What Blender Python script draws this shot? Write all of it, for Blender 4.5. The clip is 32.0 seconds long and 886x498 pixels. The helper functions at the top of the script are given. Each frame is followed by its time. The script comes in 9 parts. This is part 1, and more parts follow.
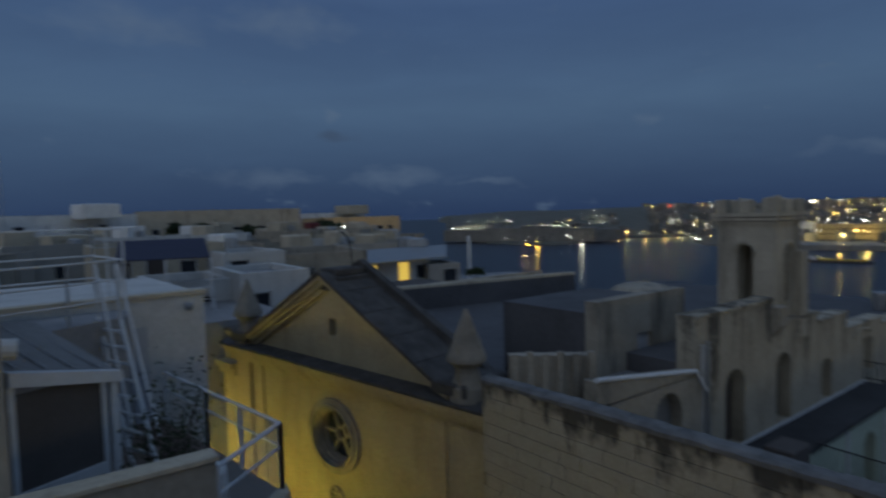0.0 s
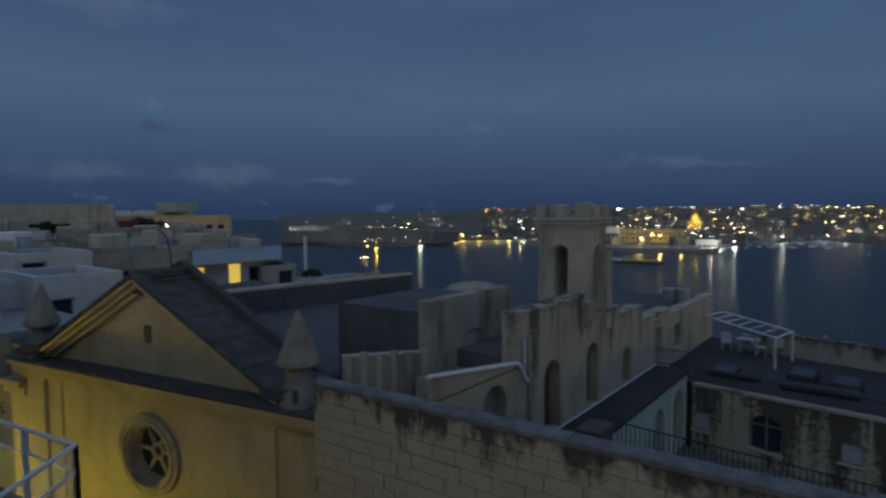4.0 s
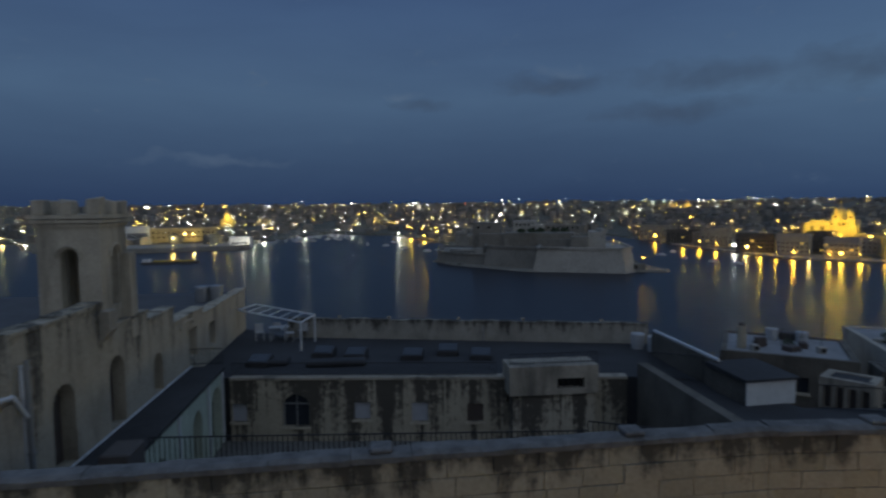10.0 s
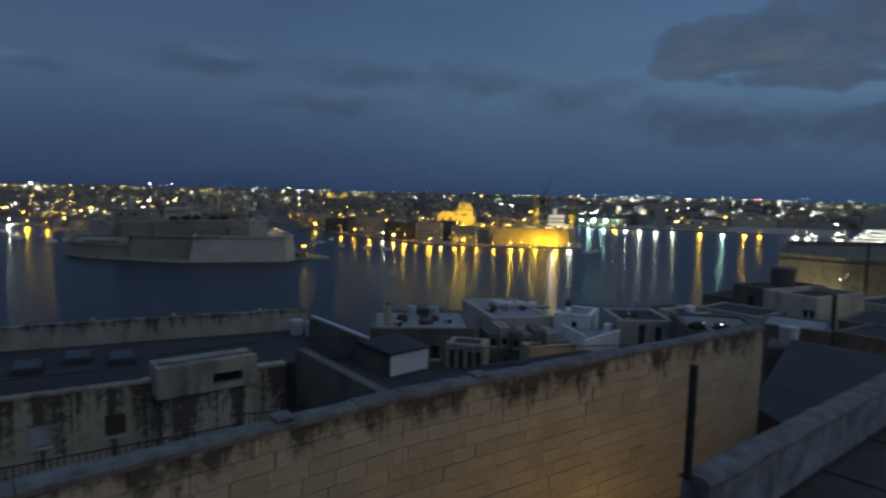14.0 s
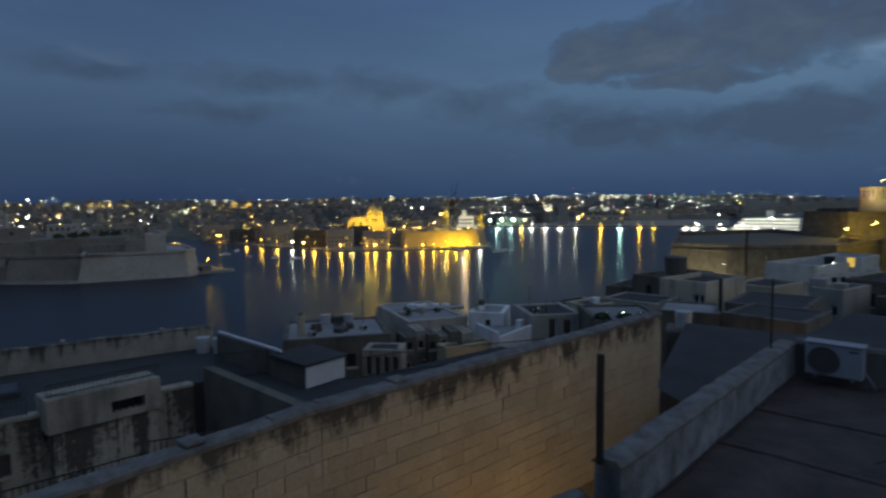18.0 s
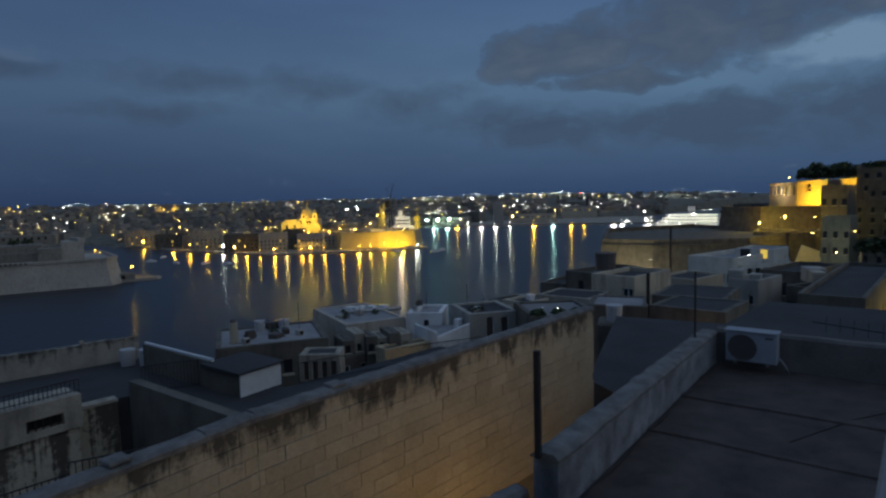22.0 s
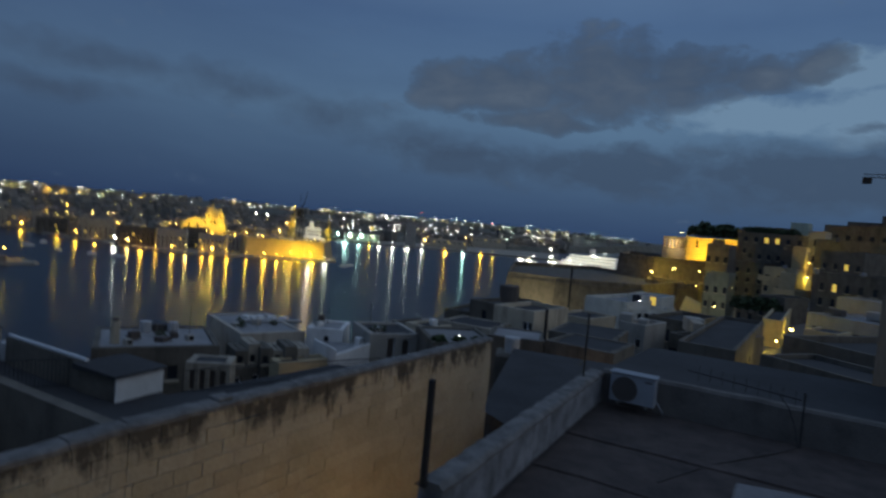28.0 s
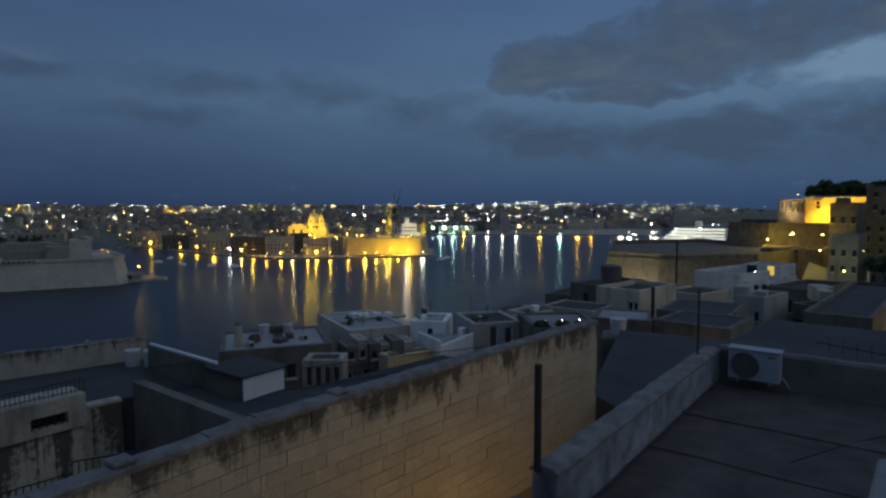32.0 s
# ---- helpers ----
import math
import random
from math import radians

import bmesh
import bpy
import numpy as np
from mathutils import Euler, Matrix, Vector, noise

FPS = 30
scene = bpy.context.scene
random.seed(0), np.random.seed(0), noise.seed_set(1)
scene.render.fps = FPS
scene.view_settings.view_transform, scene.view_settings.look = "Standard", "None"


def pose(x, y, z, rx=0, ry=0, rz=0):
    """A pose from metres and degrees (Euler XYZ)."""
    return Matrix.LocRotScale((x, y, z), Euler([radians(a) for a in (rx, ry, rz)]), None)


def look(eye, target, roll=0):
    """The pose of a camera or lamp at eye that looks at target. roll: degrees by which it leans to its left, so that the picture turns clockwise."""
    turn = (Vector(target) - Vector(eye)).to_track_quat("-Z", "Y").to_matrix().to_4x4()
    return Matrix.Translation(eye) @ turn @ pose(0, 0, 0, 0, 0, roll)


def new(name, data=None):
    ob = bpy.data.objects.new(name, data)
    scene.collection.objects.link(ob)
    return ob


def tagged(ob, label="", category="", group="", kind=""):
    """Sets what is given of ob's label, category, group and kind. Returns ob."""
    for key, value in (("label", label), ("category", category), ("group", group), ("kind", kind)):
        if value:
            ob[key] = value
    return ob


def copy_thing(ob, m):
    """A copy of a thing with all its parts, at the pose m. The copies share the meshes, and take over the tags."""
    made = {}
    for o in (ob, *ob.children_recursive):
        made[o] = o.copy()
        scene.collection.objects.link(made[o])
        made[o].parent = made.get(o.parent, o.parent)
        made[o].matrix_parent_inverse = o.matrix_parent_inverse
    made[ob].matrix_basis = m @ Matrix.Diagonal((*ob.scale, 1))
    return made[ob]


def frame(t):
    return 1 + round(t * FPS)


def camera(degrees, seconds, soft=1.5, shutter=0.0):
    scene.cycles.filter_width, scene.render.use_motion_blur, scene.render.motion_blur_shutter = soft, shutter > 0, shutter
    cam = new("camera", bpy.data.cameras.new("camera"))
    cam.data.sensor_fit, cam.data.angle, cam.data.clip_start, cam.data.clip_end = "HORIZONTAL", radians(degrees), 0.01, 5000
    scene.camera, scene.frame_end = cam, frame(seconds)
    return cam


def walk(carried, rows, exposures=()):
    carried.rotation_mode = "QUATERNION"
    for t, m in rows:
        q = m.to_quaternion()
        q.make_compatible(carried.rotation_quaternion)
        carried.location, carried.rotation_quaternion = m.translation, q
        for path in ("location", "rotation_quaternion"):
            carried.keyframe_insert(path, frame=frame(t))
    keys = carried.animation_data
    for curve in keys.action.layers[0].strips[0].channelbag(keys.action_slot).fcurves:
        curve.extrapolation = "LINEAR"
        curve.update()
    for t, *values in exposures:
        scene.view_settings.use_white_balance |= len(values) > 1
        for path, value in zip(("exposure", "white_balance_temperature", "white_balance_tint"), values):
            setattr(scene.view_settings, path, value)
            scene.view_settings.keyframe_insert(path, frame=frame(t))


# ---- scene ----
cam = camera(74.0, 32.0, soft=2.4, shutter=1.0)
PATH = [
    (0, (-0.182, -0.421, 50.075), (-8.161, 5.576, 49.469), -1.66),
    (0.5, (-0.169, -0.384, 50.051), (-8.734, 4.759, 49.600), -1.13),
    (1, (-0.156, -0.394, 50.067), (-8.976, 4.287, 49.519), -0.99),
    (1.5, (-0.093, -0.448, 50.088), (-8.858, 4.339, 49.575), -0.53),
    (2, (-0.049, -0.456, 50.093), (-8.475, 4.913, 49.682), -0.74),
    (2.5, (-0.043, -0.420, 50.075), (-7.930, 5.715, 49.690), -0.58),
    (3, (-0.066, -0.331, 50.055), (-7.172, 6.686, 49.526), -1.02),
    (3.5, (-0.106, -0.309, 50.044), (-6.627, 7.248, 49.450), -0.73),
    (5.5, (-0.148, -0.208, 50.024), (-4.936, 8.536, 49.237), -1.04),
    (6, (-0.132, -0.178, 50.034), (-4.341, 8.857, 49.222), -0.84),
    (6.5, (-0.126, -0.151, 50.031), (-3.728, 9.149, 49.299), 0.03),
    (7, (-0.114, -0.117, 50.021), (-3.054, 9.420, 49.389), 0.37),
    (7.5, (-0.103, -0.099, 50.015), (-2.198, 9.664, 49.462), 0.60),
    (8, (-0.106, -0.071, 49.994), (-1.163, 9.854, 49.379), 0.24),
    (8.5, (-0.097, -0.001, 49.975), (-0.226, 9.974, 49.281), -0.36),
    (9, (-0.095, 0.016, 49.984), (0.256, 9.981, 49.218), 0.03),
    (9.5, (-0.083, 0.030, 49.983), (0.532, 9.981, 49.199), -0.21),
    (10, (-0.048, 0.044, 49.980), (0.960, 9.966, 49.238), -0.58),
    (10.5, (-0.005, 0.006, 49.992), (1.526, 9.852, 49.155), -0.26),
    (11, (0.071, 0.041, 49.984), (1.663, 9.884, 49.215), -0.12),
    (11.5, (0.116, 0.049, 49.965), (2.102, 9.821, 49.226), -0.45),
    (12, (0.171, 0.037, 49.984), (3.907, 9.285, 49.258), -0.52),
    (12.5, (0.110, 0.021, 49.962), (4.987, 8.721, 49.247), 0.86),
    (13, (0.119, 0.007, 49.968), (5.317, 8.514, 49.187), 0.55),
    (13.5, (0.116, 0.001, 49.979), (5.942, 8.077, 49.062), 1.06),
    (14, (0.137, 0.016, 49.980), (6.270, 7.863, 49.078), 1.32),
    (14.5, (0.154, -0.007, 49.984), (6.836, 7.379, 49.085), 0.60),
    (16.5, (0.214, 0.123, 49.960), (6.986, 7.374, 48.711), 2.46),
    (17, (0.201, 0.100, 49.959), (6.854, 7.500, 48.962), 0.45),
    (17.5, (0.162, 0.047, 49.968), (6.976, 7.311, 49.075), -0.73),
    (18, (0.152, 0.013, 49.987), (7.390, 6.863, 49.158), -0.76),
    (18.5, (0.160, 0.008, 49.993), (7.650, 6.584, 49.179), -1.41),
    (19, (0.170, -0.019, 50.002), (7.965, 6.187, 49.146), -1.43),
    (19.5, (0.196, 0.001, 49.999), (8.117, 6.056, 49.228), -1.47),
    (20, (0.192, 0.019, 49.997), (7.949, 6.274, 49.155), -1.61),
    (20.5, (0.180, 0.006, 49.995), (8.048, 6.123, 49.165), -1.85),
    (21, (0.196, 0.020, 49.994), (8.052, 6.134, 49.044), -1.74),
    (21.5, (0.184, 0.028, 49.994), (8.051, 6.135, 49.092), -1.74),
    (22, (0.176, 0.020, 49.993), (8.106, 6.054, 49.151), -1.56),
    (22.5, (0.159, -0.012, 50.003), (8.267, 5.789, 49.217), -0.59),
    (23, (0.162, -0.005, 50.008), (8.528, 5.440, 49.407), -0.16),
    (23.5, (0.147, -0.021, 50.003), (8.799, 4.945, 49.307), -0.43),
    (24, (0.182, -0.008, 50.004), (9.009, 4.622, 49.195), -0.08),
    (24.5, (0.196, -0.007, 50.000), (9.090, 4.495, 49.211), 0.28),
    (25, (0.203, -0.008, 49.999), (9.089, 4.507, 49.191), 0.60),
    (25.5, (0.196, -0.006, 50.002), (9.024, 4.627, 49.218), 0.15),
    (27.5, (0.174, -0.028, 50.059), (9.116, 4.350, 49.128), 5.49),
    (28, (0.146, -0.014, 50.057), (8.919, 4.765, 49.609), 5.12),
    (28.5, (0.126, -0.030, 50.064), (8.745, 5.029, 49.726), 1.13),
    (29, (0.127, -0.027, 50.058), (8.732, 5.048, 49.605), -0.31),
    (29.5, (0.136, -0.019, 50.054), (8.617, 5.246, 49.460), -0.49),
    (30, (0.131, -0.031, 50.055), (8.469, 5.464, 49.519), -0.28),
    (30.5, (0.121, -0.034, 50.047), (8.323, 5.648, 49.378), -0.36),
    (31, (0.124, -0.040, 50.049), (8.169, 5.845, 49.245), -0.44),
    (31.5, (0.120, -0.037, 50.054), (8.090, 5.958, 49.321), -0.16),
    (32, (0.103, -0.042, 50.054), (7.983, 6.074, 49.349), -0.14),
]
walk(cam, [(t, look(eye, target, roll)) for t, eye, target, roll in PATH])

# ---- dusk sky: blue gradient with broken cloud ----
def node(tree, kind, x=0, **values):
    n = tree.nodes.new(kind)
    for key, value in values.items():
        n.inputs[key].default_value = value
    return n


def math_node(tree, op, a, b=None, clamp=False):
    n = tree.nodes.new("ShaderNodeMath")
    n.operation, n.use_clamp = op, clamp
    for k, v in enumerate((a, b)):
        if v is None:
            continue
        if isinstance(v, (int, float)):
            n.inputs[k].default_value = v
        else:
            tree.links.new(v, n.inputs[k])
    return n.outputs[0]


def ramp(tree, fac, stops):
    n = tree.nodes.new("ShaderNodeValToRGB")
    e = n.color_ramp.elements
    while len(e) < len(stops):
        e.new(0.5)
    for k, (p, c) in enumerate(stops):
        e[k].position = p
        e[k].color = (*c, 1) if len(c) == 3 else c
    tree.links.new(fac, n.inputs[0])
    return n.outputs[0]


def mix(tree, fac, a, b, blend="MIX"):
    n = tree.nodes.new("ShaderNodeMixRGB")
    n.blend_type = blend
    for k, v in enumerate((fac, a, b)):
        if isinstance(v, (int, float)):
            n.inputs[k].default_value = v
        elif isinstance(v, tuple):
            n.inputs[k].default_value = (*v, 1)
        else:
            tree.links.new(v, n.inputs[k])
    return n.outputs[0]


world = bpy.data.worlds.new("dusk_sky")
scene.world = world
world.use_nodes = True
wt = world.node_tree
wt.nodes.clear()
wout = wt.nodes.new("ShaderNodeOutputWorld")
wbg = wt.nodes.new("ShaderNodeBackground")
wt.links.new(wbg.outputs[0], wout.inputs[0])
coord = wt.nodes.new("ShaderNodeTexCoord").outputs["Generated"]
split = wt.nodes.new("ShaderNodeSeparateXYZ")
wt.links.new(coord, split.inputs[0])
sx, sy, sz = split.outputs
sky_blue = ramp(wt, sz, [(0.0, (0.022, 0.042, 0.098)), (0.06, (0.036, 0.066, 0.130)), (0.17, (0.062, 0.112, 0.196)),
                         (0.32, (0.048, 0.090, 0.185)), (0.55, (0.10, 0.16, 0.28)), (1.0, (0.19, 0.28, 0.44))])
# the west (to the right) keeps a paler afterglow
west = math_node(wt, "MULTIPLY", math_node(wt, "ADD", sx, -0.35, clamp=True), 1.5, clamp=True)
sky_blue = mix(wt, west, sky_blue, mix(wt, 1.0, sky_blue, (1.46, 1.48, 1.38), "MULTIPLY"))
# the sunset's glow low in the sky behind the terrace
back = math_node(wt, "SUBTRACT", math_node(wt, "ADD", math_node(wt, "MULTIPLY", sx, 0.2), math_node(wt, "MULTIPLY", sy, -0.98)), 0.4, clamp=True)
sky_blue = mix(wt, math_node(wt, "MULTIPLY", back, 1.6), sky_blue, (0.46, 0.50, 0.56))
# bearing and height in degrees
azim = math_node(wt, "MULTIPLY", math_node(wt, "ARCTAN2", sx, sy), 57.296)
elev = math_node(wt, "MULTIPLY", math_node(wt, "ARCSINE", sz), 57.296)


def sky_noise(scale_az, scale_el, detail, rough, distort, shift=0.0):
    v = wt.nodes.new("ShaderNodeCombineXYZ")
    wt.links.new(math_node(wt, "MULTIPLY", azim, scale_az), v.inputs[0])
    wt.links.new(math_node(wt, "MULTIPLY", elev, scale_el), v.inputs[1])
    v.inputs[2].default_value = shift
    n = node(wt, "ShaderNodeTexNoise", Scale=1.0, Detail=detail, Roughness=rough, Distortion=distort)
    wt.links.new(v.outputs[0], n.inputs["Vector"])
    return n.outputs[0]


billow = sky_noise(0.13, 0.30, 7.0, 0.55, 0.5, 2.0)
ragged = sky_noise(0.40, 0.62, 6.0, 0.6, 0.3, 7.0)


def warp(angle, amount, shift):
    return math_node(wt, "ADD", angle, math_node(wt, "MULTIPLY", math_node(wt, "SUBTRACT", sky_noise(0.17, 0.30, 5.0, 0.5, 0.0, shift), 0.5), amount))


azim_w, elev_w = warp(azim, 6.5, 21.0), warp(elev, 3.2, 33.0)


def puff(a, e, ra, re):
    """One at the middle of a cloud mass, falling to nothing at its rim, which the noise breaks up."""
    u = math_node(wt, "DIVIDE", math_node(wt, "SUBTRACT", azim_w, a), ra)
    v = math_node(wt, "DIVIDE", math_node(wt, "SUBTRACT", elev_w, e), re)
    d = math_node(wt, "SQRT", math_node(wt, "ADD", math_node(wt, "MULTIPLY", u, u), math_node(wt, "MULTIPLY", v, v)))
    return math_node(wt, "SUBTRACT", 1.25, d, clamp=True)


def cloud_bank(rows):
    total = None
    for row in rows:
        q = puff(*row)
        total = q if total is None else math_node(wt, "MAXIMUM", total, q)
    return total


shape = math_node(wt, "ADD", math_node(wt, "MULTIPLY", billow, 0.95), math_node(wt, "MULTIPLY", ragged, 1.0))


def cover(rows, weight=1.05, level=1.23):
    """How thick a bank of cloud stands in each direction."""
    return math_node(wt, "ADD", math_node(wt, "MULTIPLY", cloud_bank(rows), weight), math_node(wt, "SUBTRACT", shape, level))


# bright gap, slate band under it, the great grey cloud, thin dark streaks, pale wisps
gap = cover([(89, 11.2, 8, 1.7), (97, 11.2, 7, 2.6), (101, 13.0, 7, 3.4), (96, 14.5, 5, 2.4), (104, 11, 6, 4)])
band = cover([(93, 6.2, 17, 3.7), (106, 6.5, 10, 3.6), (76, 6.0, 14, 2.6), (62, 6.0, 9, 1.6)])
great = cover([(61, 12.8, 4.6, 2.6), (67, 13.2, 7, 3.0), (75, 14.4, 8.5, 4.7), (82, 14.6, 6.5, 3.3), (88, 14.6, 5, 1.7), (92.5, 15.4, 3.2, 1.5), (70, 10.4, 8, 1.2)])
streaks = cover([(50, 9.3, 8, 2.3), (58, 7.6, 8, 1.7), (41, 10.6, 8, 2.0), (31, 10.9, 8, 1.7), (17.5, 11.1, 7, 1.2), (3.6, 9.3, 3.6, 0.9), (-62.6, 7.6, 2.2, 0.8), (27, 8.2, 8, 1.2), (96.5, 10.2, 2.4, 0.5)])
wisps = cover([(-68.5, 3.5, 4.5, 0.9), (-57.5, 3.5, 6, 1.0), (-48.5, 2.9, 4, 0.5), (-80, 16.3, 7, 1.5), (-68, 17.3, 9, 1.6), (-97, 12.4, 5, 2.0), (2.0, 10.4, 1.7, 0.5), (17.8, 12.2, 3.0, 0.6), (-63.4, 9.6, 0.9, 0.8), (-33.8, 8.1, 1.4, 0.6), (-15, 4.2, 7, 0.6)], 0.75, 1.13)
gap_fac = ramp(wt, gap, [(0.0, (0, 0, 0)), (0.45, (0.9, 0.9, 0.9))])
band_fac = ramp(wt, band, [(0.0, (0, 0, 0)), (0.60, (0.82, 0.82, 0.82))])
great_fac = ramp(wt, great, [(0.0, (0, 0, 0)), (0.20, (0.50, 0.50, 0.50)), (0.50, (0.82, 0.82, 0.82)), (0.90, (0.90, 0.90, 0.90))])
streak_fac = ramp(wt, streaks, [(-0.0, (0, 0, 0)), (0.95, (0.60, 0.60, 0.60))])
wisp_fac = ramp(wt, wisps, [(0.0, (0, 0, 0)), (0.75, (0.42, 0.42, 0.42))])
veil = ramp(wt, sky_noise(0.055, 0.22, 5.0, 0.55, 0.3, 11.0), [(0.34, (0.95, 0.95, 0.96)), (0.68, (1.06, 1.06, 1.05))])
body = math_node(wt, "ADD", math_node(wt, "MULTIPLY", billow, 0.8), math_node(wt, "MULTIPLY", great, 0.42))
great_grey = ramp(wt, body, [(0.40, (0.044, 0.069, 0.116)), (0.66, (0.062, 0.089, 0.135)), (0.98, (0.086, 0.117, 0.165))])
sky = mix(wt, 1.0, sky_blue, veil, "MULTIPLY")
sky = mix(wt, gap_fac, sky, (0.150, 0.245, 0.360))
sky = mix(wt, band_fac, sky, (0.047, 0.077, 0.130))
sky = mix(wt, great_fac, sky, great_grey)
sky = mix(wt, streak_fac, sky, (0.042, 0.064, 0.108))
sky = mix(wt, wisp_fac, sky, (0.100, 0.145, 0.215))
wt.links.new(sky, wbg.inputs[0])
wbg.inputs[1].default_value = 1.0


def lamp(x, y, z, power, colour, size=0.15):
    d = bpy.data.lights.new("lamp_light", "POINT")
    d.energy, d.color, d.shadow_soft_size = power, colour, size
    ob = new("lamp_light", d)
    ob.location = (x, y, z)
    return ob


SODIUM, AMBER, WHITE = (1.0, 0.72, 0.075), (1.0, 0.62, 0.20), (0.95, 1.0, 0.9)

# ---- materials ----
def material(name, base, dark=None, scale=1.0, rough=0.9, bump=0.15, streak=0.0, stain=None, metal=0.0, island=0.0, rand=0.0, spec=0.3):
    """A weathered surface: grain and blotches of two sizes, optional dark streaks that run down, and a fine relief."""
    m = bpy.data.materials.new(name)
    m.use_nodes = True
    t = m.node_tree
    bsdf = t.nodes["Principled BSDF"]
    dark = dark or tuple(c * 0.6 for c in base)
    where = t.nodes.new("ShaderNodeTexCoord").outputs["Object"]
    place = t.nodes.new("ShaderNodeNewGeometry").outputs["Position"]
    big = node(t, "ShaderNodeTexNoise", Scale=0.9 * scale, Detail=6.0, Roughness=0.62)
    fine = node(t, "ShaderNodeTexNoise", Scale=14.0 * scale, Detail=5.0, Roughness=0.7)
    for n in (big, fine):
        t.links.new(place, n.inputs["Vector"])
    col = mix(t, ramp(t, big.outputs[0], [(0.34, (0, 0, 0)), (0.68, (1, 1, 1))]), dark, base)
    col = mix(t, 0.35, col, ramp(t, fine.outputs[0], [(0.3, tuple(c * 0.55 for c in base)), (0.7, tuple(min(1, c * 1.25) for c in base))]))
    if streak:
        s = node(t, "ShaderNodeTexNoise", Scale=1.0, Detail=5.0, Roughness=0.6)
        mp = t.nodes.new("ShaderNodeMapping")
        mp.inputs["Scale"].default_value = (1.0, 1.0, 0.22)
        t.links.new(place, mp.inputs["Vector"])
        t.links.new(mp.outputs[0], s.inputs["Vector"])
        f = ramp(t, s.outputs[0], [(0.52, (0, 0, 0)), (0.74, (1, 1, 1))])
        col = mix(t, math_node(t, "MULTIPLY", f, streak), col, stain or (0.03, 0.03, 0.028))
    if island:
        isl = t.nodes.new("ShaderNodeNewGeometry").outputs["Random Per Island"]
        col = mix(t, 1.0, col, ramp(t, isl, [(0.0, (1 - island,) * 3), (1.0, (1 + island,) * 3)]), "MULTIPLY")
    if rand:
        oi = t.nodes.new("ShaderNodeObjectInfo").outputs["Random"]
        col = mix(t, 1.0, col, ramp(t, oi, [(0.0, (1 - rand, 1 - rand, 1 - rand * 1.15)), (1.0, (1, 1, 1))]), "MULTIPLY")
    t.links.new(col, bsdf.inputs["Base Color"])
    bsdf.inputs["Roughness"].default_value = rough
    bsdf.inputs["Metallic"].default_value = metal
    bsdf.inputs["Specular IOR Level"].default_value = spec
    if bump:
        b = node(t, "ShaderNodeBump", Strength=bump, Distance=0.03)
        t.links.new(fine.outputs[0], b.inputs["Height"])
        t.links.new(b.outputs[0], bsdf.inputs["Normal"])
    return m


def glow(name, colour, strength):
    m = bpy.data.materials.new(name)
    m.use_nodes = True
    b = m.node_tree.nodes["Principled BSDF"]
    b.inputs["Base Color"].default_value = (*colour, 1)
    b.inputs["Emission Color"].default_value = (*colour, 1)
    b.inputs["Emission Strength"].default_value = strength
    m.cycles.emission_sampling = "NONE"
    return m


def plain(name, base, rough=0.6, metal=0.0, scale=3.0, bump=0.05):
    return material(name, base, tuple(c * 0.8 for c in base), scale, rough, bump, metal=metal)


LIME_PALE = material("pale_limestone", (0.50, 0.44, 0.34), (0.35, 0.31, 0.24), 0.7, streak=0.55)
LIME_GREY = material("grey_limestone", (0.375, 0.335, 0.27), (0.22, 0.197, 0.16), 0.8, streak=0.85)
LIME_CHURCH = material("church_limestone", (0.44, 0.37, 0.24), (0.33, 0.27, 0.17), 0.8, streak=0.25)
LIME_FAR = material("harbour_limestone", (0.27, 0.25, 0.215), (0.15, 0.14, 0.12), 0.06, bump=0, streak=0.3, island=0.3)
RENDER_WHITE = material("whitewash", (0.74, 0.74, 0.72), (0.54, 0.54, 0.54), 0.8, streak=0.35)
RENDER_GREY = material("grey_render", (0.35, 0.33, 0.295), (0.27, 0.255, 0.23), 0.6, streak=0.25)
CREAM = material("cream_paint", (0.44, 0.39, 0.30), (0.31, 0.275, 0.21), 0.7, streak=0.3)
GREEN_WASH = material("pale_green_wash", (0.46, 0.52, 0.42), (0.36, 0.40, 0.33), 0.7, streak=0.3)
ROOF_DARK = material("dark_roof_membrane", (0.052, 0.053, 0.056), (0.026, 0.026, 0.028), 0.5, streak=0.2)
ROOF_GREY = material("grey_roof_screed", (0.22, 0.22, 0.22), (0.13, 0.13, 0.135), 0.5)
ROOF_PALE = material("pale_roof_screed", (0.29, 0.29, 0.295), (0.17, 0.17, 0.178), 1.1)
SLATE = material("weathered_stone_slab", (0.105, 0.098, 0.092), (0.03, 0.029, 0.029), 3.0, bump=0.9)
COPING = material("lichened_coping", (0.20, 0.196, 0.192), (0.05, 0.049, 0.049), 3.6, bump=0.5)
IRON = plain("dark_iron", (0.035, 0.035, 0.038), 0.6, 0.4)
WHITE_METAL = plain("white_painted_metal", (0.58, 0.60, 0.62), 0.45)
GREY_METAL = plain("grey_metal", (0.32, 0.33, 0.34), 0.45, 0.6)
PLASTIC_WHITE = plain("white_plastic", (0.40, 0.41, 0.42), 0.5)
DARK_PANEL = plain("dark_blind", (0.10, 0.09, 0.085), 0.85)
# near-black paint for sheets that stand in for the shade inside openings
HOLE_SHADE = plain("hole_shade", (0.02, 0.019, 0.018), 0.9)
BROWN = plain("dark_brown_timber", (0.085, 0.068, 0.06), 0.7)
DOOR_GREY = plain("grey_door_paint", (0.40, 0.42, 0.46), 0.6)
NAVY = plain("navy_awning", (0.03, 0.034, 0.065), 0.8)
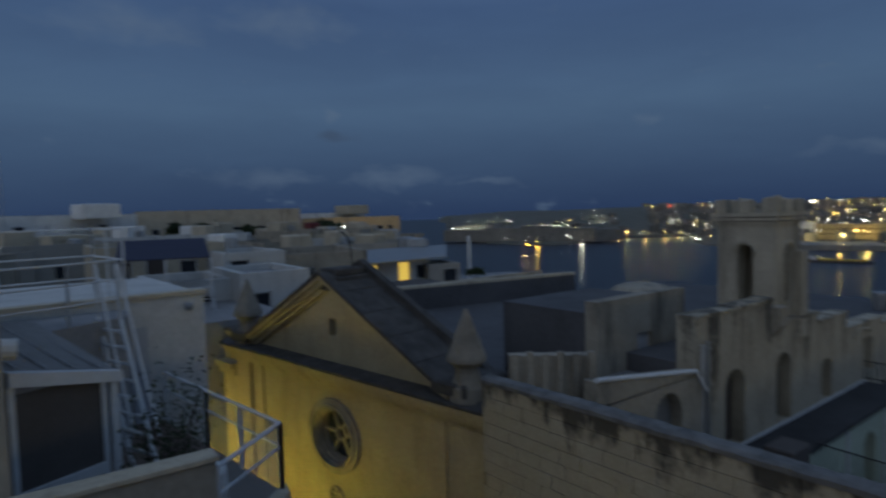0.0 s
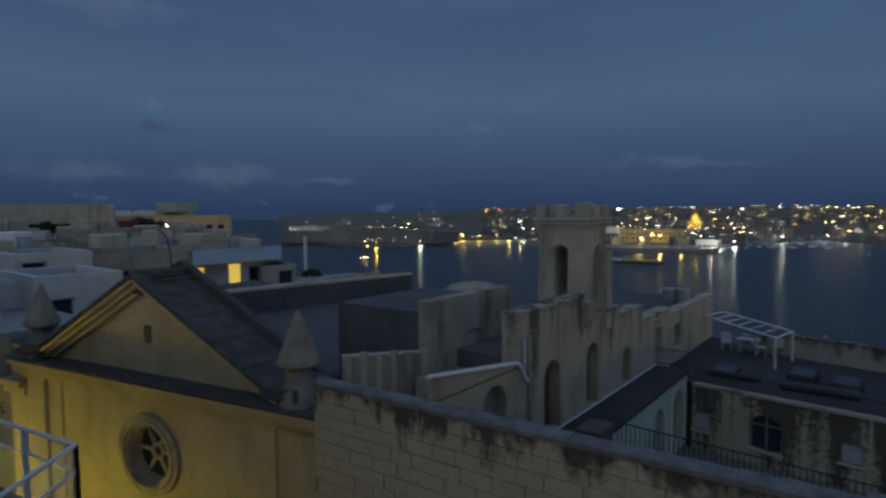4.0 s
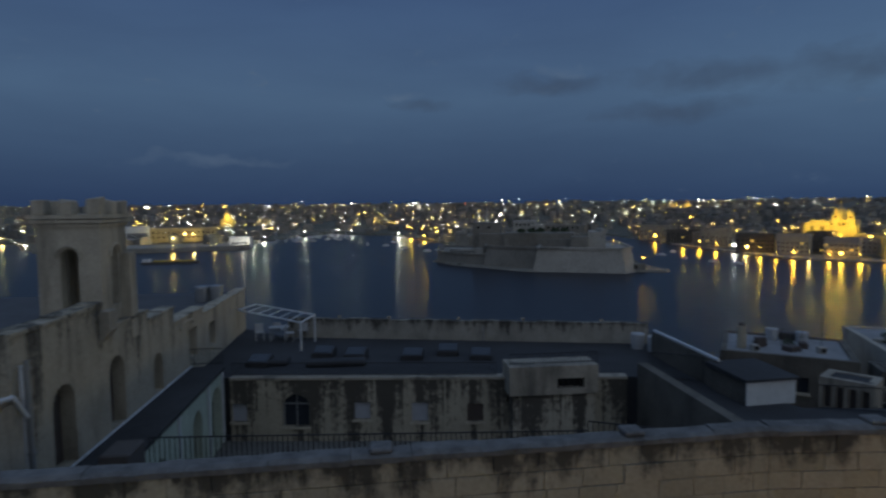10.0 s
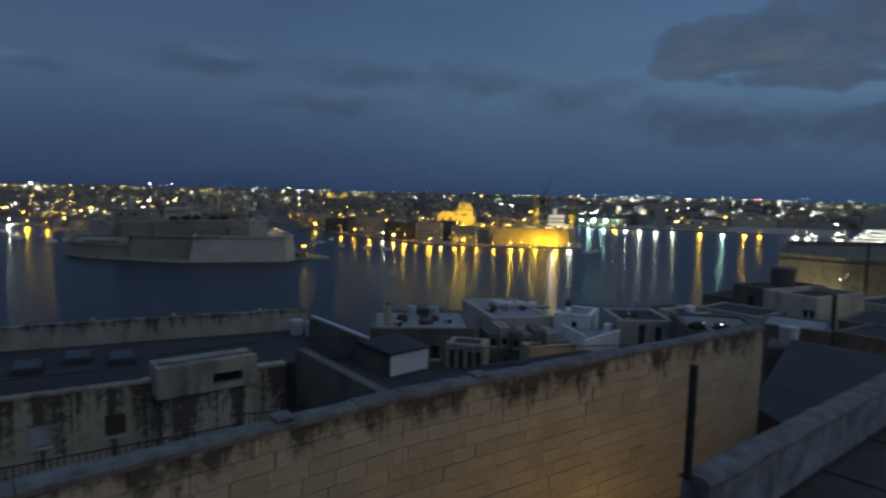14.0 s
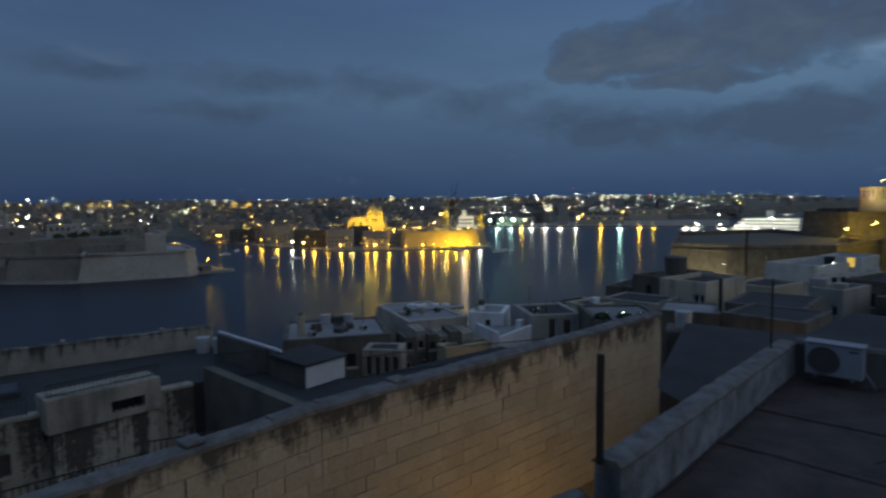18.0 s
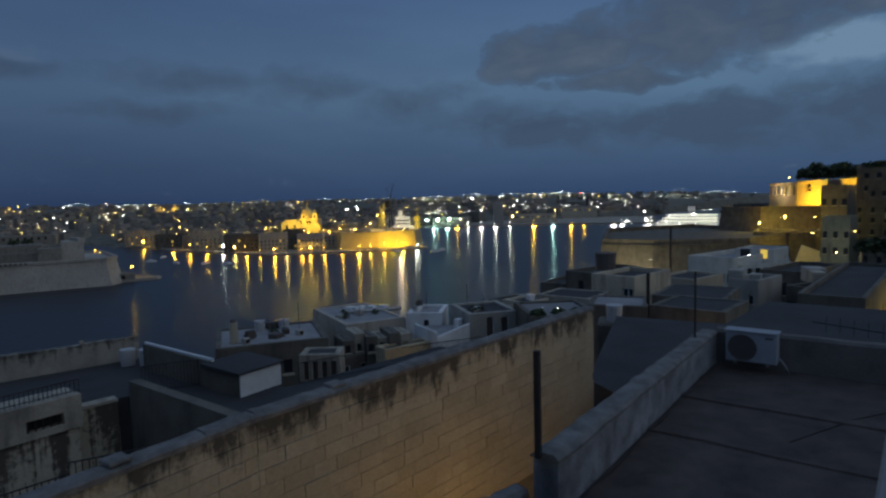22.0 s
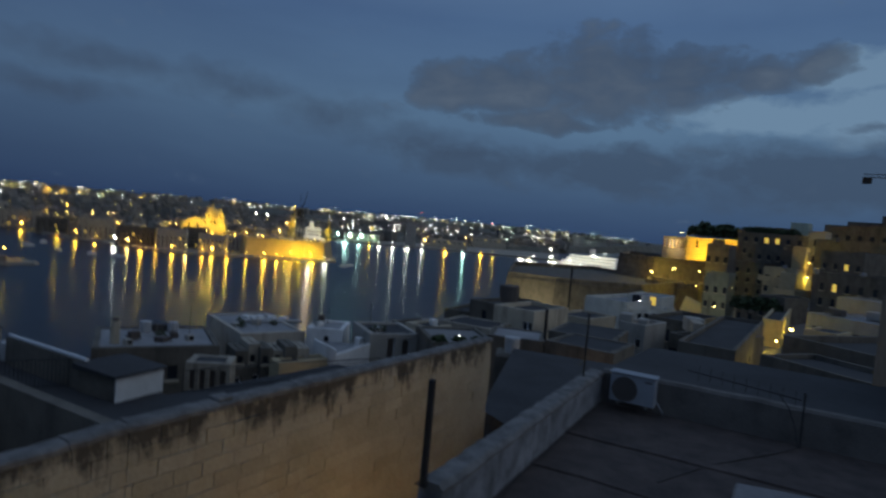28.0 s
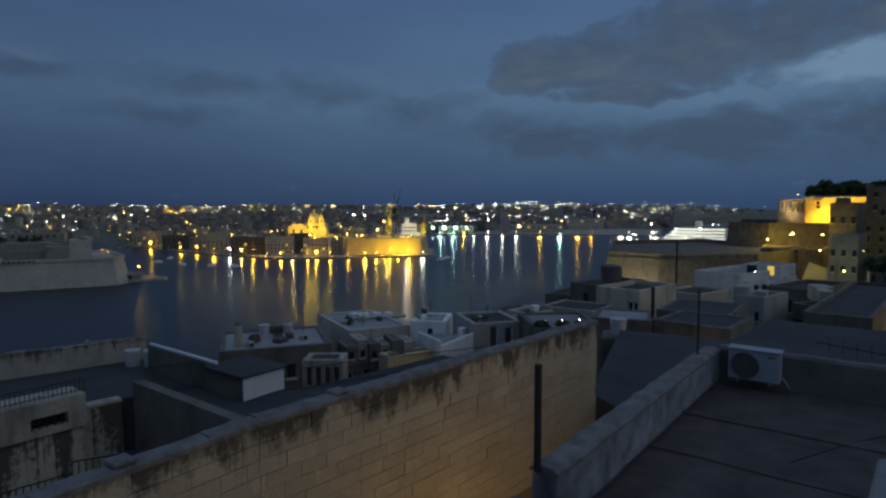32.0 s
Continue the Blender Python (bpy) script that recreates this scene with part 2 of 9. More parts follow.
# streaked limestone; the dimness of unlit walls is put into its base colour
HILL_STONE = material("dim_streaked_limestone", (0.15, 0.135, 0.112), (0.065, 0.06, 0.052), 0.7, bump=0.3, streak=0.7)
NAVE_ROOF = material("dusty_grey_roof", (0.105, 0.105, 0.112), (0.062, 0.062, 0.067), 0.4, streak=0.3)
GROUND = material("ground_earth", (0.16, 0.145, 0.115), (0.07, 0.072, 0.05), 0.05, bump=0)
STREET = material("street_paving", (0.16, 0.155, 0.145), (0.10, 0.10, 0.095), 1.0)
FOLIAGE = material("dark_foliage", (0.045, 0.065, 0.03), (0.02, 0.032, 0.016), 4.0, island=0.4)
GLASS_DARK = plain("dark_window_glass", (0.03, 0.035, 0.045), 0.12)
RED = plain("dull_red_plastic", (0.14, 0.03, 0.035), 0.6)
RUST = plain("crane_paint", (0.48, 0.36, 0.06), 0.6)
LIT_WARM = glow("lit_window_warm", (1.0, 0.68, 0.12), 0.6)
L_SODIUM = glow("sodium_lamp", (1.0, 0.55, 0.06), 30)
L_GOLD = glow("golden_lamp", (1.0, 0.66, 0.16), 30)
L_WHITE = glow("white_lamp", (0.95, 1.0, 0.88), 30)
L_TEAL = glow("teal_lamp", (0.5, 1.0, 0.85), 40)
L_WINDOW = glow("lit_far_window", (1.0, 0.72, 0.34), 1.6)
L_RED = glow("red_lamp", (1.0, 0.12, 0.05), 10)

WATER = bpy.data.materials.new("harbour_water")
WATER.use_nodes = True
t = WATER.node_tree
b = t.nodes["Principled BSDF"]
b.inputs["Base Color"].default_value = (0.008, 0.011, 0.020, 1)
b.inputs["Roughness"].default_value = 0.29
# the swell runs in towards the shore: slopes are steeper along it than across
b.inputs["Anisotropic"].default_value = 0.82
b.inputs["Anisotropic Rotation"].default_value = 0.25
swell = t.nodes.new("ShaderNodeTangent")
swell.direction_type, swell.axis = "RADIAL", "Z"
t.links.new(swell.outputs[0], b.inputs["Tangent"])
b.inputs["IOR"].default_value = 1.33
pos = t.nodes.new("ShaderNodeNewGeometry").outputs["Position"]
w1 = node(t, "ShaderNodeTexNoise", Scale=0.20, Detail=4.0, Roughness=0.6, Distortion=0.4)
t.links.new(pos, w1.inputs["Vector"])
bp = node(t, "ShaderNodeBump", Strength=0.26, Distance=0.4)
t.links.new(w1.outputs[0], bp.inputs["Height"])
t.links.new(bp.outputs[0], b.inputs["Normal"])
b.inputs["Specular IOR Level"].default_value = 0.5

# ---- building tools ----
def box(bm, x0, x1, y0, y1, z0, z1, m=None):
    v = [bm.verts.new((x, y, z)) for z in (z0, z1) for x, y in ((x0, y0), (x1, y0), (x1, y1), (x0, y1))]
    f = [bm.faces.new([v[i] for i in q]) for q in ((3, 2, 1, 0), (4, 5, 6, 7), (0, 1, 5, 4), (1, 2, 6, 5), (2, 3, 7, 6), (3, 0, 4, 7))]
    if m is not None:
        for w in v:
            w.co = m @ w.co
    return f


def prism(bm, poly, z0, z1):
    """A prism over a polygon (anticlockwise) of x, y; z0 and z1 are numbers or one number per corner."""
    n = len(poly)
    lo = z0 if isinstance(z0, (list, tuple)) else [z0] * n
    hi = z1 if isinstance(z1, (list, tuple)) else [z1] * n
    a = [bm.verts.new((*p, z)) for p, z in zip(poly, lo)]
    c = [bm.verts.new((*p, z)) for p, z in zip(poly, hi)]
    bm.faces.new(a[::-1]), bm.faces.new(c)
    for i in range(n):
        j = (i + 1) % n
        bm.faces.new((a[i], a[j], c[j], c[i]))


def tube(bm, p0, p1, r0, r1=None, seg=10, cap=True):
    p0, p1 = Vector(p0), Vector(p1)
    r1 = r0 if r1 is None else r1
    q = (p1 - p0).to_track_quat("Z", "Y")
    ring = [[bm.verts.new(p + q @ Vector((r * math.cos(2 * math.pi * k / seg), r * math.sin(2 * math.pi * k / seg), 0))) for k in range(seg)] for p, r in ((p0, r0), (p1, r1))]
    for k in range(seg):
        j = (k + 1) % seg
        bm.faces.new((ring[0][k], ring[0][j], ring[1][j], ring[1][k]))
    if cap:
        bm.faces.new(ring[0][::-1]), bm.faces.new(ring[1])


def lathe(bm, x, y, profile, seg=12):
    """A turned shape about the upright through x, y; profile: rows of radius, height from the bottom up."""
    rings = [[bm.verts.new((x + r * math.cos(2 * math.pi * (k + 0.5) / seg), y + r * math.sin(2 * math.pi * (k + 0.5) / seg), z)) for k in range(seg)] for r, z in profile]
    for a, c in zip(rings, rings[1:]):
        for k in range(seg):
            j = (k + 1) % seg
            bm.faces.new((a[k], a[j], c[j], c[k]))
    bm.faces.new(rings[0][::-1]), bm.faces.new(rings[-1])


def soften(bm, width, segments=1):
    bmesh.ops.bevel(bm, geom=bm.edges[:], offset=width, segments=segments, affect="EDGES", profile=0.6, clamp_overlap=True)


def part(name, bm, mat, parent=None, label="", soft=0.0):
    if soft:
        soften(bm, soft)
    me = bpy.data.meshes.new(name)
    bmesh.ops.recalc_face_normals(bm, faces=bm.faces)
    bm.to_mesh(me)
    bm.free()
    me.materials.append(mat)
    ob = new(name, me)
    if parent is not None:
        ob.parent = parent
        ob.matrix_parent_inverse = Matrix.Translation(-parent.matrix_basis.translation) if parent.parent is None and parent.type == "EMPTY" else Matrix.Identity(4)
    if label:
        ob["label"] = label
    return ob


def thing(name, at, label, category, group="", kind=""):
    e = new(name)
    e.empty_display_size = 0.2
    e.location = at
    return tagged(e, label, category, group, kind)


def new_bm():
    return bmesh.new()


def boxes(name, rows, mat, parent=None, label="", soft=0.0):
    bm = new_bm()
    for r in rows:
        box(bm, *r)
    return part(name, bm, mat, parent, label, soft)


def structure(ob, label):
    return tagged(ob, label, kind="structure")


def wall_open(name, axis, at, thick, a0, a1, z0, z1, holes, mat, parent=None, label="", top=None):
    """An upright wall with holes cut through. axis 'x': it runs along x at y = at; 'y': along y at x = at.
    holes: rows of centre, sill, width, height, arched."""
    bm = new_bm()
    cuts = sorted({a0, a1, *[h[0] - h[2] / 2 for h in holes], *[h[0] + h[2] / 2 for h in holes]})

    def put(u0, u1, w0, w1):
        if w1 - w0 < 1e-4 or u1 - u0 < 1e-4:
            return
        if axis == "x":
            box(bm, u0, u1, at, at + thick, w0, w1)
        else:
            box(bm, at - thick, at, u0, u1, w0, w1)

    for u0, u1 in zip(cuts, cuts[1:]):
        mid = (u0 + u1) / 2
        here = sorted([h for h in holes if h[0] - h[2] / 2 < mid < h[0] + h[2] / 2], key=lambda h: h[1])
        low = z0
        for h in here:
            put(u0, u1, low, h[1])
            low = h[1] + h[3]
            if h[4]:
                r = h[2] / 2
                spring = low - r
                n = 10
                for k in range(n):
                    c0, c1 = math.cos(math.pi * k / n), math.cos(math.pi * (k + 1) / n)
                    s = (math.sin(math.pi * k / n) + math.sin(math.pi * (k + 1) / n)) / 2
                    put(h[0] + r * c1, h[0] + r * c0, spring + r * s, low)
        put(u0, u1, low, z1)
    return part(name, bm, mat, parent, label)

# ---- ground, sea and far land ----
def pol(az, d):
    """x, y at a bearing in degrees (clockwise from the y axis) and a distance."""
    return d * math.sin(math.radians(az)), d * math.cos(math.radians(az))


CITY = [(-1700, 900), (-760, 430), (-420, 250), (-150, 185), (60, 165), (150, 140), (240, 128), (420, 120), (640, 170), (820, 190),
        (960, 150), (1500, 330), (2600, 200), (2600, -2600), (-1700, -2600)]
EAST = [(-1500, 1150), (-800, 640), (-590, 600), (-560, 680), (-610, 800), (-530, 900), (-395, 700), (-295, 738), (-225, 690), (-166, 722), (-172, 850),
        (-100, 1060), (16, 985), (80, 735), (62, 600), (44, 516), (62, 478), (110, 436), (165, 440), (206, 436), (214, 480), (235, 640), (300, 880),
        (350, 890), (342, 650), (358, 545), (384, 505), (413, 424), (476, 396), (560, 470), (690, 600), (831, 690), (1062, 630), (1205, 533), (1318, 440), (2600, 420),
        (4800, 500), (4800, 4800), (-4800, 4800), (-4800, 3600)]


def inside_depth(px, py, poly):
    """Distance to the polygon's edge, positive inside."""
    best, odd = np.full(px.shape, 1e9), np.zeros(px.shape, bool)
    for (x0, y0), (x1, y1) in zip(poly, poly[1:] + poly[:1]):
        dx, dy = x1 - x0, y1 - y0
        u = np.clip(((px - x0) * dx + (py - y0) * dy) / (dx * dx + dy * dy), 0, 1)
        best = np.minimum(best, np.hypot(px - x0 - u * dx, py - y0 - u * dy))
        if dy:
            odd ^= ((y0 > py) != (y1 > py)) & (px < x0 + (py - y0) / dy * dx)
    return np.where(odd, best, -best)


def ground_height(px, py):
    px, py = np.asarray(px, float), np.asarray(py, float)
    a, c = inside_depth(px, py, CITY), inside_depth(px, py, EAST)
    near = np.where(a > 0, np.minimum(2.2 + 0.26 * np.maximum(a - 12, 0), 37.0), np.maximum(a * 1.5, -8))
    r = np.hypot(px, py)
    far = np.where(c > 0, 2.0 + np.minimum(0.045 * np.maximum(c - 10, 0), 22) + np.clip((r - 900) * 0.017, 0, 24), np.maximum(c * 1.5, -8))
    roll = 5 * np.sin(px / 170 + 1) * np.cos(py / 230)
    return np.maximum(near, far + np.where(c > 60, roll * np.clip((c - 60) / 200, 0, 1), 0))


def gh(x, y):
    return float(ground_height(np.array([x]), np.array([y]))[0])


def build_ground():
    azs = np.radians(np.r_[np.arange(-118, 118, 0.7), np.arange(118, 242, 6.0)])
    rad = np.r_[0.01, 20, 60, 100, 125, np.arange(140, 330, 14), np.arange(330, 1100, 11), np.geomspace(1110, 4900, 40)]
    n, m = len(azs), len(rad)
    a, r = np.meshgrid(azs, rad, indexing="ij")
    px, py = r * np.sin(a), r * np.cos(a)
    z = ground_height(px, py)
    verts = np.stack([px, py, z], -1).reshape(-1, 3)
    i, j = np.meshgrid(np.arange(n), np.arange(m - 1), indexing="ij")
    k = (i + 1) % n
    faces = np.stack([i * m + j, i * m + j + 1, k * m + j + 1, k * m + j], -1).reshape(-1, 4)
    me = bpy.data.meshes.new("ground")
    me.from_pydata(verts.tolist(), [], faces.tolist())
    me.materials.append(GROUND)
    me.update()
    structure(new("ground", me), "dark earth and paving under the harbour towns")
    bm = new_bm()
    bmesh.ops.create_circle(bm, cap_ends=True, radius=4950, segments=96)
    structure(part("water", bm, WATER), "calm dark blue harbour water with ripples")


build_ground()


# ---- harbour towns, too many houses to count ----
GLINTS = []


def town(name, label, count, az0, az1, d0, d1, size, high, mat, seed, test=None):
    rng = random.Random(seed)
    vs, fs, spots = [], [], []
    tries = 0
    while len(spots) < count and tries < count * 12:
        tries += 1
        az, d = rng.uniform(az0, az1), math.sqrt(rng.uniform(d0 * d0, d1 * d1))
        x, y = pol(az, d)
        if inside_depth(np.array([x]), np.array([y]), EAST)[0] < 15 or (test and not test(x, y)):
            continue
        spots.append((x, y))
        w, l, h = rng.uniform(*size), rng.uniform(*size), rng.uniform(*high)
        g = gh(x, y) - 3
        for _ in range(rng.choice((0, 0, 1, 2))):
            k = 1 - (0.56 * max(w, l)) / math.hypot(x, y)
            GLINTS.append((x * k + rng.uniform(-w, w) * 0.3, y * k, g + 3 + rng.uniform(1.5, h - 1)))
        turn = Matrix.Rotation(math.radians(rng.choice((-20, 10, 25, 70, 100)) + rng.uniform(-6, 6)), 3, "Z")
        rows = [(-w / 2, w / 2, -l / 2, l / 2, g, g + 3 + h)]
        if rng.random() < 0.6:
            q = w * rng.uniform(0.2, 0.35)
            rows.append((-q, q, -l / 2 + 0.5, -l / 2 + 0.5 + l * 0.4, g + 3 + h, g + 3 + h + rng.uniform(1.8, 3.2)))
        for x0, x1, y0, y1, z0, z1 in rows:
            s = len(vs)
            for z in (z0, z1):
                for a, c in ((x0, y0), (x1, y0), (x1, y1), (x0, y1)):
                    p = turn @ Vector((a, c, 0))
                    vs.append((x + p.x, y + p.y, z))
            fs += [[s + i for i in q] for q in ((4, 5, 6, 7), (0, 1, 5, 4), (1, 2, 6, 5), (2, 3, 7, 6), (3, 0, 4, 7))]
    me = bpy.data.meshes.new(name)
    me.from_pydata(vs, [], fs)
    me.materials.append(mat)
    tagged(new(name, me), label, "houses", kind="stuff")
    return spots


LRNG = random.Random(5)


def lights(name, label, spots, mat, radius, spread=0.3):
    vs, fs = [], []
    for x, y, z in spots:
        s, r = len(vs), radius * min(3.0, math.exp(LRNG.gauss(0, spread)))
        vs += [(x + r, y, z), (x, y + r, z), (x - r, y, z), (x, y - r, z), (x, y, z + r), (x, y, z - r)]
        fs += [[s + i for i in q] for q in ((0, 1, 4), (1, 2, 4), (2, 3, 4), (3, 0, 4), (1, 0, 5), (2, 1, 5), (3, 2, 5), (0, 3, 5))]
    me = bpy.data.meshes.new(name)
    me.from_pydata(vs, [], fs)
    me.materials.append(mat)
    return tagged(new(name, me), label, "lamps", kind="stuff")


def shore_row(points, step, inset, height, rng, jitter=6):
    out = []
    for (x0, y0), (x1, y1) in zip(points, points[1:]):
        n = max(1, int(math.hypot(x1 - x0, y1 - y0) / step))
        for k in range(n):
            u = (k + rng.random() * 0.7) / n
            x, y = x0 + u * (x1 - x0), y0 + u * (y1 - y0)
            d = math.hypot(x, y)
            x, y = x * (1 + inset / d), y * (1 + inset / d)
            x, y = x + rng.uniform(-jitter, jitter), y + rng.uniform(-jitter, jitter) * 0.3
            out.append((x, y, max(gh(x, y), 2) + height))
    return out


def scatter(count, az0, az1, d0, d1, high, rng):
    out = []
    while len(out) < count:
        x, y = pol(rng.uniform(az0, az1), 1 / rng.uniform(1 / d1, 1 / d0))
        if inside_depth(np.array([x]), np.array([y]), EAST)[0] > 12:
            out.append((x, y, gh(x, y) + rng.uniform(*high) + 4.0))
    return out


town("shore_houses", "pale limestone harbour houses stepped up the far shore", 520, -34, 8, 720, 1900, (9, 20), (6, 13), LIME_FAR, 3)
town("fort_town_houses", "close-packed limestone town houses behind the fort", 380, 4, 24, 560, 1600, (8, 17), (8, 15), LIME_FAR, 4, lambda x, y: y > 560)
town("peninsula_houses", "tall limestone tenements crowded on the peninsula", 460, 24, 50, 430, 1300, (9, 18), (12, 20), LIME_FAR, 5)
town("hill_town_houses", "distant houses on the low hills", 800, -34, 84, 1300, 3200, (12, 30), (6, 14), LIME_FAR, 6)
town("point_houses", "low pale buildings on the far harbour point", 40, -52, -36, 640, 1500, (10, 26), (4, 8), LIME_FAR, 7)
town("dock_sheds", "long low dock sheds on the inner harbour", 90, 50, 82, 700, 1700, (20, 60), (7, 13), LIME_FAR, 8)

rng = random.Random(11)
POINT = [(-560, 680), (-610, 800), (-530, 900), (-395, 700)]
def shore_at(az, back=6.0, start=380):
    """The first dry spot along a bearing."""
    d = np.arange(start, 1700, 3.0)
    x, y = pol(az, 1.0)
    k = int(np.argmax(inside_depth(x * d, y * d, EAST) > back))
    px, py = x * d[k], y * d[k]
    return px, py, max(gh(px, py), 2.0) + 5.0


# the peninsula's quay, as bearing and distance of its edge
QUAY_EDGE = [(25.0, 838), (28.0, 722), (30.8, 668), (33.8, 622), (36.0, 592), (42.0, 584), (47.5, 588), (51.2, 600)]


def quay_spot(az):
    if az >= 51.2:
        return (*pol(az, 1046.0), 7.0)
    if az < 25.0:
        return shore_at(az, 1.0)
    d = np.interp(az, [q[0] for q in QUAY_EDGE], [q[1] for q in QUAY_EDGE]) + 3.0
    return (*pol(az, d), 6.6)


bm = new_bm()
prism(bm, [pol(*q) for q in QUAY_EDGE] + [pol(a, d + 70) for a, d in QUAY_EDGE[::-1]], -2, 1.6)
bmesh.ops.recalc_face_normals(bm, faces=bm.faces)
structure(part("quay", bm, LIME_GREY), "dark stone quay round the peninsula")
bm = new_bm()
prism(bm, [pol(51.0 + 0.9 * k, 1048) for k in range(25)] + [pol(51.0 + 0.9 * k, 1330) for k in range(24, -1, -1)], -2, 2.4)
bmesh.ops.recalc_face_normals(bm, faces=bm.faces)
structure(part("quay_dock", bm, LIME_GREY), "long dark stone quay of the inner docks")
def flood(x, y, z, power, colour, size=1.3):
    """A spot added off a quay lamp, aimed over the water to draw its streak."""
    d = bpy.data.lights.new("quay_light", "SPOT")
    d.energy, d.color, d.shadow_soft_size, d.spot_size, d.spot_blend = power, colour, size, math.radians(130), 0.5
    ob = new("quay_light", d)
    k = 1 - 2.6 / math.hypot(x, y)
    ob.matrix_world = look((x * k, y * k, z + 1.0), (0, 0, -60))


# lamps along the far quays: bearing and strength
SOD_QUAY = [(-44.0, 0.6), (2.7, 1.0), (4.0, 0.9), (22.8, 0.3), (24.7, 0.4), (25.7, 0.4), (26.8, 0.4), (28.1, 0.5), (29.4, 0.5), (30.8, 0.6), (34.2, 1.0), (35.4, 0.4), (36.7, 1.0), (39.2, 0.7), (40.0, 0.7),
            (41.3, 0.9), (43.0, 0.5), (44.6, 1.8), (45.7, 0.6), (47.0, 0.7), (48.8, 0.9), (54.2, 1.0), (61.6, 1.4), (65.1, 1.4), (66.3, 0.4)]
GOLD_QUAY = [(-36.4, 0.5), (-35.6, 0.5), (-34.0, 0.6), (-32.3, 0.5), (-31.1, 0.5), (-19.0, 0.5), (-17.2, 0.6), (-15.4, 0.5), (33.2, 0.5), (37.8, 0.5)]
WHITE_QUAY = [(-39.8, 0.7), (-12.2, 1.5), (-11.1, 0.9), (-7.5, 0.8), (-4.3, 0.3), (-3.0, 0.5), (1.5, 1.4), (32.2, 0.8), (50.2, 0.5), (55.2, 0.6), (56.5, 1.1), (57.9, 1.1), (59.3, 0.8), (69.0, 0.8), (69.8, 0.8), (72.1, 0.6)]
TEAL_QUAY = [(51.9, 1.5), (53.2, 1.0), (63.4, 1.4)]
for nm, lab, rows, mat, colour, power in (
        ("sodium_quay_lamps", "glowing orange street lamps along the far quays", SOD_QUAY, L_SODIUM, (1.0, 0.57, 0.05), 14000),
        ("golden_quay_lamps", "glowing golden lamps along the far shore", GOLD_QUAY, L_GOLD, (1.0, 0.72, 0.22), 14000),
        ("white_quay_lamps", "glowing white lamps along the far quays", WHITE_QUAY, L_WHITE, (0.9, 1.0, 0.85), 14000),
        ("teal_quay_lamps", "glowing teal lamps along the dock quay", TEAL_QUAY, L_TEAL, (0.5, 1.0, 0.9), 14000)):
    spots = [quay_spot(a) for a, q in rows]
    lights(nm, lab, [(x, y, z + LRNG.uniform(-2.0, 1.5)) for x, y, z in spots], mat, 0.46, 0.45)
    for (a, q), (x, y, z) in zip(rows, spots):
        flood(x, y, z, power * q * (math.hypot(x, y) / 620) ** 1.8 * (1.7 if a > 49.5 else 0.9 + 0.5 * LRNG.random()), colour, 2.6 if a > 49.5 else 1.4)
        if 26 < a < 49 and q > 0.45:
            lamp(x * 1.012, y * 1.012, z, 900 * q, colour, 0.6)
TOWN_LAMPS = [(29.5, 760), (34, 650), (45, 690), (2, 800), (6, 760), (9, 850), (18, 800), (21, 760), (-5, 1080), (-2, 1150), (-8, 1120), (-12, 900), (-25, 860), (-30, 900), (56, 950), (62, 1200), (68, 1400), (74, 1300)]
for az, d in TOWN_LAMPS:
    x, y = pol(az, d)
    lamp(x, y, gh(x, y) + 15, 2400, (1.0, 0.66, 0.14) if az > 15 else (1.0, 0.88, 0.5), 0.6)
lights("point_lamps", "glowing lamps on the low shore of the point", shore_row(POINT, 40, 8, 4, rng) + shore_row([(-760, 640), (-600, 620), (-560, 690)], 40, 16, 5, rng), L_WHITE, 0.42, 0.4)
lights("sodium_street_lamps", "glowing orange street lamps across the far towns", scatter(150, 22, 50, 460, 1200, (4, 14), rng) + scatter(330, -34, 74, 1000, 3400, (4, 12), rng) + scatter(60, 0, 12, 700, 1300, (4, 12), rng), L_SODIUM, 0.31, 0.6)
lights("golden_street_lamps", "glowing golden street lamps across the far towns", scatter(240, 22, 74, 480, 2600, (5, 16), rng) + scatter(320, -34, 20, 800, 2500, (5, 12), rng) + scatter(60, -52, -36, 700, 1500, (3, 9), rng), L_GOLD, 0.31, 0.6)
lights("white_lamps", "glowing white lamps across the far towns", scatter(520, -34, 22, 820, 2800, (5, 13), rng) + scatter(430, 50, 84, 700, 3200, (5, 18), rng) + scatter(230, 20, 50, 1300, 3400, (6, 14), rng) + scatter(170, 50, 84, 1600, 3600, (6, 18), rng) + scatter(70, -52, -36, 800, 1800, (3, 9), rng), L_WHITE, 0.30, 0.6)
lights("teal_dock_lamps", "glowing teal dock lamps on the inner quay", [(*pol(51.2 + k * 1.1, 1070 + 5 * k), 13) for k in range(4)], L_TEAL, 2.0)
lights("red_beacons", "small glowing red beacons", [(*pol(a, d), z) for a, d, z in ((-32, 1500, 54), (59, 2400, 82), (8, 1700, 55), (66, 2300, 60))], L_RED, 1.2)
lights("ship_lights", "lights of ships at anchor on the open sea", [(*pol(a, 3900), 24) for a in (-61, -57.5, -53.5, -52, -49.5, -47)], L_WHITE, 0.9)

lights("lit_house_windows", "small lit windows of the far towns", GLINTS, L_WINDOW, 0.5)

# ---- the church across the alley ----
def frame_at(origin, ahead):
    """Local axes: first along 'ahead' (x, y), second to its left hand, third up."""
    u = Vector((*ahead, 0)).normalized()
    n = Vector((-u.y, u.x, 0))
    return Matrix(((u.x, n.x, 0, origin[0]), (u.y, n.y, 0, origin[1]), (0, 0, 1, 0), (0, 0, 0, 1)))


def moved(bm, m):
    bmesh.ops.transform(bm, matrix=m, verts=bm.verts)
    return bm


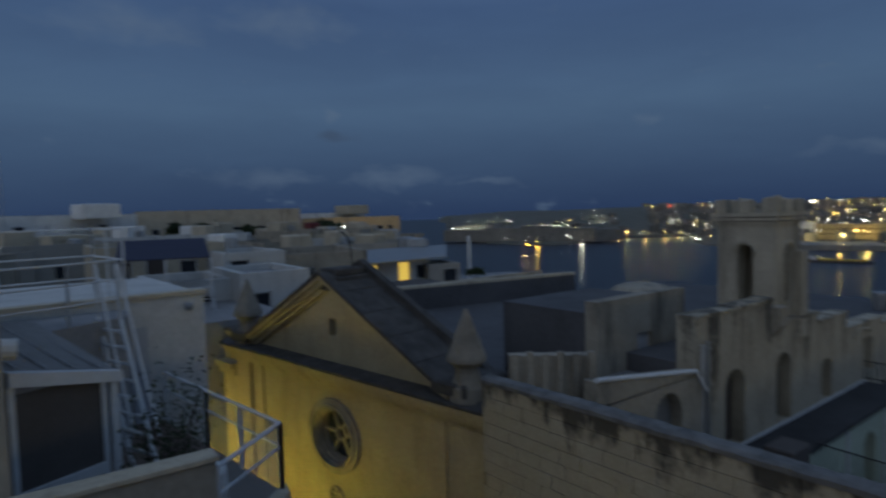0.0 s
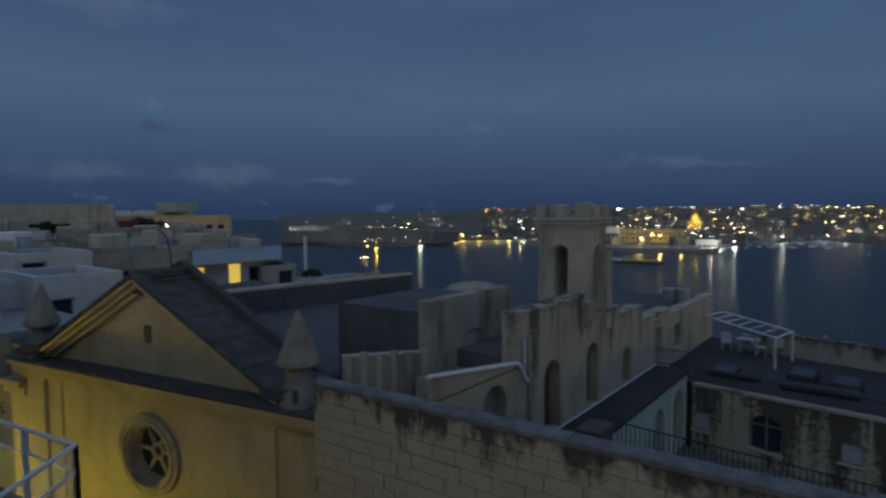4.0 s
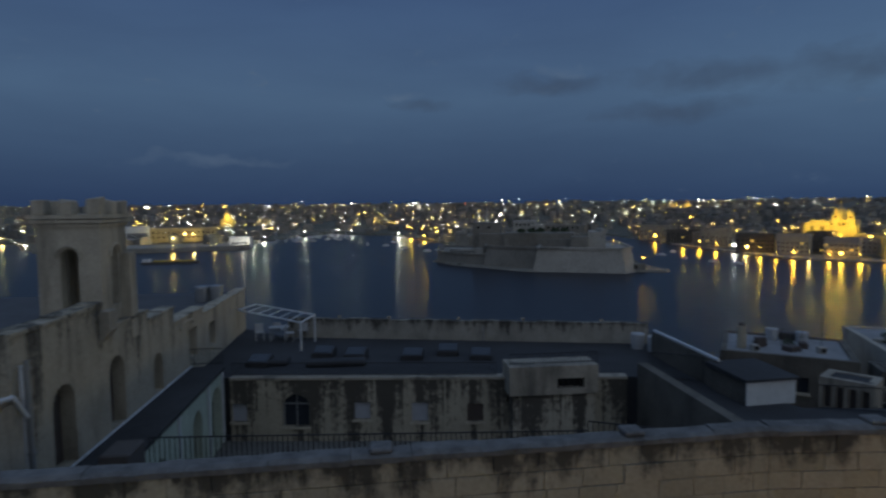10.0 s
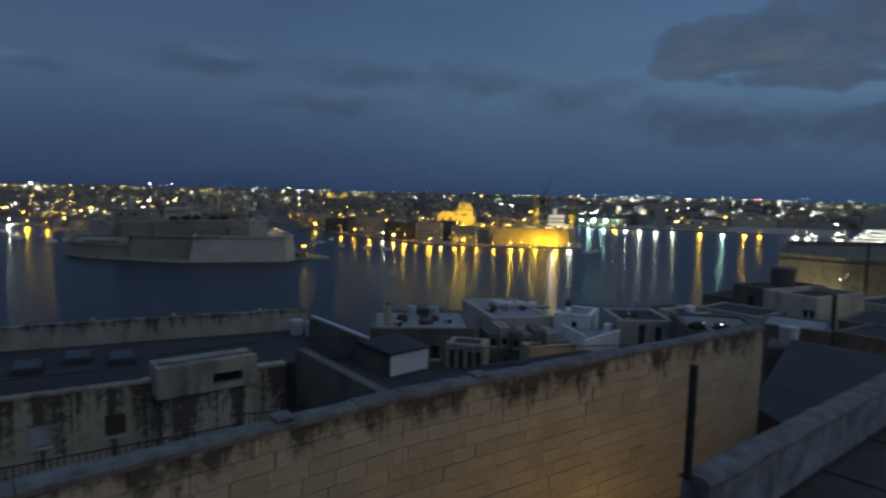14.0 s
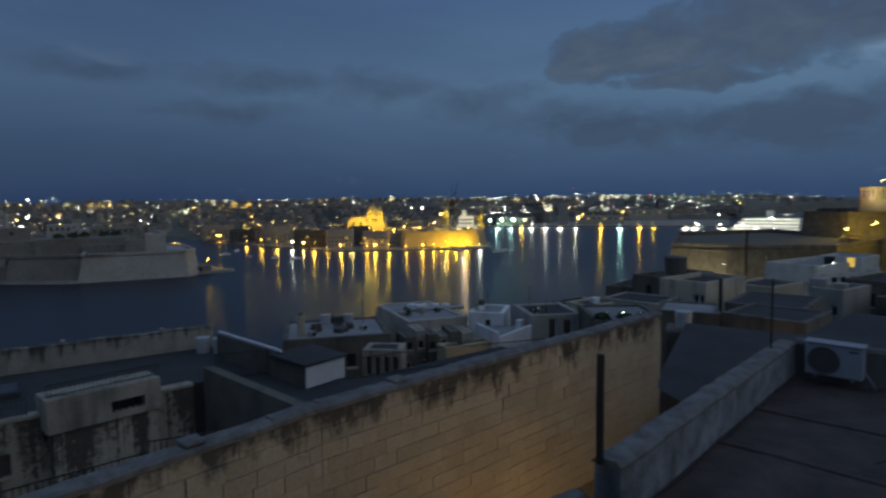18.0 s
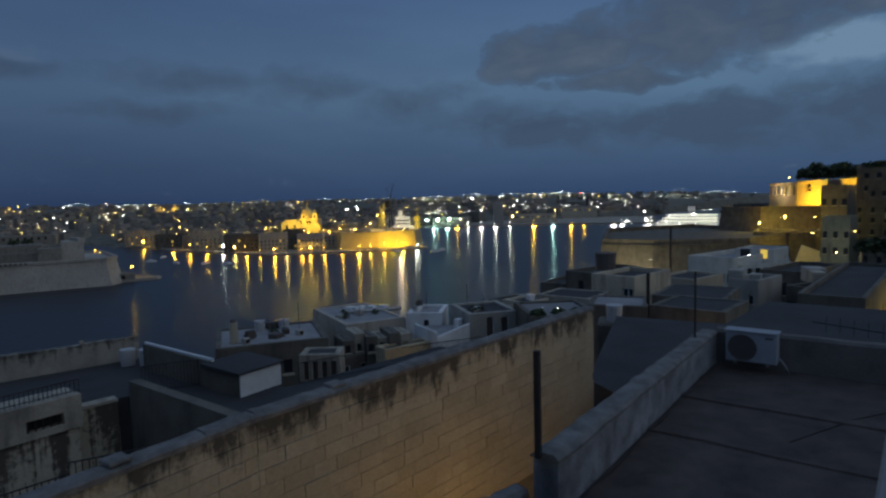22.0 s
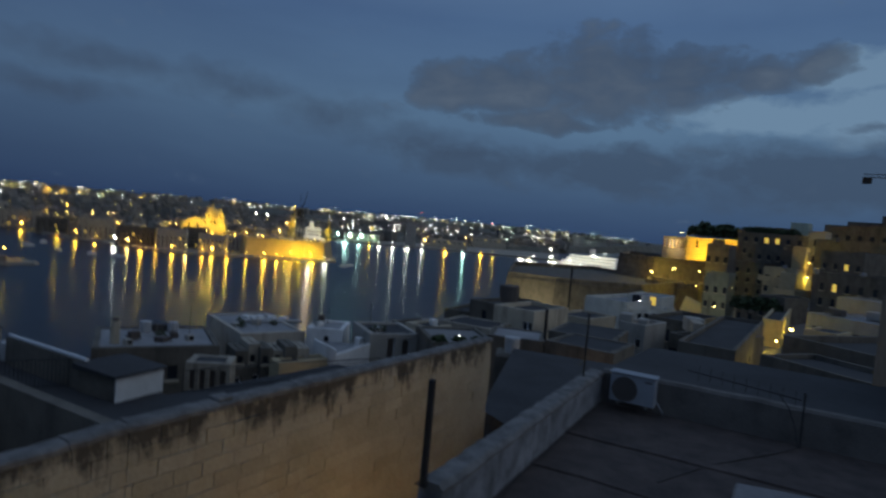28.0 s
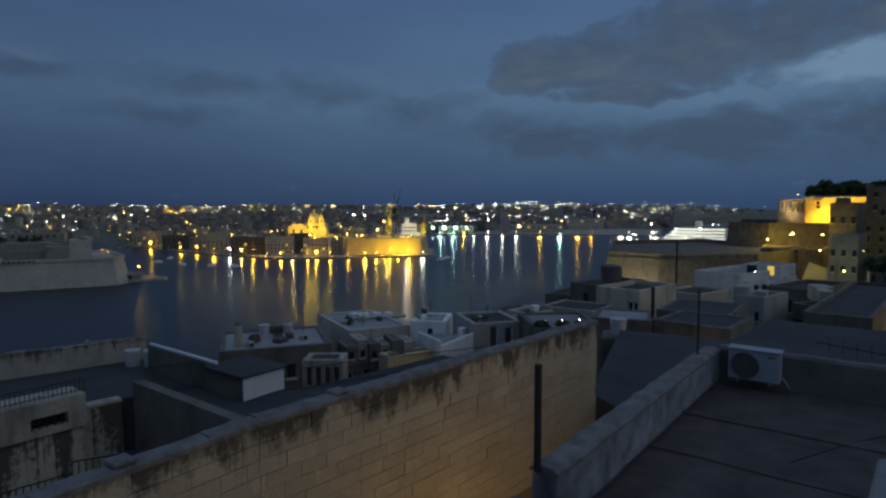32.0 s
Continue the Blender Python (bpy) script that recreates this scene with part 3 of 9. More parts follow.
def slab_with_hole(s0, s1, z0, z1, cs, cz, r, t0, t1, seg=36):
    """An upright slab in s, z with a round hole, between the depths t0 and t1."""
    bm = new_bm()
    rim = [(cs + r * math.cos(2 * math.pi * k / seg), cz + r * math.sin(2 * math.pi * k / seg)) for k in range(seg)]

    def outer(k):
        c, s = math.cos(2 * math.pi * k / seg), math.sin(2 * math.pi * k / seg)
        f = min(((s1 - cs) if c > 0 else (cs - s0)) / max(abs(c), 1e-6), ((z1 - cz) if s > 0 else (cz - z0)) / max(abs(s), 1e-6))
        return cs + f * c, cz + f * s

    rows = []
    for t in (t0, t1):
        rows.append([[bm.verts.new((a, t, h)) for a, h in ring] for ring in (rim, [outer(k) for k in range(seg)])])
    for k in range(seg):
        j = (k + 1) % seg
        for side in rows:
            bm.faces.new((side[0][k], side[0][j], side[1][j], side[1][k]))
        bm.faces.new((rows[0][0][k], rows[0][0][j], rows[1][0][j], rows[1][0][k]))
        bm.faces.new((rows[0][1][k], rows[0][1][j], rows[1][1][j], rows[1][1][k]))
    for a, h in ((s0, z0), (s0, z1), (s1, z0), (s1, z1)):
        near = sorted(range(seg), key=lambda k: (outer(k)[0] - a) ** 2 + (outer(k)[1] - h) ** 2)[:2]
        c = [bm.verts.new((a, t, h)) for t in (t0, t1)]
        for q in (0, 1):
            bm.faces.new((rows[q][1][near[0]], rows[q][1][near[1]], c[q]))
    return bm


def ring(bm, cs, cz, r, w, t0, t1, seg=36):
    """A flat ring of outer radius r and width w, facing along t."""
    v = [[bm.verts.new((cs + q * math.cos(2 * math.pi * k / seg), t, cz + q * math.sin(2 * math.pi * k / seg))) for k in range(seg)] for q, t in ((r, t0), (r, t1), (r - w, t1), (r - w, t0))]
    for k in range(seg):
        j = (k + 1) % seg
        for a in range(4):
            b2 = (a + 1) % 4
            bm.faces.new((v[a][k], v[a][j], v[b2][j], v[b2][k]))


FINIAL = material("weathered_finial_stone", (0.28, 0.25, 0.205), (0.11, 0.10, 0.085), 2.4, bump=0.5)


def finial(x, y, z, parent, high=1.95):
    bm = new_bm()
    k = high / 1.95
    lathe(bm, x, y, [(0.42, z - 0.1), (0.42, z + 0.22 * k), (0.36, z + 0.30 * k), (0.27, z + 0.55 * k), (0.29, z + 0.66 * k), (0.40, z + 0.76 * k), (0.47, z + 0.80 * k), (0.46, z + 0.90 * k), (0.10, z + 1.80 * k), (0.03, z + 1.95 * k)], 8)
    for v in bm.verts:
        n = noise.noise(v.co * 3.1) * 0.03
        v.co.x += n
        v.co.y -= n
    return part("finial", bm, FINIAL, parent, "weathered pointed stone finial")


def build_church():
    m = frame_at((-9.75, 7.85), (-10.72, -1.84)) @ Matrix.Diagonal((1.08, 1, 1, 1))
    ch = thing("church", (-14.3, 6.8, 37.0), "limestone church front lit yellow, with gable and round window", "church")
    cs, cz = 5.22, 43.82
    part("wall", moved(slab_with_hole(0.0, 10.31, 36.8, 45.35, cs, cz, 0.80, -0.55, 0.0), m), LIME_CHURCH, ch, "smooth stone front lit yellow from the street")
    for rows, nm in (([(0.05, 0.95, 0, 0.10, 36.8, 45.35)], "pilaster"), ([(1.15, 1.75, 0, 0.05, 36.8, 45.35)], "pilaster"), ([(8.75, 9.30, 0, 0.05, 36.8, 45.35)], "pilaster"), ([(9.45, 10.28, 0, 0.10, 36.8, 45.35)], "pilaster")):
        bm = new_bm()
        for r in rows:
            box(bm, *r)
        part(nm, moved(bm, m), LIME_CHURCH, ch)
    # oculus: stepped rings, dark glass and star tracery
    win = None
    for k, (r, w, t0, t1) in enumerate(((1.08, 0.16, -0.02, 0.10), (0.94, 0.10, -0.02, 0.16), (0.86, 0.10, -0.10, 0.07), (0.78, 0.08, -0.30, -0.02))):
        bm = new_bm()
        ring(bm, cs, cz, r, w, t0, t1)
        if win is None:
            win = part("round_window", moved(bm, m), LIME_GREY, ch, "round stone window with star tracery")
        else:
            part("moulding", moved(bm, m), LIME_GREY, win)
    bm = new_bm()
    lathe(bm, 0, 0, [(0.74, -0.02), (0.74, 0.02)], 28)
    bmesh.ops.transform(bm, matrix=m @ Matrix.Translation((cs, -0.30, cz)) @ Matrix.Rotation(math.pi / 2, 4, "X"), verts=bm.verts)
    part("pane", bm, GLASS_DARK, win, "dark leaded glass")
    for k in range(6):
        a = math.pi / 3 * k + 0.52
        bm = new_bm()
        box(bm, -0.035, 0.035, -0.05, 0.03, 0.16, 0.72)
        part("tracery_bar", moved(bm, m @ Matrix.Translation((cs, -0.22, cz)) @ Matrix.Rotation(a, 4, "Y")), LIME_GREY, win)
    bm = new_bm()
    ring(bm, cs, cz, 0.22, 0.07, -0.27, -0.18, 20)
    part("tracery_hub", moved(bm, m), LIME_GREY, win)
    # small rosette below
    bm = new_bm()
    ring(bm, cs, 42.05, 0.30, 0.07, -0.01, 0.06, 18)
    for k in range(6):
        a = math.pi / 3 * k
        box(bm, -0.05, 0.05, 0.0, 0.05, 0.05, 0.22, Matrix.Translation((cs, 0, 42.05)) @ Matrix.Rotation(a, 4, "Y"))
    part("rosette", moved(bm, m), LIME_GREY, ch)
    # cornice in four courses, with a sloped dark weathering on top
    for z0, z1, out, nm in ((45.25, 45.38, 0.10, "cornice_course"), (45.38, 45.52, 0.22, "cornice_course"), (45.52, 45.68, 0.36, "cornice_course"), (45.68, 45.80, 0.46, "cornice_course")):
        n = 11
        for k in range(n):
            s0, s1 = -0.35 + (11.0 * k) / n, -0.35 + (11.0 * (k + 1)) / n - 0.012
            bm = new_bm()
            box(bm, s0, s1, -0.7, out + 0.012 * math.sin(k * 2.3), z0, z1 + 0.01 * math.sin(k * 1.7))
            part(nm, moved(bm, m), LIME_CHURCH, ch)
    for k in range(7):
        bm = new_bm()
        s0, s1 = -0.38 + 11.06 * k / 7, -0.38 + 11.06 * (k + 1) / 7 - 0.015
        v = [bm.verts.new(p) for p in ((s0, 0.50, 45.80), (s1, 0.50, 45.80), (s1, -0.75, 46.02), (s0, -0.75, 46.02), (s0, 0.50, 45.87), (s1, 0.50, 45.87), (s1, -0.75, 46.10), (s0, -0.75, 46.10))]
        for q in ((0, 1, 2, 3), (4, 5, 6, 7), (0, 1, 5, 4), (1, 2, 6, 5), (2, 3, 7, 6), (3, 0, 4, 7)):
            bm.faces.new([v[i] for i in q])
        part("weathering_slab", moved(bm, m), SLATE, ch, "dark weathered stone slab")
    # pediment wall with a small square window
    s_lo, s_hi, base, apex = 1.35, 8.95, 46.0, 48.15
    mid = 5.15

    bm = new_bm()
    zw0, zw1, hw = 46.72, 47.20, 0.15
    slope = (apex - base) / (mid - s_lo)
    for a, c in ((s_lo, mid - hw), (mid + hw, s_hi)):
        top = [base + slope * (min(x, 2 * mid - x) - s_lo) for x in (a, c)]
        vs = [[bm.verts.new((x, t, z)) for x, z in ((a, base - 0.1), (c, base - 0.1), (c, top[1]), (a, top[0]))] for t in (-0.35, 0.0)]
        for q in vs:
            bm.faces.new(q)
        for k in range(4):
            j = (k + 1) % 4
            bm.faces.new((vs[0][k], vs[0][j], vs[1][j], vs[1][k]))
    box(bm, mid - hw, mid + hw, -0.35, 0.0, base - 0.1, zw0)
    box(bm, mid - hw, mid + hw, -0.35, 0.0, zw1, apex - 0.06)
    part("pediment", moved(bm, m), LIME_CHURCH, ch, "stained triangular pediment wall")
    bm = new_bm()
    box(bm, mid - hw, mid + hw, -0.36, -0.30, zw0, zw1)
    part("window", moved(bm, m), HOLE_SHADE, ch)
    # raking cornices in stepped courses, both sides, then the stone roof
    for side in (-1, 1):
        for w0, w1, t1, mat, nm in ((-0.05, 0.10, 0.14, LIME_CHURCH, "raking_course"), (0.10, 0.24, 0.26, LIME_CHURCH, "raking_course"), (0.24, 0.36, 0.38, LIME_CHURCH, "raking_course"), (0.36, 0.46, 0.44, SLATE, "raking_slab")):
            n = 5 if nm == "raking_slab" else 1
            for k in range(n):
                bm = new_bm()
                a, c = k / n, (k + 1) / n - (0.006 if n > 1 else 0)
                sa, sc = mid + side * (4.35 * (1 - a)), mid + side * (4.35 * (1 - c))
                za, zc = base + slope * (4.35 * a) - 0.34, base + slope * (4.35 * c) - 0.34
                vs = [bm.verts.new(p) for p in ((sa, -1.25, za + w0), (sc, -1.25, zc + w0), (sc, t1, zc + w0), (sa, t1, za + w0), (sa, -1.25, za + w1), (sc, -1.25, zc + w1), (sc, t1, zc + w1), (sa, t1, za + w1))]
                for q in ((0, 1, 2, 3), (4, 5, 6, 7), (0, 1, 5, 4), (1, 2, 6, 5), (2, 3, 7, 6), (3, 0, 4, 7)):
                    bm.faces.new([vs[i] for i in q])
                part(nm, moved(bm, m), mat, ch)
        bm = new_bm()
        vs = [bm.verts.new((mid + side * q, t, base + slope * (4.35 - q) + h)) for h in (0.10, 0.34) for t, q in ((-1.25, 4.4), (-1.25, 0.0), (-1.02, 0.0), (-1.02, 4.4))]
        for q in ((0, 1, 2, 3), (4, 5, 6, 7), (0, 1, 5, 4), (1, 2, 6, 5), (2, 3, 7, 6), (3, 0, 4, 7)):
            bm.faces.new([vs[i] for i in q])
        part("parapet_ridge", moved(bm, m), SLATE, ch)
        bm = new_bm()
        box(bm, mid + side * 4.4 - 0.5, mid + side * 4.4 + 0.5, -1.2, 0.42, 46.0, 46.32)
        part("kneeler_block", moved(bm, m), SLATE, ch, soft=0.05)
    # pedestal and bent rod on the apex
    bm = new_bm()
    box(bm, mid - 0.5, mid + 0.5, -1.0, 0.15, 48.0, 48.42)
    box(bm, mid - 0.38, mid + 0.38, -0.9, 0.05, 48.42, 48.62)
    part("pedestal", moved(bm, m), SLATE, ch, soft=0.03)
    bm = new_bm()
    pts = [(mid - 0.35, -0.5, 48.6), (mid - 0.30, -0.5, 49.1), (mid - 0.18, -0.5, 49.45), (mid + 0.0, -0.5, 49.62), (mid + 0.12, -0.5, 49.63)]
    for p, q in zip(pts, pts[1:]):
        tube(bm, p, q, 0.022, seg=6)
    part("bent_rod", moved(bm, m), IRON, ch)
    f = m @ Vector((0.47, 0.05, 0))
    finial(f.x, f.y, 46.0, ch)
    f = m @ Vector((9.55, 0.0, 0))
    finial(f.x, f.y, 46.0, ch, 2.05)
    # body behind the front
    bm = new_bm()
    box(bm, 0.2, 10.2, -1.3, -0.55, 36.8, 46.0)
    part("nave_wall", moved(bm, m), LIME_GREY, ch)
    # wing running on to the left with string courses
    bm = new_bm()
    box(bm, 10.31, 15.0, -0.9, -0.35, 36.8, 46.0)
    part("side_wall", moved(bm, m), LIME_CHURCH, ch)
    for z in (44.9, 45.4, 45.9):
        bm = new_bm()
        box(bm, 10.31, 15.0, -0.36, -0.20, z, z + 0.16)
        part("string_course", moved(bm, m), LIME_CHURCH, ch)
    bm = new_bm()
    box(bm, 10.31, 15.0, -3.0, -0.15, 46.06, 46.16)
    part("roof", moved(bm, m), SLATE, ch)


build_church()


def church_annex():
    """The lower wall that goes on beside the church front, with its stepped cornice."""
    a = thing("church_annex", (-24.0, 5.4, 37.0), "low limestone wall beside the church lit yellow", "wall")
    m = frame_at((-20.95, 5.95), (-10.72, -1.84))
    for nm, row in (("wall", (0, 7.0, -0.6, -0.05, 36.8, 44.6)), ("cornice", (-0.05, 7.0, -0.6, 0.12, 44.6, 44.85)), ("cornice", (-0.05, 7.0, -0.6, 0.25, 44.85, 45.05)), ("parapet", (0, 7.0, -0.5, -0.1, 45.05, 45.6)), ("pilaster", (1.6, 2.3, -0.05, 0.05, 36.8, 44.6)), ("pilaster", (4.6, 5.3, -0.05, 0.05, 36.8, 44.6))):
        bm = new_bm()
        box(bm, *row)
        part(nm, moved(bm, m), LIME_CHURCH, a)
    # carved scroll where the gable's rake meets the cornice
    bm = new_bm()
    for k in range(7):
        t = k / 6
        bmesh.ops.create_icosphere(bm, subdivisions=1, radius=0.42 - 0.2 * t, matrix=Matrix.Translation((-20.2 + 1.1 * t, 6.3 + 0.2 * t, 45.62 + 0.42 * t * t)))
    bmesh.ops.recalc_face_normals(bm, faces=bm.faces)
    tagged(part("gable_scroll", bm, LIME_CHURCH), "weathered carved stone scroll on the church cornice", "carving")


church_annex()


def lantern(x, y, z, to, mat, power, colour):
    """A wall lantern on a bracket in the alley."""
    e = thing("street_lantern", (x, y, z), "lit iron street lantern on a wall bracket", "lamp", "alley lanterns")
    bm = new_bm()
    tube(bm, (x, y, z + 0.5), (x, to, z + 0.5), 0.025, seg=6)
    tube(bm, (x, y, z + 0.5), (x, y, z + 0.38), 0.02, seg=6)
    part("bracket", bm, IRON, e)
    bm = new_bm()
    lathe(bm, x, y, [(0.20, z + 0.26), (0.14, z + 0.34), (0.03, z + 0.42)], 8)
    part("hood", bm, IRON, e)
    bm = new_bm()
    lathe(bm, x, y, [(0.06, z - 0.02), (0.09, z + 0.1), (0.07, z + 0.24)], 8)
    part("bulb", bm, mat, e)
    lamp(x, y, z - 0.2, power, colour, 0.2)

# ---- boundary wall across the alley: core, coping, cap stones (its blocks come last) ----
TOP = 46.70
W_SEG = [((-9.25, 7.30), (5.5, 7.86)), ((5.5, 7.86), (16.6, 6.97))]
STAINED = material("stained_limestone", (0.46, 0.40, 0.30), (0.34, 0.295, 0.22), 1.1, streak=0.0, rand=0.16, bump=0.8)
MORTAR = material("dark_open_joints", (0.20, 0.172, 0.13), (0.10, 0.088, 0.07), 2.0, bump=0.3)


def add_runoff(mat, top, reach, stretch=0.22, size=1.3, level=0.62, edge=0.18):
    """Black runoff stains with ragged lower ends that hang from the coping."""
    t = mat.node_tree
    b = t.nodes["Principled BSDF"]
    old = b.inputs["Base Color"].links[0].from_socket
    pos = t.nodes.new("ShaderNodeNewGeometry").outputs["Position"]
    mp = t.nodes.new("ShaderNodeMapping")
    mp.inputs["Scale"].default_value = (1.0, 1.0, stretch)
    t.links.new(pos, mp.inputs["Vector"])
    n1 = node(t, "ShaderNodeTexNoise", Scale=size, Detail=6.0, Roughness=0.65, Distortion=0.3)
    t.links.new(mp.outputs[0], n1.inputs["Vector"])
    n2 = node(t, "ShaderNodeTexNoise", Scale=5.0, Detail=6.0, Roughness=0.7)
    t.links.new(pos, n2.inputs["Vector"])
    z = t.nodes.new("ShaderNodeSeparateXYZ")
    t.links.new(pos, z.inputs[0])
    h = math_node(t, "DIVIDE", math_node(t, "SUBTRACT", top, z.outputs[2]), reach)
    f = math_node(t, "SUBTRACT", math_node(t, "ADD", math_node(t, "MULTIPLY", n1.outputs[0], 1.15), math_node(t, "MULTIPLY", n2.outputs[0], 0.45)), math_node(t, "MULTIPLY", h, 0.33))
    k = ramp(t, f, [(level, (0, 0, 0)), (level + edge, (1, 1, 1))])
    new_col = mix(t, math_node(t, "MULTIPLY", k, 0.88), old, (0.035, 0.033, 0.030))
    t.links.new(new_col, b.inputs["Base Color"])


add_runoff(STAINED, TOP, 0.75, 0.3, 1.9, 0.56)
COURT = material("court_limestone", (0.50, 0.445, 0.35), (0.36, 0.32, 0.255), 0.8, rand=0.2)
add_runoff(COURT, 43.8, 6.0, 0.02, 1.5, 0.62, 0.10)
PARAPET = material("lichened_parapet_stone", (0.34, 0.32, 0.275), (0.17, 0.16, 0.14), 1.2, streak=0.4)
add_runoff(PARAPET, 44.1, 0.9, 0.15, 2.2, 0.64)
FACADE = material("facade_limestone", (0.47, 0.415, 0.325), (0.33, 0.29, 0.23), 0.8, rand=0.22, streak=0.6)
add_runoff(FACADE, 46.6, 4.0, 0.10, 1.7, 0.78)

bm = new_bm()
prism(bm, [(-9.25, 7.325), (5.5, 7.885), (16.6, 6.995), (16.63, 7.25), (5.5, 8.16), (-9.27, 7.60)], 36.0, TOP - 0.11)
WALL = structure(part("wall_boundary", bm, MORTAR), "weathered limestone boundary wall with black stains")


def build_coping():
    rng = random.Random(5)
    for (x0, y0), (x1, y1) in W_SEG:
        m = frame_at((x0, y0), (x1 - x0, y1 - y0))
        length, s = math.hypot(x1 - x0, y1 - y0), 0.0
        while s < length - 0.05:
            w = min(rng.uniform(0.8, 1.25), length - s)
            bm = new_bm()
            n, d = 6, rng.uniform(-0.01, 0.015)
            rows = [[bm.verts.new((s + w * k / n, t, z)) for k in range(n + 1)] for t, z in ((-0.045, TOP - 0.11), (-0.05, TOP - 0.03), (0.02, TOP + d + 0.01), (0.24, TOP + d + 0.015), (0.32, TOP - 0.03), (0.32, TOP - 0.11))]
            for r in rows:
                for v in r:
                    v.co += Vector((0, noise.noise(v.co * 4) * 0.02, noise.noise(v.co * 5 + Vector((3, 1, 2))) * 0.018))
            for a, c in zip(rows, rows[1:] + rows[:1]):
                for k in range(n):
                    bm.faces.new((a[k], a[k + 1], c[k + 1], c[k]))
            bm.faces.new([r[0] for r in rows]), bm.faces.new([r[-1] for r in rows])
            part("coping_stone", moved(bm, m), COPING, WALL)
            s += w + 0.008


build_coping()
for x, y, turn in ((-0.13, 7.78, 2), (3.43, 7.92, 2), (7.16, 7.86, -5)):
    bm = new_bm()
    box(bm, -0.15, 0.15, -0.15, 0.15, 0, 0.07)
    soften(bm, 0.02)
    moved(bm, Matrix.Translation((x, y, TOP + 0.01)) @ Matrix.Rotation(math.radians(turn), 4, "Z"))
    tagged(part("cap_stone", bm, COPING), "flat grey cap stone lying on the wall coping", "stone", "wall cap stones")

# alley lanterns, below the line of sight
CHURCH_YELLOW = (1.0, 0.84, 0.13)
lantern(-16.0, 3.4, 40.6, 2.6, L_SODIUM, 150, CHURCH_YELLOW)
lantern(-15.2, 2.7, 44.1, 2.0, L_SODIUM, 900, CHURCH_YELLOW)
lantern(-12.2, 3.9, 40.2, 2.9, L_SODIUM, 14, CHURCH_YELLOW)
lantern(-21.5, 3.4, 41.6, 2.4, L_SODIUM, 220, CHURCH_YELLOW)
lantern(9.3, 4.3, 42.3, 3.4, L_SODIUM, 140, AMBER)
lantern(3.0, 4.3, 41.6, 3.4, L_SODIUM, 45, AMBER)

# ---- the convent beyond the wall: facade, turret, arcade, court and roof terrace ----
def railing(name, p0, p1, z0, z1, label, group, gap=0.12, mat=None, thick=0.012, parent=None):
    mat = mat or IRON
    r = parent or thing(name, (*p0, z0), label, "railing", group)
    p0, p1 = Vector((*p0, 0)), Vector((*p1, 0))
    n = max(2, int((p1 - p0).length / gap))
    for z in (z1, z0 + 0.08):
        bm = new_bm()
        tube(bm, (p0.x, p0.y, z), (p1.x, p1.y, z), thick * 1.5, seg=5)
        part("rail", bm, mat, r)
    bm = new_bm()
    tube(bm, (0, 0, 0), (0, 0, z1 - z0), thick, seg=4)
    first = part("bar", bm, mat, r)
    me = first.data
    for k in range(n + 1):
        p = p0.lerp(p1, k / n)
        ob = first if k == 0 else new("bar", me)
        ob.parent = r
        ob.matrix_parent_inverse = Matrix.Translation(-r.matrix_basis.translation)
        ob.location = (p.x, p.y, z0)
    return r


def window_unit(name, m, cs, z0, w, h, parent, arched=False, depth=0.22, bars=True, mat=None):
    """A window in a wall's local frame: dark pane set back, frame and bars."""
    mat = mat or GREY_METAL
    bm = new_bm()
    box(bm, cs - w / 2, cs + w / 2, -depth - 0.03, -depth, z0, z0 + h)
    win = part(name, moved(bm, m), GLASS_DARK, parent)
    if bars:
        for rows in ([(cs - w / 2, cs - w / 2 + 0.05, -depth, -depth + 0.05, z0, z0 + h)], [(cs + w / 2 - 0.05, cs + w / 2, -depth, -depth + 0.05, z0, z0 + h)],
                     [(cs - 0.03, cs + 0.03, -depth, -depth + 0.04, z0, z0 + h)], [(cs - w / 2, cs + w / 2, -depth, -depth + 0.045, z0 + h * 0.62, z0 + h * 0.62 + 0.06)]):
            bm = new_bm()
            for r in rows:
                box(bm, *r)
            part("window_bar", moved(bm, m), mat, win)
    bm = new_bm()
    box(bm, cs - w / 2 - 0.08, cs + w / 2 + 0.08, -0.05, 0.07, z0 - 0.09, z0)
    part("sill", moved(bm, m), LIME_PALE, win)
    return win


BAYS = []


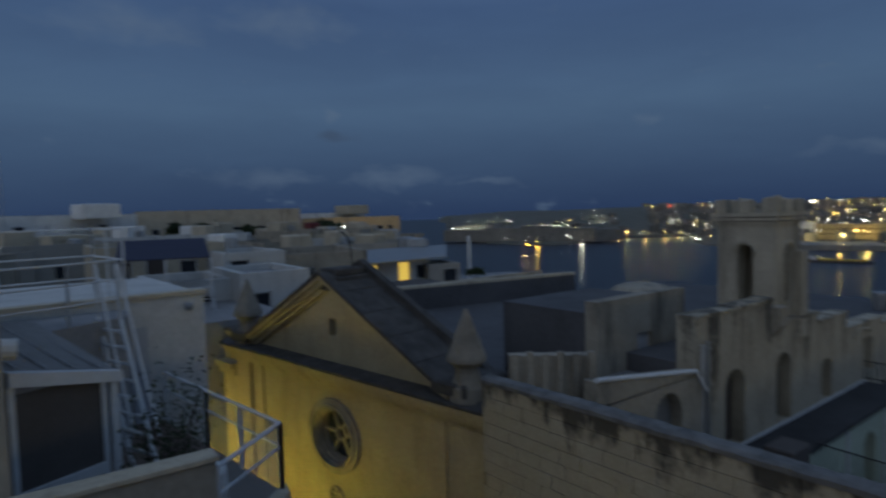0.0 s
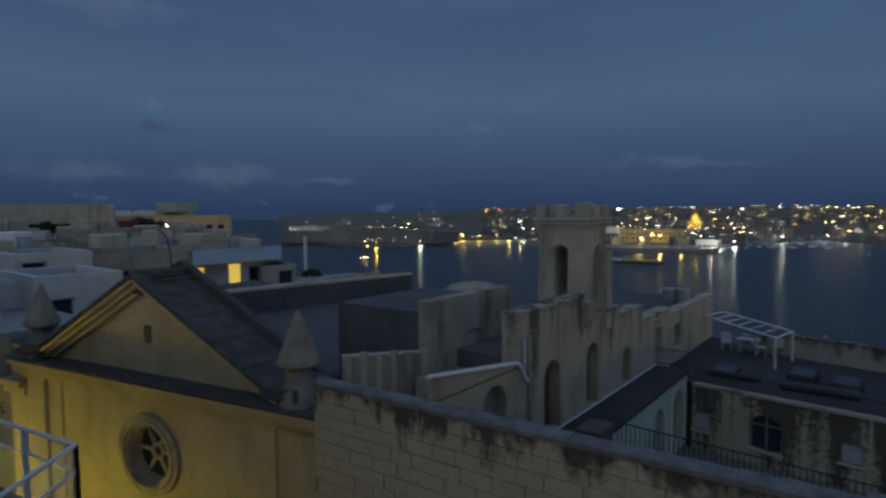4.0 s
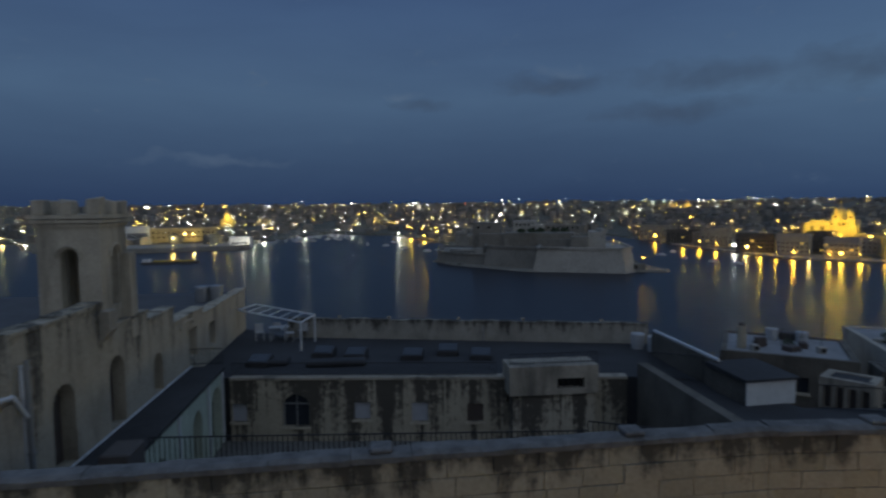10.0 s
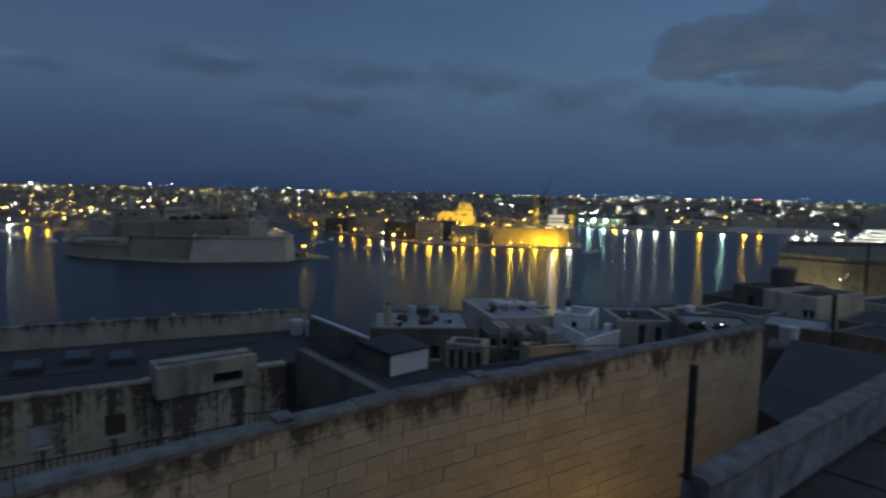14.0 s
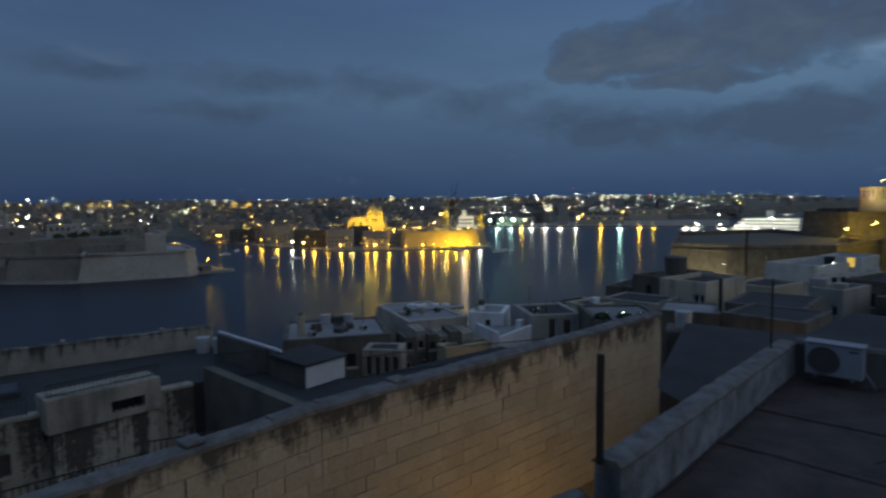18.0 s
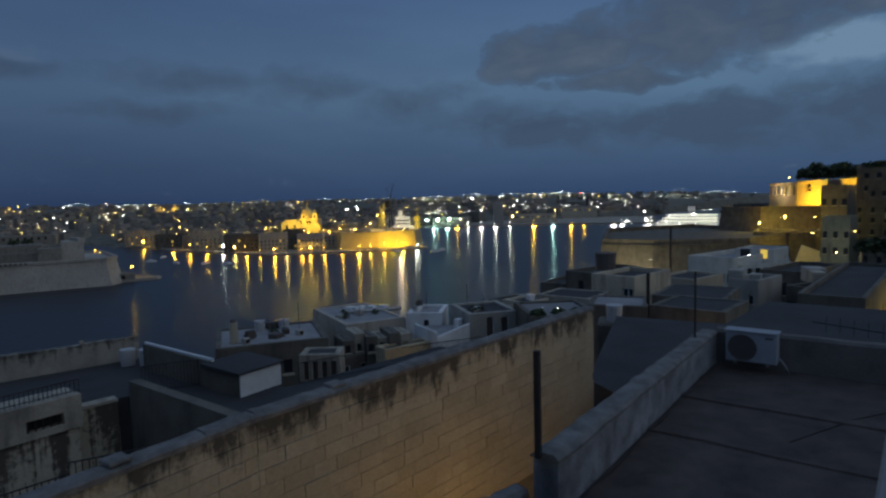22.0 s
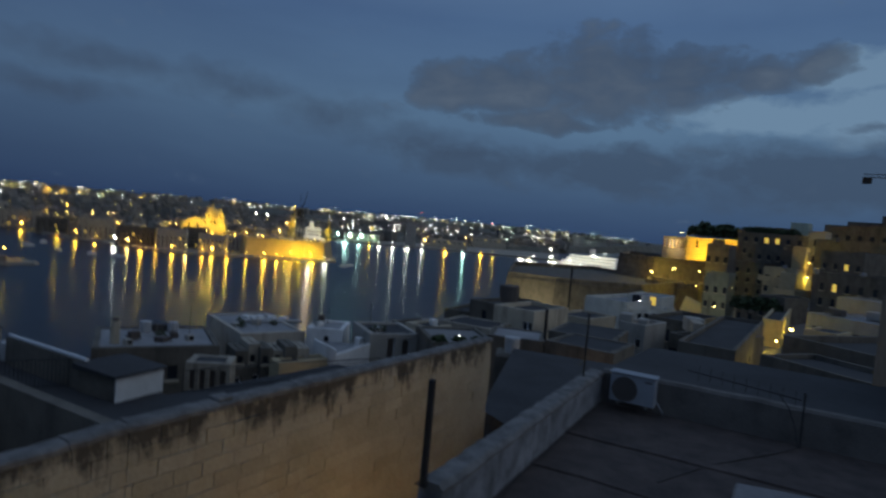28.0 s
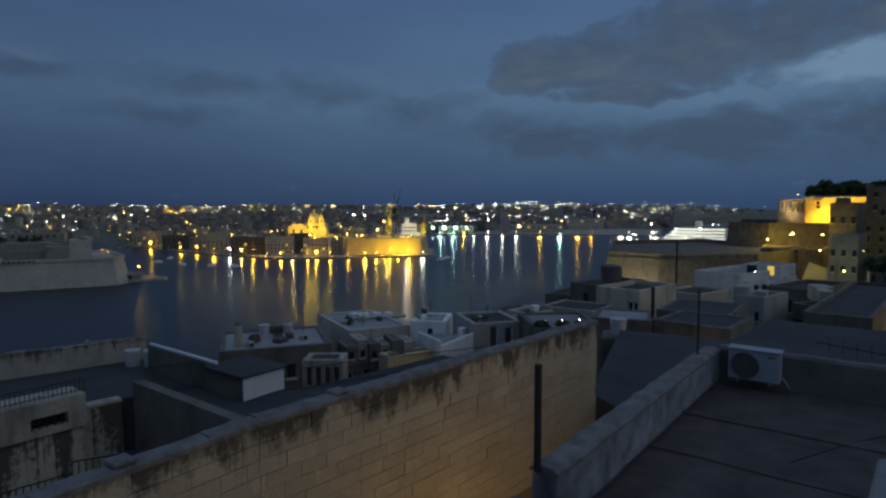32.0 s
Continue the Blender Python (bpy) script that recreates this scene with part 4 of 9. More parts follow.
def build_convent():
    c = thing("convent", (-9.0, 16.0, 37.0), "old limestone convent with stained facade, turret and arcade", "building")
    # street facade in bays of falling height; it faces the court
    bays = [(13.2, 17.4, 47.25, [(15.22, 43.5, 1.05, 2.15, True)]), (17.4, 20.55, 46.5, [(18.15, 43.5, 1.0, 2.13, True)]), (20.55, 23.0, 46.2, [(21.32, 43.5, 0.85, 1.4, True)]),
            (23.0, 26.6, 45.6, [(25.15, 43.75, 1.05, 1.25, False)]), (26.6, 34.5, 45.3, [(27.9, 43.62, 0.95, 1.12, False)])]
    for y0, y1, top, holes in bays:
        w = wall_open("wall", "y", -8.0, 0.5, y0, y1, 38.0, top, holes, FACADE, c, "streaked limestone bay")
        BAYS.append((w, y0, y1, top, holes))
        for cy, sill, wd, hg, arched in holes:
            bm = new_bm()
            box(bm, -8.46, -8.38, cy - wd / 2, cy + wd / 2, sill, sill + hg)
            d = part("door", bm, BROWN if arched else DOOR_GREY, w, "dark closed door set deep in the wall")
            bm = new_bm()
            box(bm, -8.38, -8.35, cy - 0.02, cy + 0.02, sill, sill + hg)
            part("door_frame", bm, IRON, w)
        n = max(3, int((y1 - y0) / 0.5))
        for k in range(n):
            a = y0 + (y1 - y0) * k / n
            e = y0 + (y1 - y0) * (k + 1) / n - 0.01
            bm = new_bm()
            box(bm, -8.52, -7.95 + 0.02 * math.sin(k * 3.1), a, e, top, top + 0.09 + 0.05 * noise.noise(Vector((a * 3, 1, 2))))
            part("parapet_stone", bm, FACADE, c)
    # corbelled buttress under the turret
    bm = new_bm()
    prism(bm, [(-8.0, 17.2), (-7.72, 17.2), (-7.72, 17.7), (-8.0, 17.7)], [46.2, 46.55, 46.55, 46.2], 47.1)
    part("corbel", bm, LIME_GREY, c)
    # relieving arches on the end bays
    bm = new_bm()
    for k in range(9):
        a = math.pi * k / 8
        tube(bm, (-7.97, 24.4 + 0.75 * math.cos(a), 45.25 + 0.2 * math.sin(a)), (-7.97, 24.4 + 0.75 * math.cos(a + 0.35), 45.25 + 0.2 * math.sin(a + 0.35)), 0.05, seg=5)
    part("relieving_arch", bm, LIME_PALE, c)
    # roofs behind the facade
    for rows, mat in (((-10.0, -8.5, 13.2, 22.9, 38, 46.1), NAVE_ROOF), ((-22.0, -8.5, 22.9, 34.5, 38, 45.15), NAVE_ROOF), ((-10.0, -8.1, 9.3, 13.2, 38, 45.6), ROOF_GREY)):
        bm = new_bm()
        box(bm, *rows)
        part("roof", bm, mat, c)
    # upper block with a pale door
    bm = new_bm()
    w = wall_open("upper_wall", "y", -10.0, 0.4, 11.95, 16.1, 43.0, 47.62, [(14.05, 45.3, 0.68, 1.25, False)], LIME_GREY, c, "plain upper room wall")
    bm = new_bm()
    box(bm, -10.18, -10.12, 13.71, 14.39, 45.3, 46.55)
    part("door", bm, DOOR_GREY, w, "faded grey-blue door")
    bm = new_bm()
    box(bm, -13.6, -10.4, 11.95, 16.1, 43.0, 47.3)
    part("upper_room", bm, NAVE_ROOF, c)
    # rainwater pipe down the first bay
    bm = new_bm()
    tube(bm, (-7.93, 13.45, 43.0), (-7.93, 13.45, 46.6), 0.045, seg=8)
    part("drainpipe", bm, WHITE_METAL, c)
    # annex with sloped white coping and an arch
    w = wall_open("annex_wall", "y", -7.8, 0.35, 9.15, 13.2, 38.0, 45.98, [(11.73, 43.6, 1.12, 2.16, True)], LIME_GREY, c, "low annex wall with an arched opening")
    # dark sheet behind the arch, in place of its shaded depth
    bm = new_bm()
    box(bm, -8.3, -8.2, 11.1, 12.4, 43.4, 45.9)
    part("arch_recess", bm, HOLE_SHADE, w)
    bm = new_bm()
    prism(bm, [(-7.8, 9.15), (-7.8, 13.0), (-8.15, 13.0), (-8.15, 9.15)], 45.95, [46.52, 46.05, 46.05, 46.52])
    part("annex_gable", bm, LIME_GREY, c)
    for p0, p1 in (((-7.78, 9.1, 46.58), (-7.78, 12.85, 46.08)), ((-7.78, 12.85, 46.08), (-7.78, 13.32, 45.5))):
        bm = new_bm()
        tube(bm, p0, p1, 0.055, seg=8)
        part("white_flashing", bm, WHITE_METAL, c)
    bm = new_bm()
    tube(bm, (-7.82, 13.48, 44.0), (-7.82, 13.48, 46.7), 0.06, seg=8)
    for z in (44.6, 45.6, 46.5):
        tube(bm, (-7.82, 13.48, z), (-7.82, 13.48, z + 0.06), 0.08, seg=8)
    part("drainpipe", bm, GREY_METAL, c)
    # buttressed flank of the nave
    m = frame_at((-9.55, 8.35), (1.25, 1.45))
    bm = new_bm()
    box(bm, 0, 1.9, 0.0, 0.3, 38, 46.9)
    part("flank_wall", moved(bm, m), LIME_GREY, c)
    for k in range(6):
        bm = new_bm()
        box(bm, 0.05 + 0.33 * k, 0.2 + 0.33 * k, -0.10, 0.0, 38, 46.95 + 0.05 * (k % 2))
        part("flank_rib", moved(bm, m), LIME_GREY, c)
    # nave: big dark flat roof with a parapet
    bm = new_bm()
    prism(bm, [(-9.9, 8.8), (-8.6, 9.9), (-10.0, 12.0), (-14.5, 16.1), (-10, 16.3), (-10, 27), (-23.7, 27.2), (-26.3, 13.8), (-27.2, 8.2), (-20, 7.9)], 37.5, 45.0)
    part("nave_roof", bm, NAVE_ROOF, c, "large flat dark roof membrane")
    bm = new_bm()
    prism(bm, [(-27.2, 8.2), (-26.3, 13.8), (-23.7, 27.2), (-24.1, 27.3), (-26.7, 13.8), (-27.6, 8.2)], 44.8, 46.15)
    part("nave_parapet", bm, NAVE_ROOF, c)
    bm = new_bm()
    prism(bm, [(-27.2, 8.2), (-26.3, 13.8), (-23.7, 27.2), (-24.15, 27.3), (-26.75, 13.8), (-27.65, 8.2)], 46.15, 46.3)
    part("parapet_coping", bm, LIME_PALE, c)
    bm = new_bm()
    lathe(bm, -20.5, 29.2, [(2.1, 44.5), (2.0, 45.1), (1.4, 45.55), (0.5, 45.75)], 16)
    part("low_dome", bm, LIME_GREY, c, "shallow grey stone dome")
    # arcade: dark walkway roof, pale green front with arches
    bm = new_bm()
    box(bm, -7.98, -6.60, 13.6, 24.6, 43.36, 43.48)
    part("arcade_roof", bm, ROOF_DARK, c, "long dark walkway roof")
    bm = new_bm()
    tube(bm, (-7.93, 13.6, 43.52), (-7.93, 24.6, 43.52), 0.035, seg=6)
    part("white_flashing", bm, WHITE_METAL, c)
    w = wall_open("arcade_wall", "y", -6.70, 0.35, 15.0, 24.4, 38.0, 43.36, [(17.6, 40.6, 1.0, 2.0, True), (21.15, 40.7, 1.05, 2.1, True), (23.55, 40.7, 1.35, 2.2, True)], GREEN_WASH, c, "pale green arcade front")
    for y in (19.2, 22.4, 24.3):
        bm = new_bm()
        tube(bm, (-6.66, y, 40.4), (-6.66, y, 43.3), 0.05, seg=8)
        part("drainpipe", bm, WHITE_METAL, c)
    bm = new_bm()
    box(bm, -6.9, -6.2, 14.4, 15.4, 43.3, 44.1)
    part("stair_head", bm, DARK_PANEL, c, soft=0.04)
    railing("balcony_railing", (-7.98, 24.7), (-6.75, 24.7), 43.5, 44.2, "thin dark iron balcony railing on the arcade roof", "court railings", 0.14)
    return c


build_convent()


TURRET_STONE = material("turret_limestone", (0.47, 0.415, 0.325), (0.31, 0.275, 0.215), 1.0, streak=0.6)


def build_turret():
    t = thing("bell_turret", (-9.2, 19.0, 46.0), "square crenellated limestone bell turret with arched openings", "tower")
    x1, x0, y0, y1 = -8.25, -10.0, 18.05, 19.8
    z0, z1 = 45.9, 49.55
    wall_open("wall", "x", y0, 0.30, x0, x1, z0, z1, [((x0 + x1) / 2, 47.05, 0.50, 1.78, True)], TURRET_STONE, t)
    wall_open("wall", "x", y1 - 0.30, 0.30, x0, x1, z0, z1, [((x0 + x1) / 2, 47.05, 0.50, 1.78, True)], TURRET_STONE, t)
    wall_open("wall", "y", x1, 0.30, y0 + 0.3, y1 - 0.3, z0, z1, [((y0 + y1) / 2, 47.05, 0.50, 1.78, True)], TURRET_STONE, t)
    wall_open("wall", "y", x0 + 0.3, 0.30, y0 + 0.3, y1 - 0.3, z0, z1, [((y0 + y1) / 2, 47.05, 0.42, 1.78, True)], TURRET_STONE, t)
    for k in range(2):
        o = 0.05 + 0.07 * k
        boxes("string_course", [(x0 - o, x1 + o, y0 - o, y1 + o, 49.45 + 0.12 * k, 49.55 + 0.12 * k)], TURRET_STONE, t)
    boxes("roof", [(x0 - 0.16, x1 + 0.16, y0 - 0.16, y1 + 0.16, 49.70, 49.82)], TURRET_STONE, t)
    for fx in (x0 - 0.06, (x0 + x1) / 2 - 0.17, x1 - 0.30):
        for fy in (y0 - 0.06, (y0 + y1) / 2 - 0.17, y1 - 0.30):
            if abs(fx - (x0 + x1) / 2 + 0.17) < 0.01 and abs(fy - (y0 + y1) / 2 + 0.17) < 0.01:
                continue
            bm = new_bm()
            prism(bm, [(fx, fy), (fx + 0.36, fy), (fx + 0.36, fy + 0.36), (fx, fy + 0.36)], 49.82, [50.24 + 0.16 * noise.noise(Vector((fx * 2.3 + q, fy * 3.1, q * 0.7))) for q in range(4)])
            part("merlon", bm, TURRET_STONE, t, soft=0.02)
    # imposts and hood round the front arch
    for cx, cy, ax in (((x0 + x1) / 2, y0 - 0.03, 0), (x1 + 0.03, (y0 + y1) / 2, 1)):
        for k in range(8):
            a0, a1 = math.pi * k / 8, math.pi * (k + 1) / 8
            p = [(0.36 * math.cos(a), 48.55 + 0.36 * math.sin(a)) for a in (a0, a1)]
            q = [((cx + u, cy, z) if ax == 0 else (cx, cy + u, z)) for u, z in p]
            bm = new_bm()
            tube(bm, q[0], q[1], 0.06, seg=5)
            part("voussoir", bm, LIME_PALE, t)
    bm = new_bm()
    box(bm, x1, x1 + 0.28, y1 - 0.5, y1 - 0.05, z0, 48.6)
    part("buttress", bm, TURRET_STONE, t)


build_turret()

# ---- court ----
bm = new_bm()
prism(bm, [(-6.7, 8.3), (12.0, 8.3), (12.0, 22.1), (-6.7, 24.4)], 36.5, 40.4)
structure(part("floor_court", bm, STREET), "dark paved convent court")
bm = new_bm()
prism(bm, [(-5.6, 8.2), (9.5, 8.2), (6.6, 12.6), (4.6, 13.3), (-5.6, 14.2)], 36.5, 43.4)
structure(part("roof_low", bm, ROOF_GREY), "low flat roof behind the boundary wall")
railing("court_railing", (-5.6, 14.1), (4.7, 13.2), 43.42, 44.62, "dark iron railing along the low roof edge", "court railings", 0.12)
railing("court_railing", (4.7, 13.2), (9.0, 11.2), 43.42, 44.85, "dark iron railing along the low roof edge", "court railings", 0.12)
# small condenser and tank by the stair head
bm = new_bm()
box(bm, -5.6, -4.9, 13.2, 13.8, 43.42, 44.15)
soften(bm, 0.05)
tagged(part("roof_box", bm, GREY_METAL), "small pale metal box on the low roof", "box")


COURT_FACE = []


def build_terrace():
    t = thing("court_building", (0.0, 26.0, 38.0), "stained limestone court building with a flat roof terrace", "building")
    m = frame_at((9.6, 22.35), (-16.0, 1.98))
    # local s runs from the right end to the left end
    holes = [(13.42, 41.0, 1.10, 1.42, True), (15.75, 41.2, 0.62, 0.75, False), (10.7, 41.3, 0.66, 0.72, False), (8.35, 41.2, 0.66, 0.8, False), (6.1, 41.2, 0.66, 0.75, False), (4.75, 42.0, 0.18, 0.3, False)]
    cuts = [0.0, 16.1]
    for h in holes:
        cuts += [h[0] - h[2] / 2, h[0] + h[2] / 2]
    cuts = sorted(cuts)
    bm = new_bm()
    for a, e in zip(cuts, cuts[1:]):
        mid = (a + e) / 2
        h = next((h for h in holes if abs(mid - h[0]) < h[2] / 2), None)
        if h is None:
            box(bm, a, e, -0.4, 0.0, 38, 43.0)
        else:
            box(bm, a, e, -0.4, 0.0, 38, h[1])
            box(bm, a, e, -0.4, 0.0, h[1] + h[3], 43.0)
            if h[4]:
                r, n = h[2] / 2, 12
                for k in range(n):
                    c0, c1 = math.cos(math.pi * k / n), math.cos(math.pi * (k + 1) / n)
                    s = (math.sin(math.pi * k / n) + math.sin(math.pi * (k + 1) / n)) / 2
                    box(bm, h[0] + r * c1, h[0] + r * c0, -0.4, 0.0, h[1] + h[3] - r + r * s * 0.85, h[1] + h[3])
    COURT_FACE.extend((part("wall", moved(bm, m), COURT, t, "limestone wall with long black runoff stains"), m, holes))
    for cs, z0, w, h, arched in holes[:5]:
        win = window_unit("window", m, cs, z0, w, h, t, arched, mat=GREY_METAL if arched else DOOR_GREY)
        if not arched:
            bm = new_bm()
            box(bm, cs - w / 2, cs + w / 2, -0.18, -0.14, z0, z0 + h)
            part("shutter", moved(bm, m), DOOR_GREY if cs > 7 else BROWN, win, "closed faded shutter")
    for k in range(18):
        bm = new_bm()
        box(bm, 16.1 * k / 18, 16.1 * (k + 1) / 18 - 0.012, -0.45, 0.06 + 0.015 * math.sin(k * 2.7), 42.96, 43.06)
        part("cornice_stone", moved(bm, m), LIME_GREY, t)
    bm = new_bm()
    prism(bm, [(-6.5, 24.6), (9.4, 22.7), (12.9, 21.5), (13.2, 27.7), (-5.2, 32.0), (-8.0, 34.5), (-8.0, 24.8)], 38.0, 42.98)
    part("roof", bm, ROOF_DARK, t, "flat dark roof terrace")
    # far parapet, in blocks of pale stone
    pm = frame_at((13.0, 27.75), (-18.2, 4.2))
    bm = new_bm()
    box(bm, 0.0, 18.7, -0.30, 0.0, 38.0, 43.95)
    part("parapet", moved(bm, pm), PARAPET, t, "long pale lichened parapet wall with black stains")
    for k in range(17):
        bm = new_bm()
        box(bm, 1.1 * k, 1.1 * k + 1.08, -0.33, 0.03, 43.95, 44.03 + 0.03 * math.sin(k * 2.1))
        part("parapet_coping", moved(bm, pm), PARAPET, t)
    for k in (2.2, 6.1, 9.4, 13.1, 15.8):
        bm = new_bm()
        box(bm, k, k + 0.16, -0.2, -0.05, 44.05, 44.05 + 0.14)
        part("parapet_stub", moved(bm, pm), LIME_GREY, t)
    bm = new_bm()
    tube(bm, pm @ Vector((8.2, 0.04, 43.0)), pm @ Vector((8.2, 0.04, 43.75)), 0.04, seg=6)
    part("drainpipe", bm, GREY_METAL, t)
    # projecting room with a slot vent
    w = None
    bm = new_bm()
    for r in ((4.72, 8.28, 22.0, 23.3, 42.55, 42.78), (4.72, 8.28, 22.0, 23.3, 43.18, 43.68), (4.72, 6.62, 22.0, 23.3, 42.78, 43.18), (7.72, 8.28, 22.0, 23.3, 42.78, 43.18)):
        box(bm, *r)
    w = part("vent_room", bm, LIME_GREY, t, "stained stone projecting room")
    for k in range(5):
        boxes("vent_slat", [(6.66 + 0.22 * k, 6.70 + 0.22 * k, 22.06, 22.1, 42.78, 43.18)], IRON, w)
    # dark sheet behind the slats paints the slot's shade
    boxes("vent_opening", [(6.62, 7.72, 22.3, 22.34, 42.78, 43.18)], HOLE_SHADE, w)
    boxes("vent_room_base", [(4.9, 8.2, 22.15, 23.3, 38.0, 42.55)], COURT, t, "stained lower wall of the projecting room")
    railing("terrace_railing", (4.4, 23.1), (-6.3, 24.45), 43.06, 43.62, "low dark iron railing on the terrace edge", "court railings", 0.13)
    railing("terrace_railing", (4.8, 22.2), (8.3, 22.2), 43.7, 44.15, "low dark iron railing over the vent room", "court railings", 0.13)
    # side block across the gap
    # darker stone than the block's other walls: the shadow here is in the colour
    boxes("side_wall", [(10.0, 10.4, 13.5, 22.3, 38.0, 43.6)], HILL_STONE, t)
    bm = new_bm()
    prism(bm, [(10.4, 12.5), (22.0, 10.5), (22.0, 17.0), (14.0, 18.2), (12.9, 21.5), (10.4, 22.3)], 38.0, 43.0)
    part("roof", bm, ROOF_DARK, t, "flat dark roof")
    # white-coped wall towards the stair hatch
    boxes("cross_wall", [(12.2, 12.5, 20.6, 25.7, 42.9, 44.05)], HILL_STONE, t)
    bm = new_bm()
    tube(bm, (12.35, 20.5, 44.1), (12.3, 25.6, 44.12), 0.075, seg=8)
    part("white_coping", bm, WHITE_METAL, t)
    railing("roof_railing", (10.45, 22.2), (12.7, 21.0), 43.0, 44.05, "dark iron railing on the flat roof", "court railings", 0.12)
    railing("roof_railing", (14.4, 18.0), (18.6, 16.4), 43.0, 43.85, "dark iron railing on the flat roof", "court railings", 0.12)
    railing("roof_railing", (18.6, 16.4), (22.0, 14.6), 43.0, 43.75, "dark iron railing on the flat roof", "court railings", 0.12)


build_terrace()


def stair_hatch():
    h = thing("stair_hatch", (13.3, 18.6, 43.0), "whitewashed stair hatch with a dark projecting lid", "hatch")
    m = frame_at((12.25, 18.6), (1.9, 0.15))
    # the sides' shade is put into the colour: dark stone behind a white front
    bm = new_bm()
    box(bm, 0.02, 1.88, 0.05, 2.0, 42.98, 43.84)
    part("body", moved(bm, m), HILL_STONE, h, "hatch sides in darker stone, their shade put into the colour")
    bm = new_bm()
    box(bm, 0.0, 1.9, 0.0, 0.05, 42.98, 43.84)
    part("front", moved(bm, m), HATCH_WHITE, h, "clean whitewashed front")
    bm = new_bm()
    prism(bm, [(-0.12, -0.10), (1.98, -0.10), (1.98, 2.15), (-0.12, 2.15)], [43.84] * 4, [43.93, 43.93, 44.02, 44.02])
    part("lid", moved(bm, m), ROOF_DARK, h, soft=0.01)


HATCH_WHITE = plain("fresh_white_paint", (0.62, 0.64, 0.64), 0.7, bump=0.1)
stair_hatch()


def pergola():
    p = thing("pergola", (-5.8, 31.5, 43.0), "white metal pergola frame without a canopy", "pergola")
    a, b2, c, d = (Vector(q) for q in ((-7.95, 32.6, 44.42), (-7.4, 34.4, 44.42), (-3.67, 30.75, 44.38), (-4.1, 28.75, 44.38)))
    for u, v in ((a, d), (b2, c), (a, b2), (d, c)):
        bm = new_bm()
        tube(bm, u, v, 0.045, seg=6)
        part("beam", bm, WHITE_METAL, p)
    for k in range(1, 6):
        bm = new_bm()
        tube(bm, a.lerp(d, k / 6), b2.lerp(c, k / 6), 0.03, seg=6)
        part("rafter", bm, WHITE_METAL, p)
    for q in (c, d):
        bm = new_bm()
        tube(bm, (q.x, q.y, 42.98), q, 0.045, seg=6)
        part("post", bm, WHITE_METAL, p)


pergola()


def garden_chair(x, y, turn):
    c = thing("garden_chair", (0, 0, 0), "white plastic garden chair on the roof terrace", "chair", "terrace chairs")
    boxes("seat", [(-0.22, 0.22, -0.22, 0.22, 0.42, 0.46)], PLASTIC_WHITE, c)
    boxes("backrest", [(-0.22, 0.22, 0.19, 0.23, 0.46, 0.88)], PLASTIC_WHITE, c)
    for sx in (-0.2, 0.2):
        for sy in (-0.2, 0.2):
            bm = new_bm()
            tube(bm, (sx, sy, 0), (sx, sy, 0.43), 0.02, seg=5)
            part("leg", bm, PLASTIC_WHITE, c)
    c.matrix_basis = pose(x, y, 42.98, 0, 0, turn)
    for o in c.children:
        o.matrix_parent_inverse = Matrix.Identity(4)
    return c


first = garden_chair(-6.6, 31.4, 20)
for x, y, r in ((-5.7, 31.9, 160), (-5.0, 31.0, 90), (-4.4, 31.6, 200)):
    copy_thing(first, pose(x, y, 42.98, 0, 0, r))
tb = thing("garden_table", (-5.6, 31.3, 42.98), "white plastic garden table on the roof terrace", "table")
boxes("tabletop", [(-6.1, -5.1, 31.0, 31.6, 43.66, 43.70)], PLASTIC_WHITE, tb)
for x, y in ((-6.0, 31.1), (-5.2, 31.1), (-6.0, 31.5), (-5.2, 31.5)):
    bm = new_bm()
    tube(bm, (x, y, 42.98), (x, y, 43.66), 0.025, seg=5)
    part("leg", bm, PLASTIC_WHITE, tb)


def skylight(x, y, turn):
    s = thing("skylight", (x, y, 42.98), "low roof skylight with a grey frame and dark glass", "skylight", "terrace skylights")
    m = pose(x, y, 42.98, 0, 0, turn)
    bm = new_bm()
    prism(bm, [(-0.5, -0.4), (0.5, -0.4), (0.5, 0.4), (-0.5, 0.4)], 0, [0.22, 0.22, 0.42, 0.42])
    part("kerb", moved(bm, m), ROOF_DARK, s, soft=0.015)
    bm = new_bm()
    prism(bm, [(-0.42, -0.34), (0.42, -0.34), (0.42, 0.34), (-0.42, 0.34)], [0.24, 0.24, 0.40, 0.40], [0.26, 0.26, 0.43, 0.43])
    part("pane", moved(bm, m), GLASS_DARK, s)


for x, y in ((1.2, 26.6), (4.3, 26.2), (2.9, 27.2), (-1.4, 27.1), (-2.9, 27.6), (-5.6, 26.4)):
    skylight(x, y, -10)
for x, y, w, d in ((-2.2, 26.0, 2.6, 0.8), (-4.8, 26.6, 0.9, 1.1)):
    bm = new_bm()
    box(bm, x - w / 2, x + w / 2, y - d / 2, y + d / 2, 42.98, 43.22)
    soften(bm, 0.08)
    tagged(part("roof_tarpaulin", bm, ROOF_DARK), "dark tarpaulin bundle lying on the roof terrace", "tarpaulin", "roof tarpaulins")


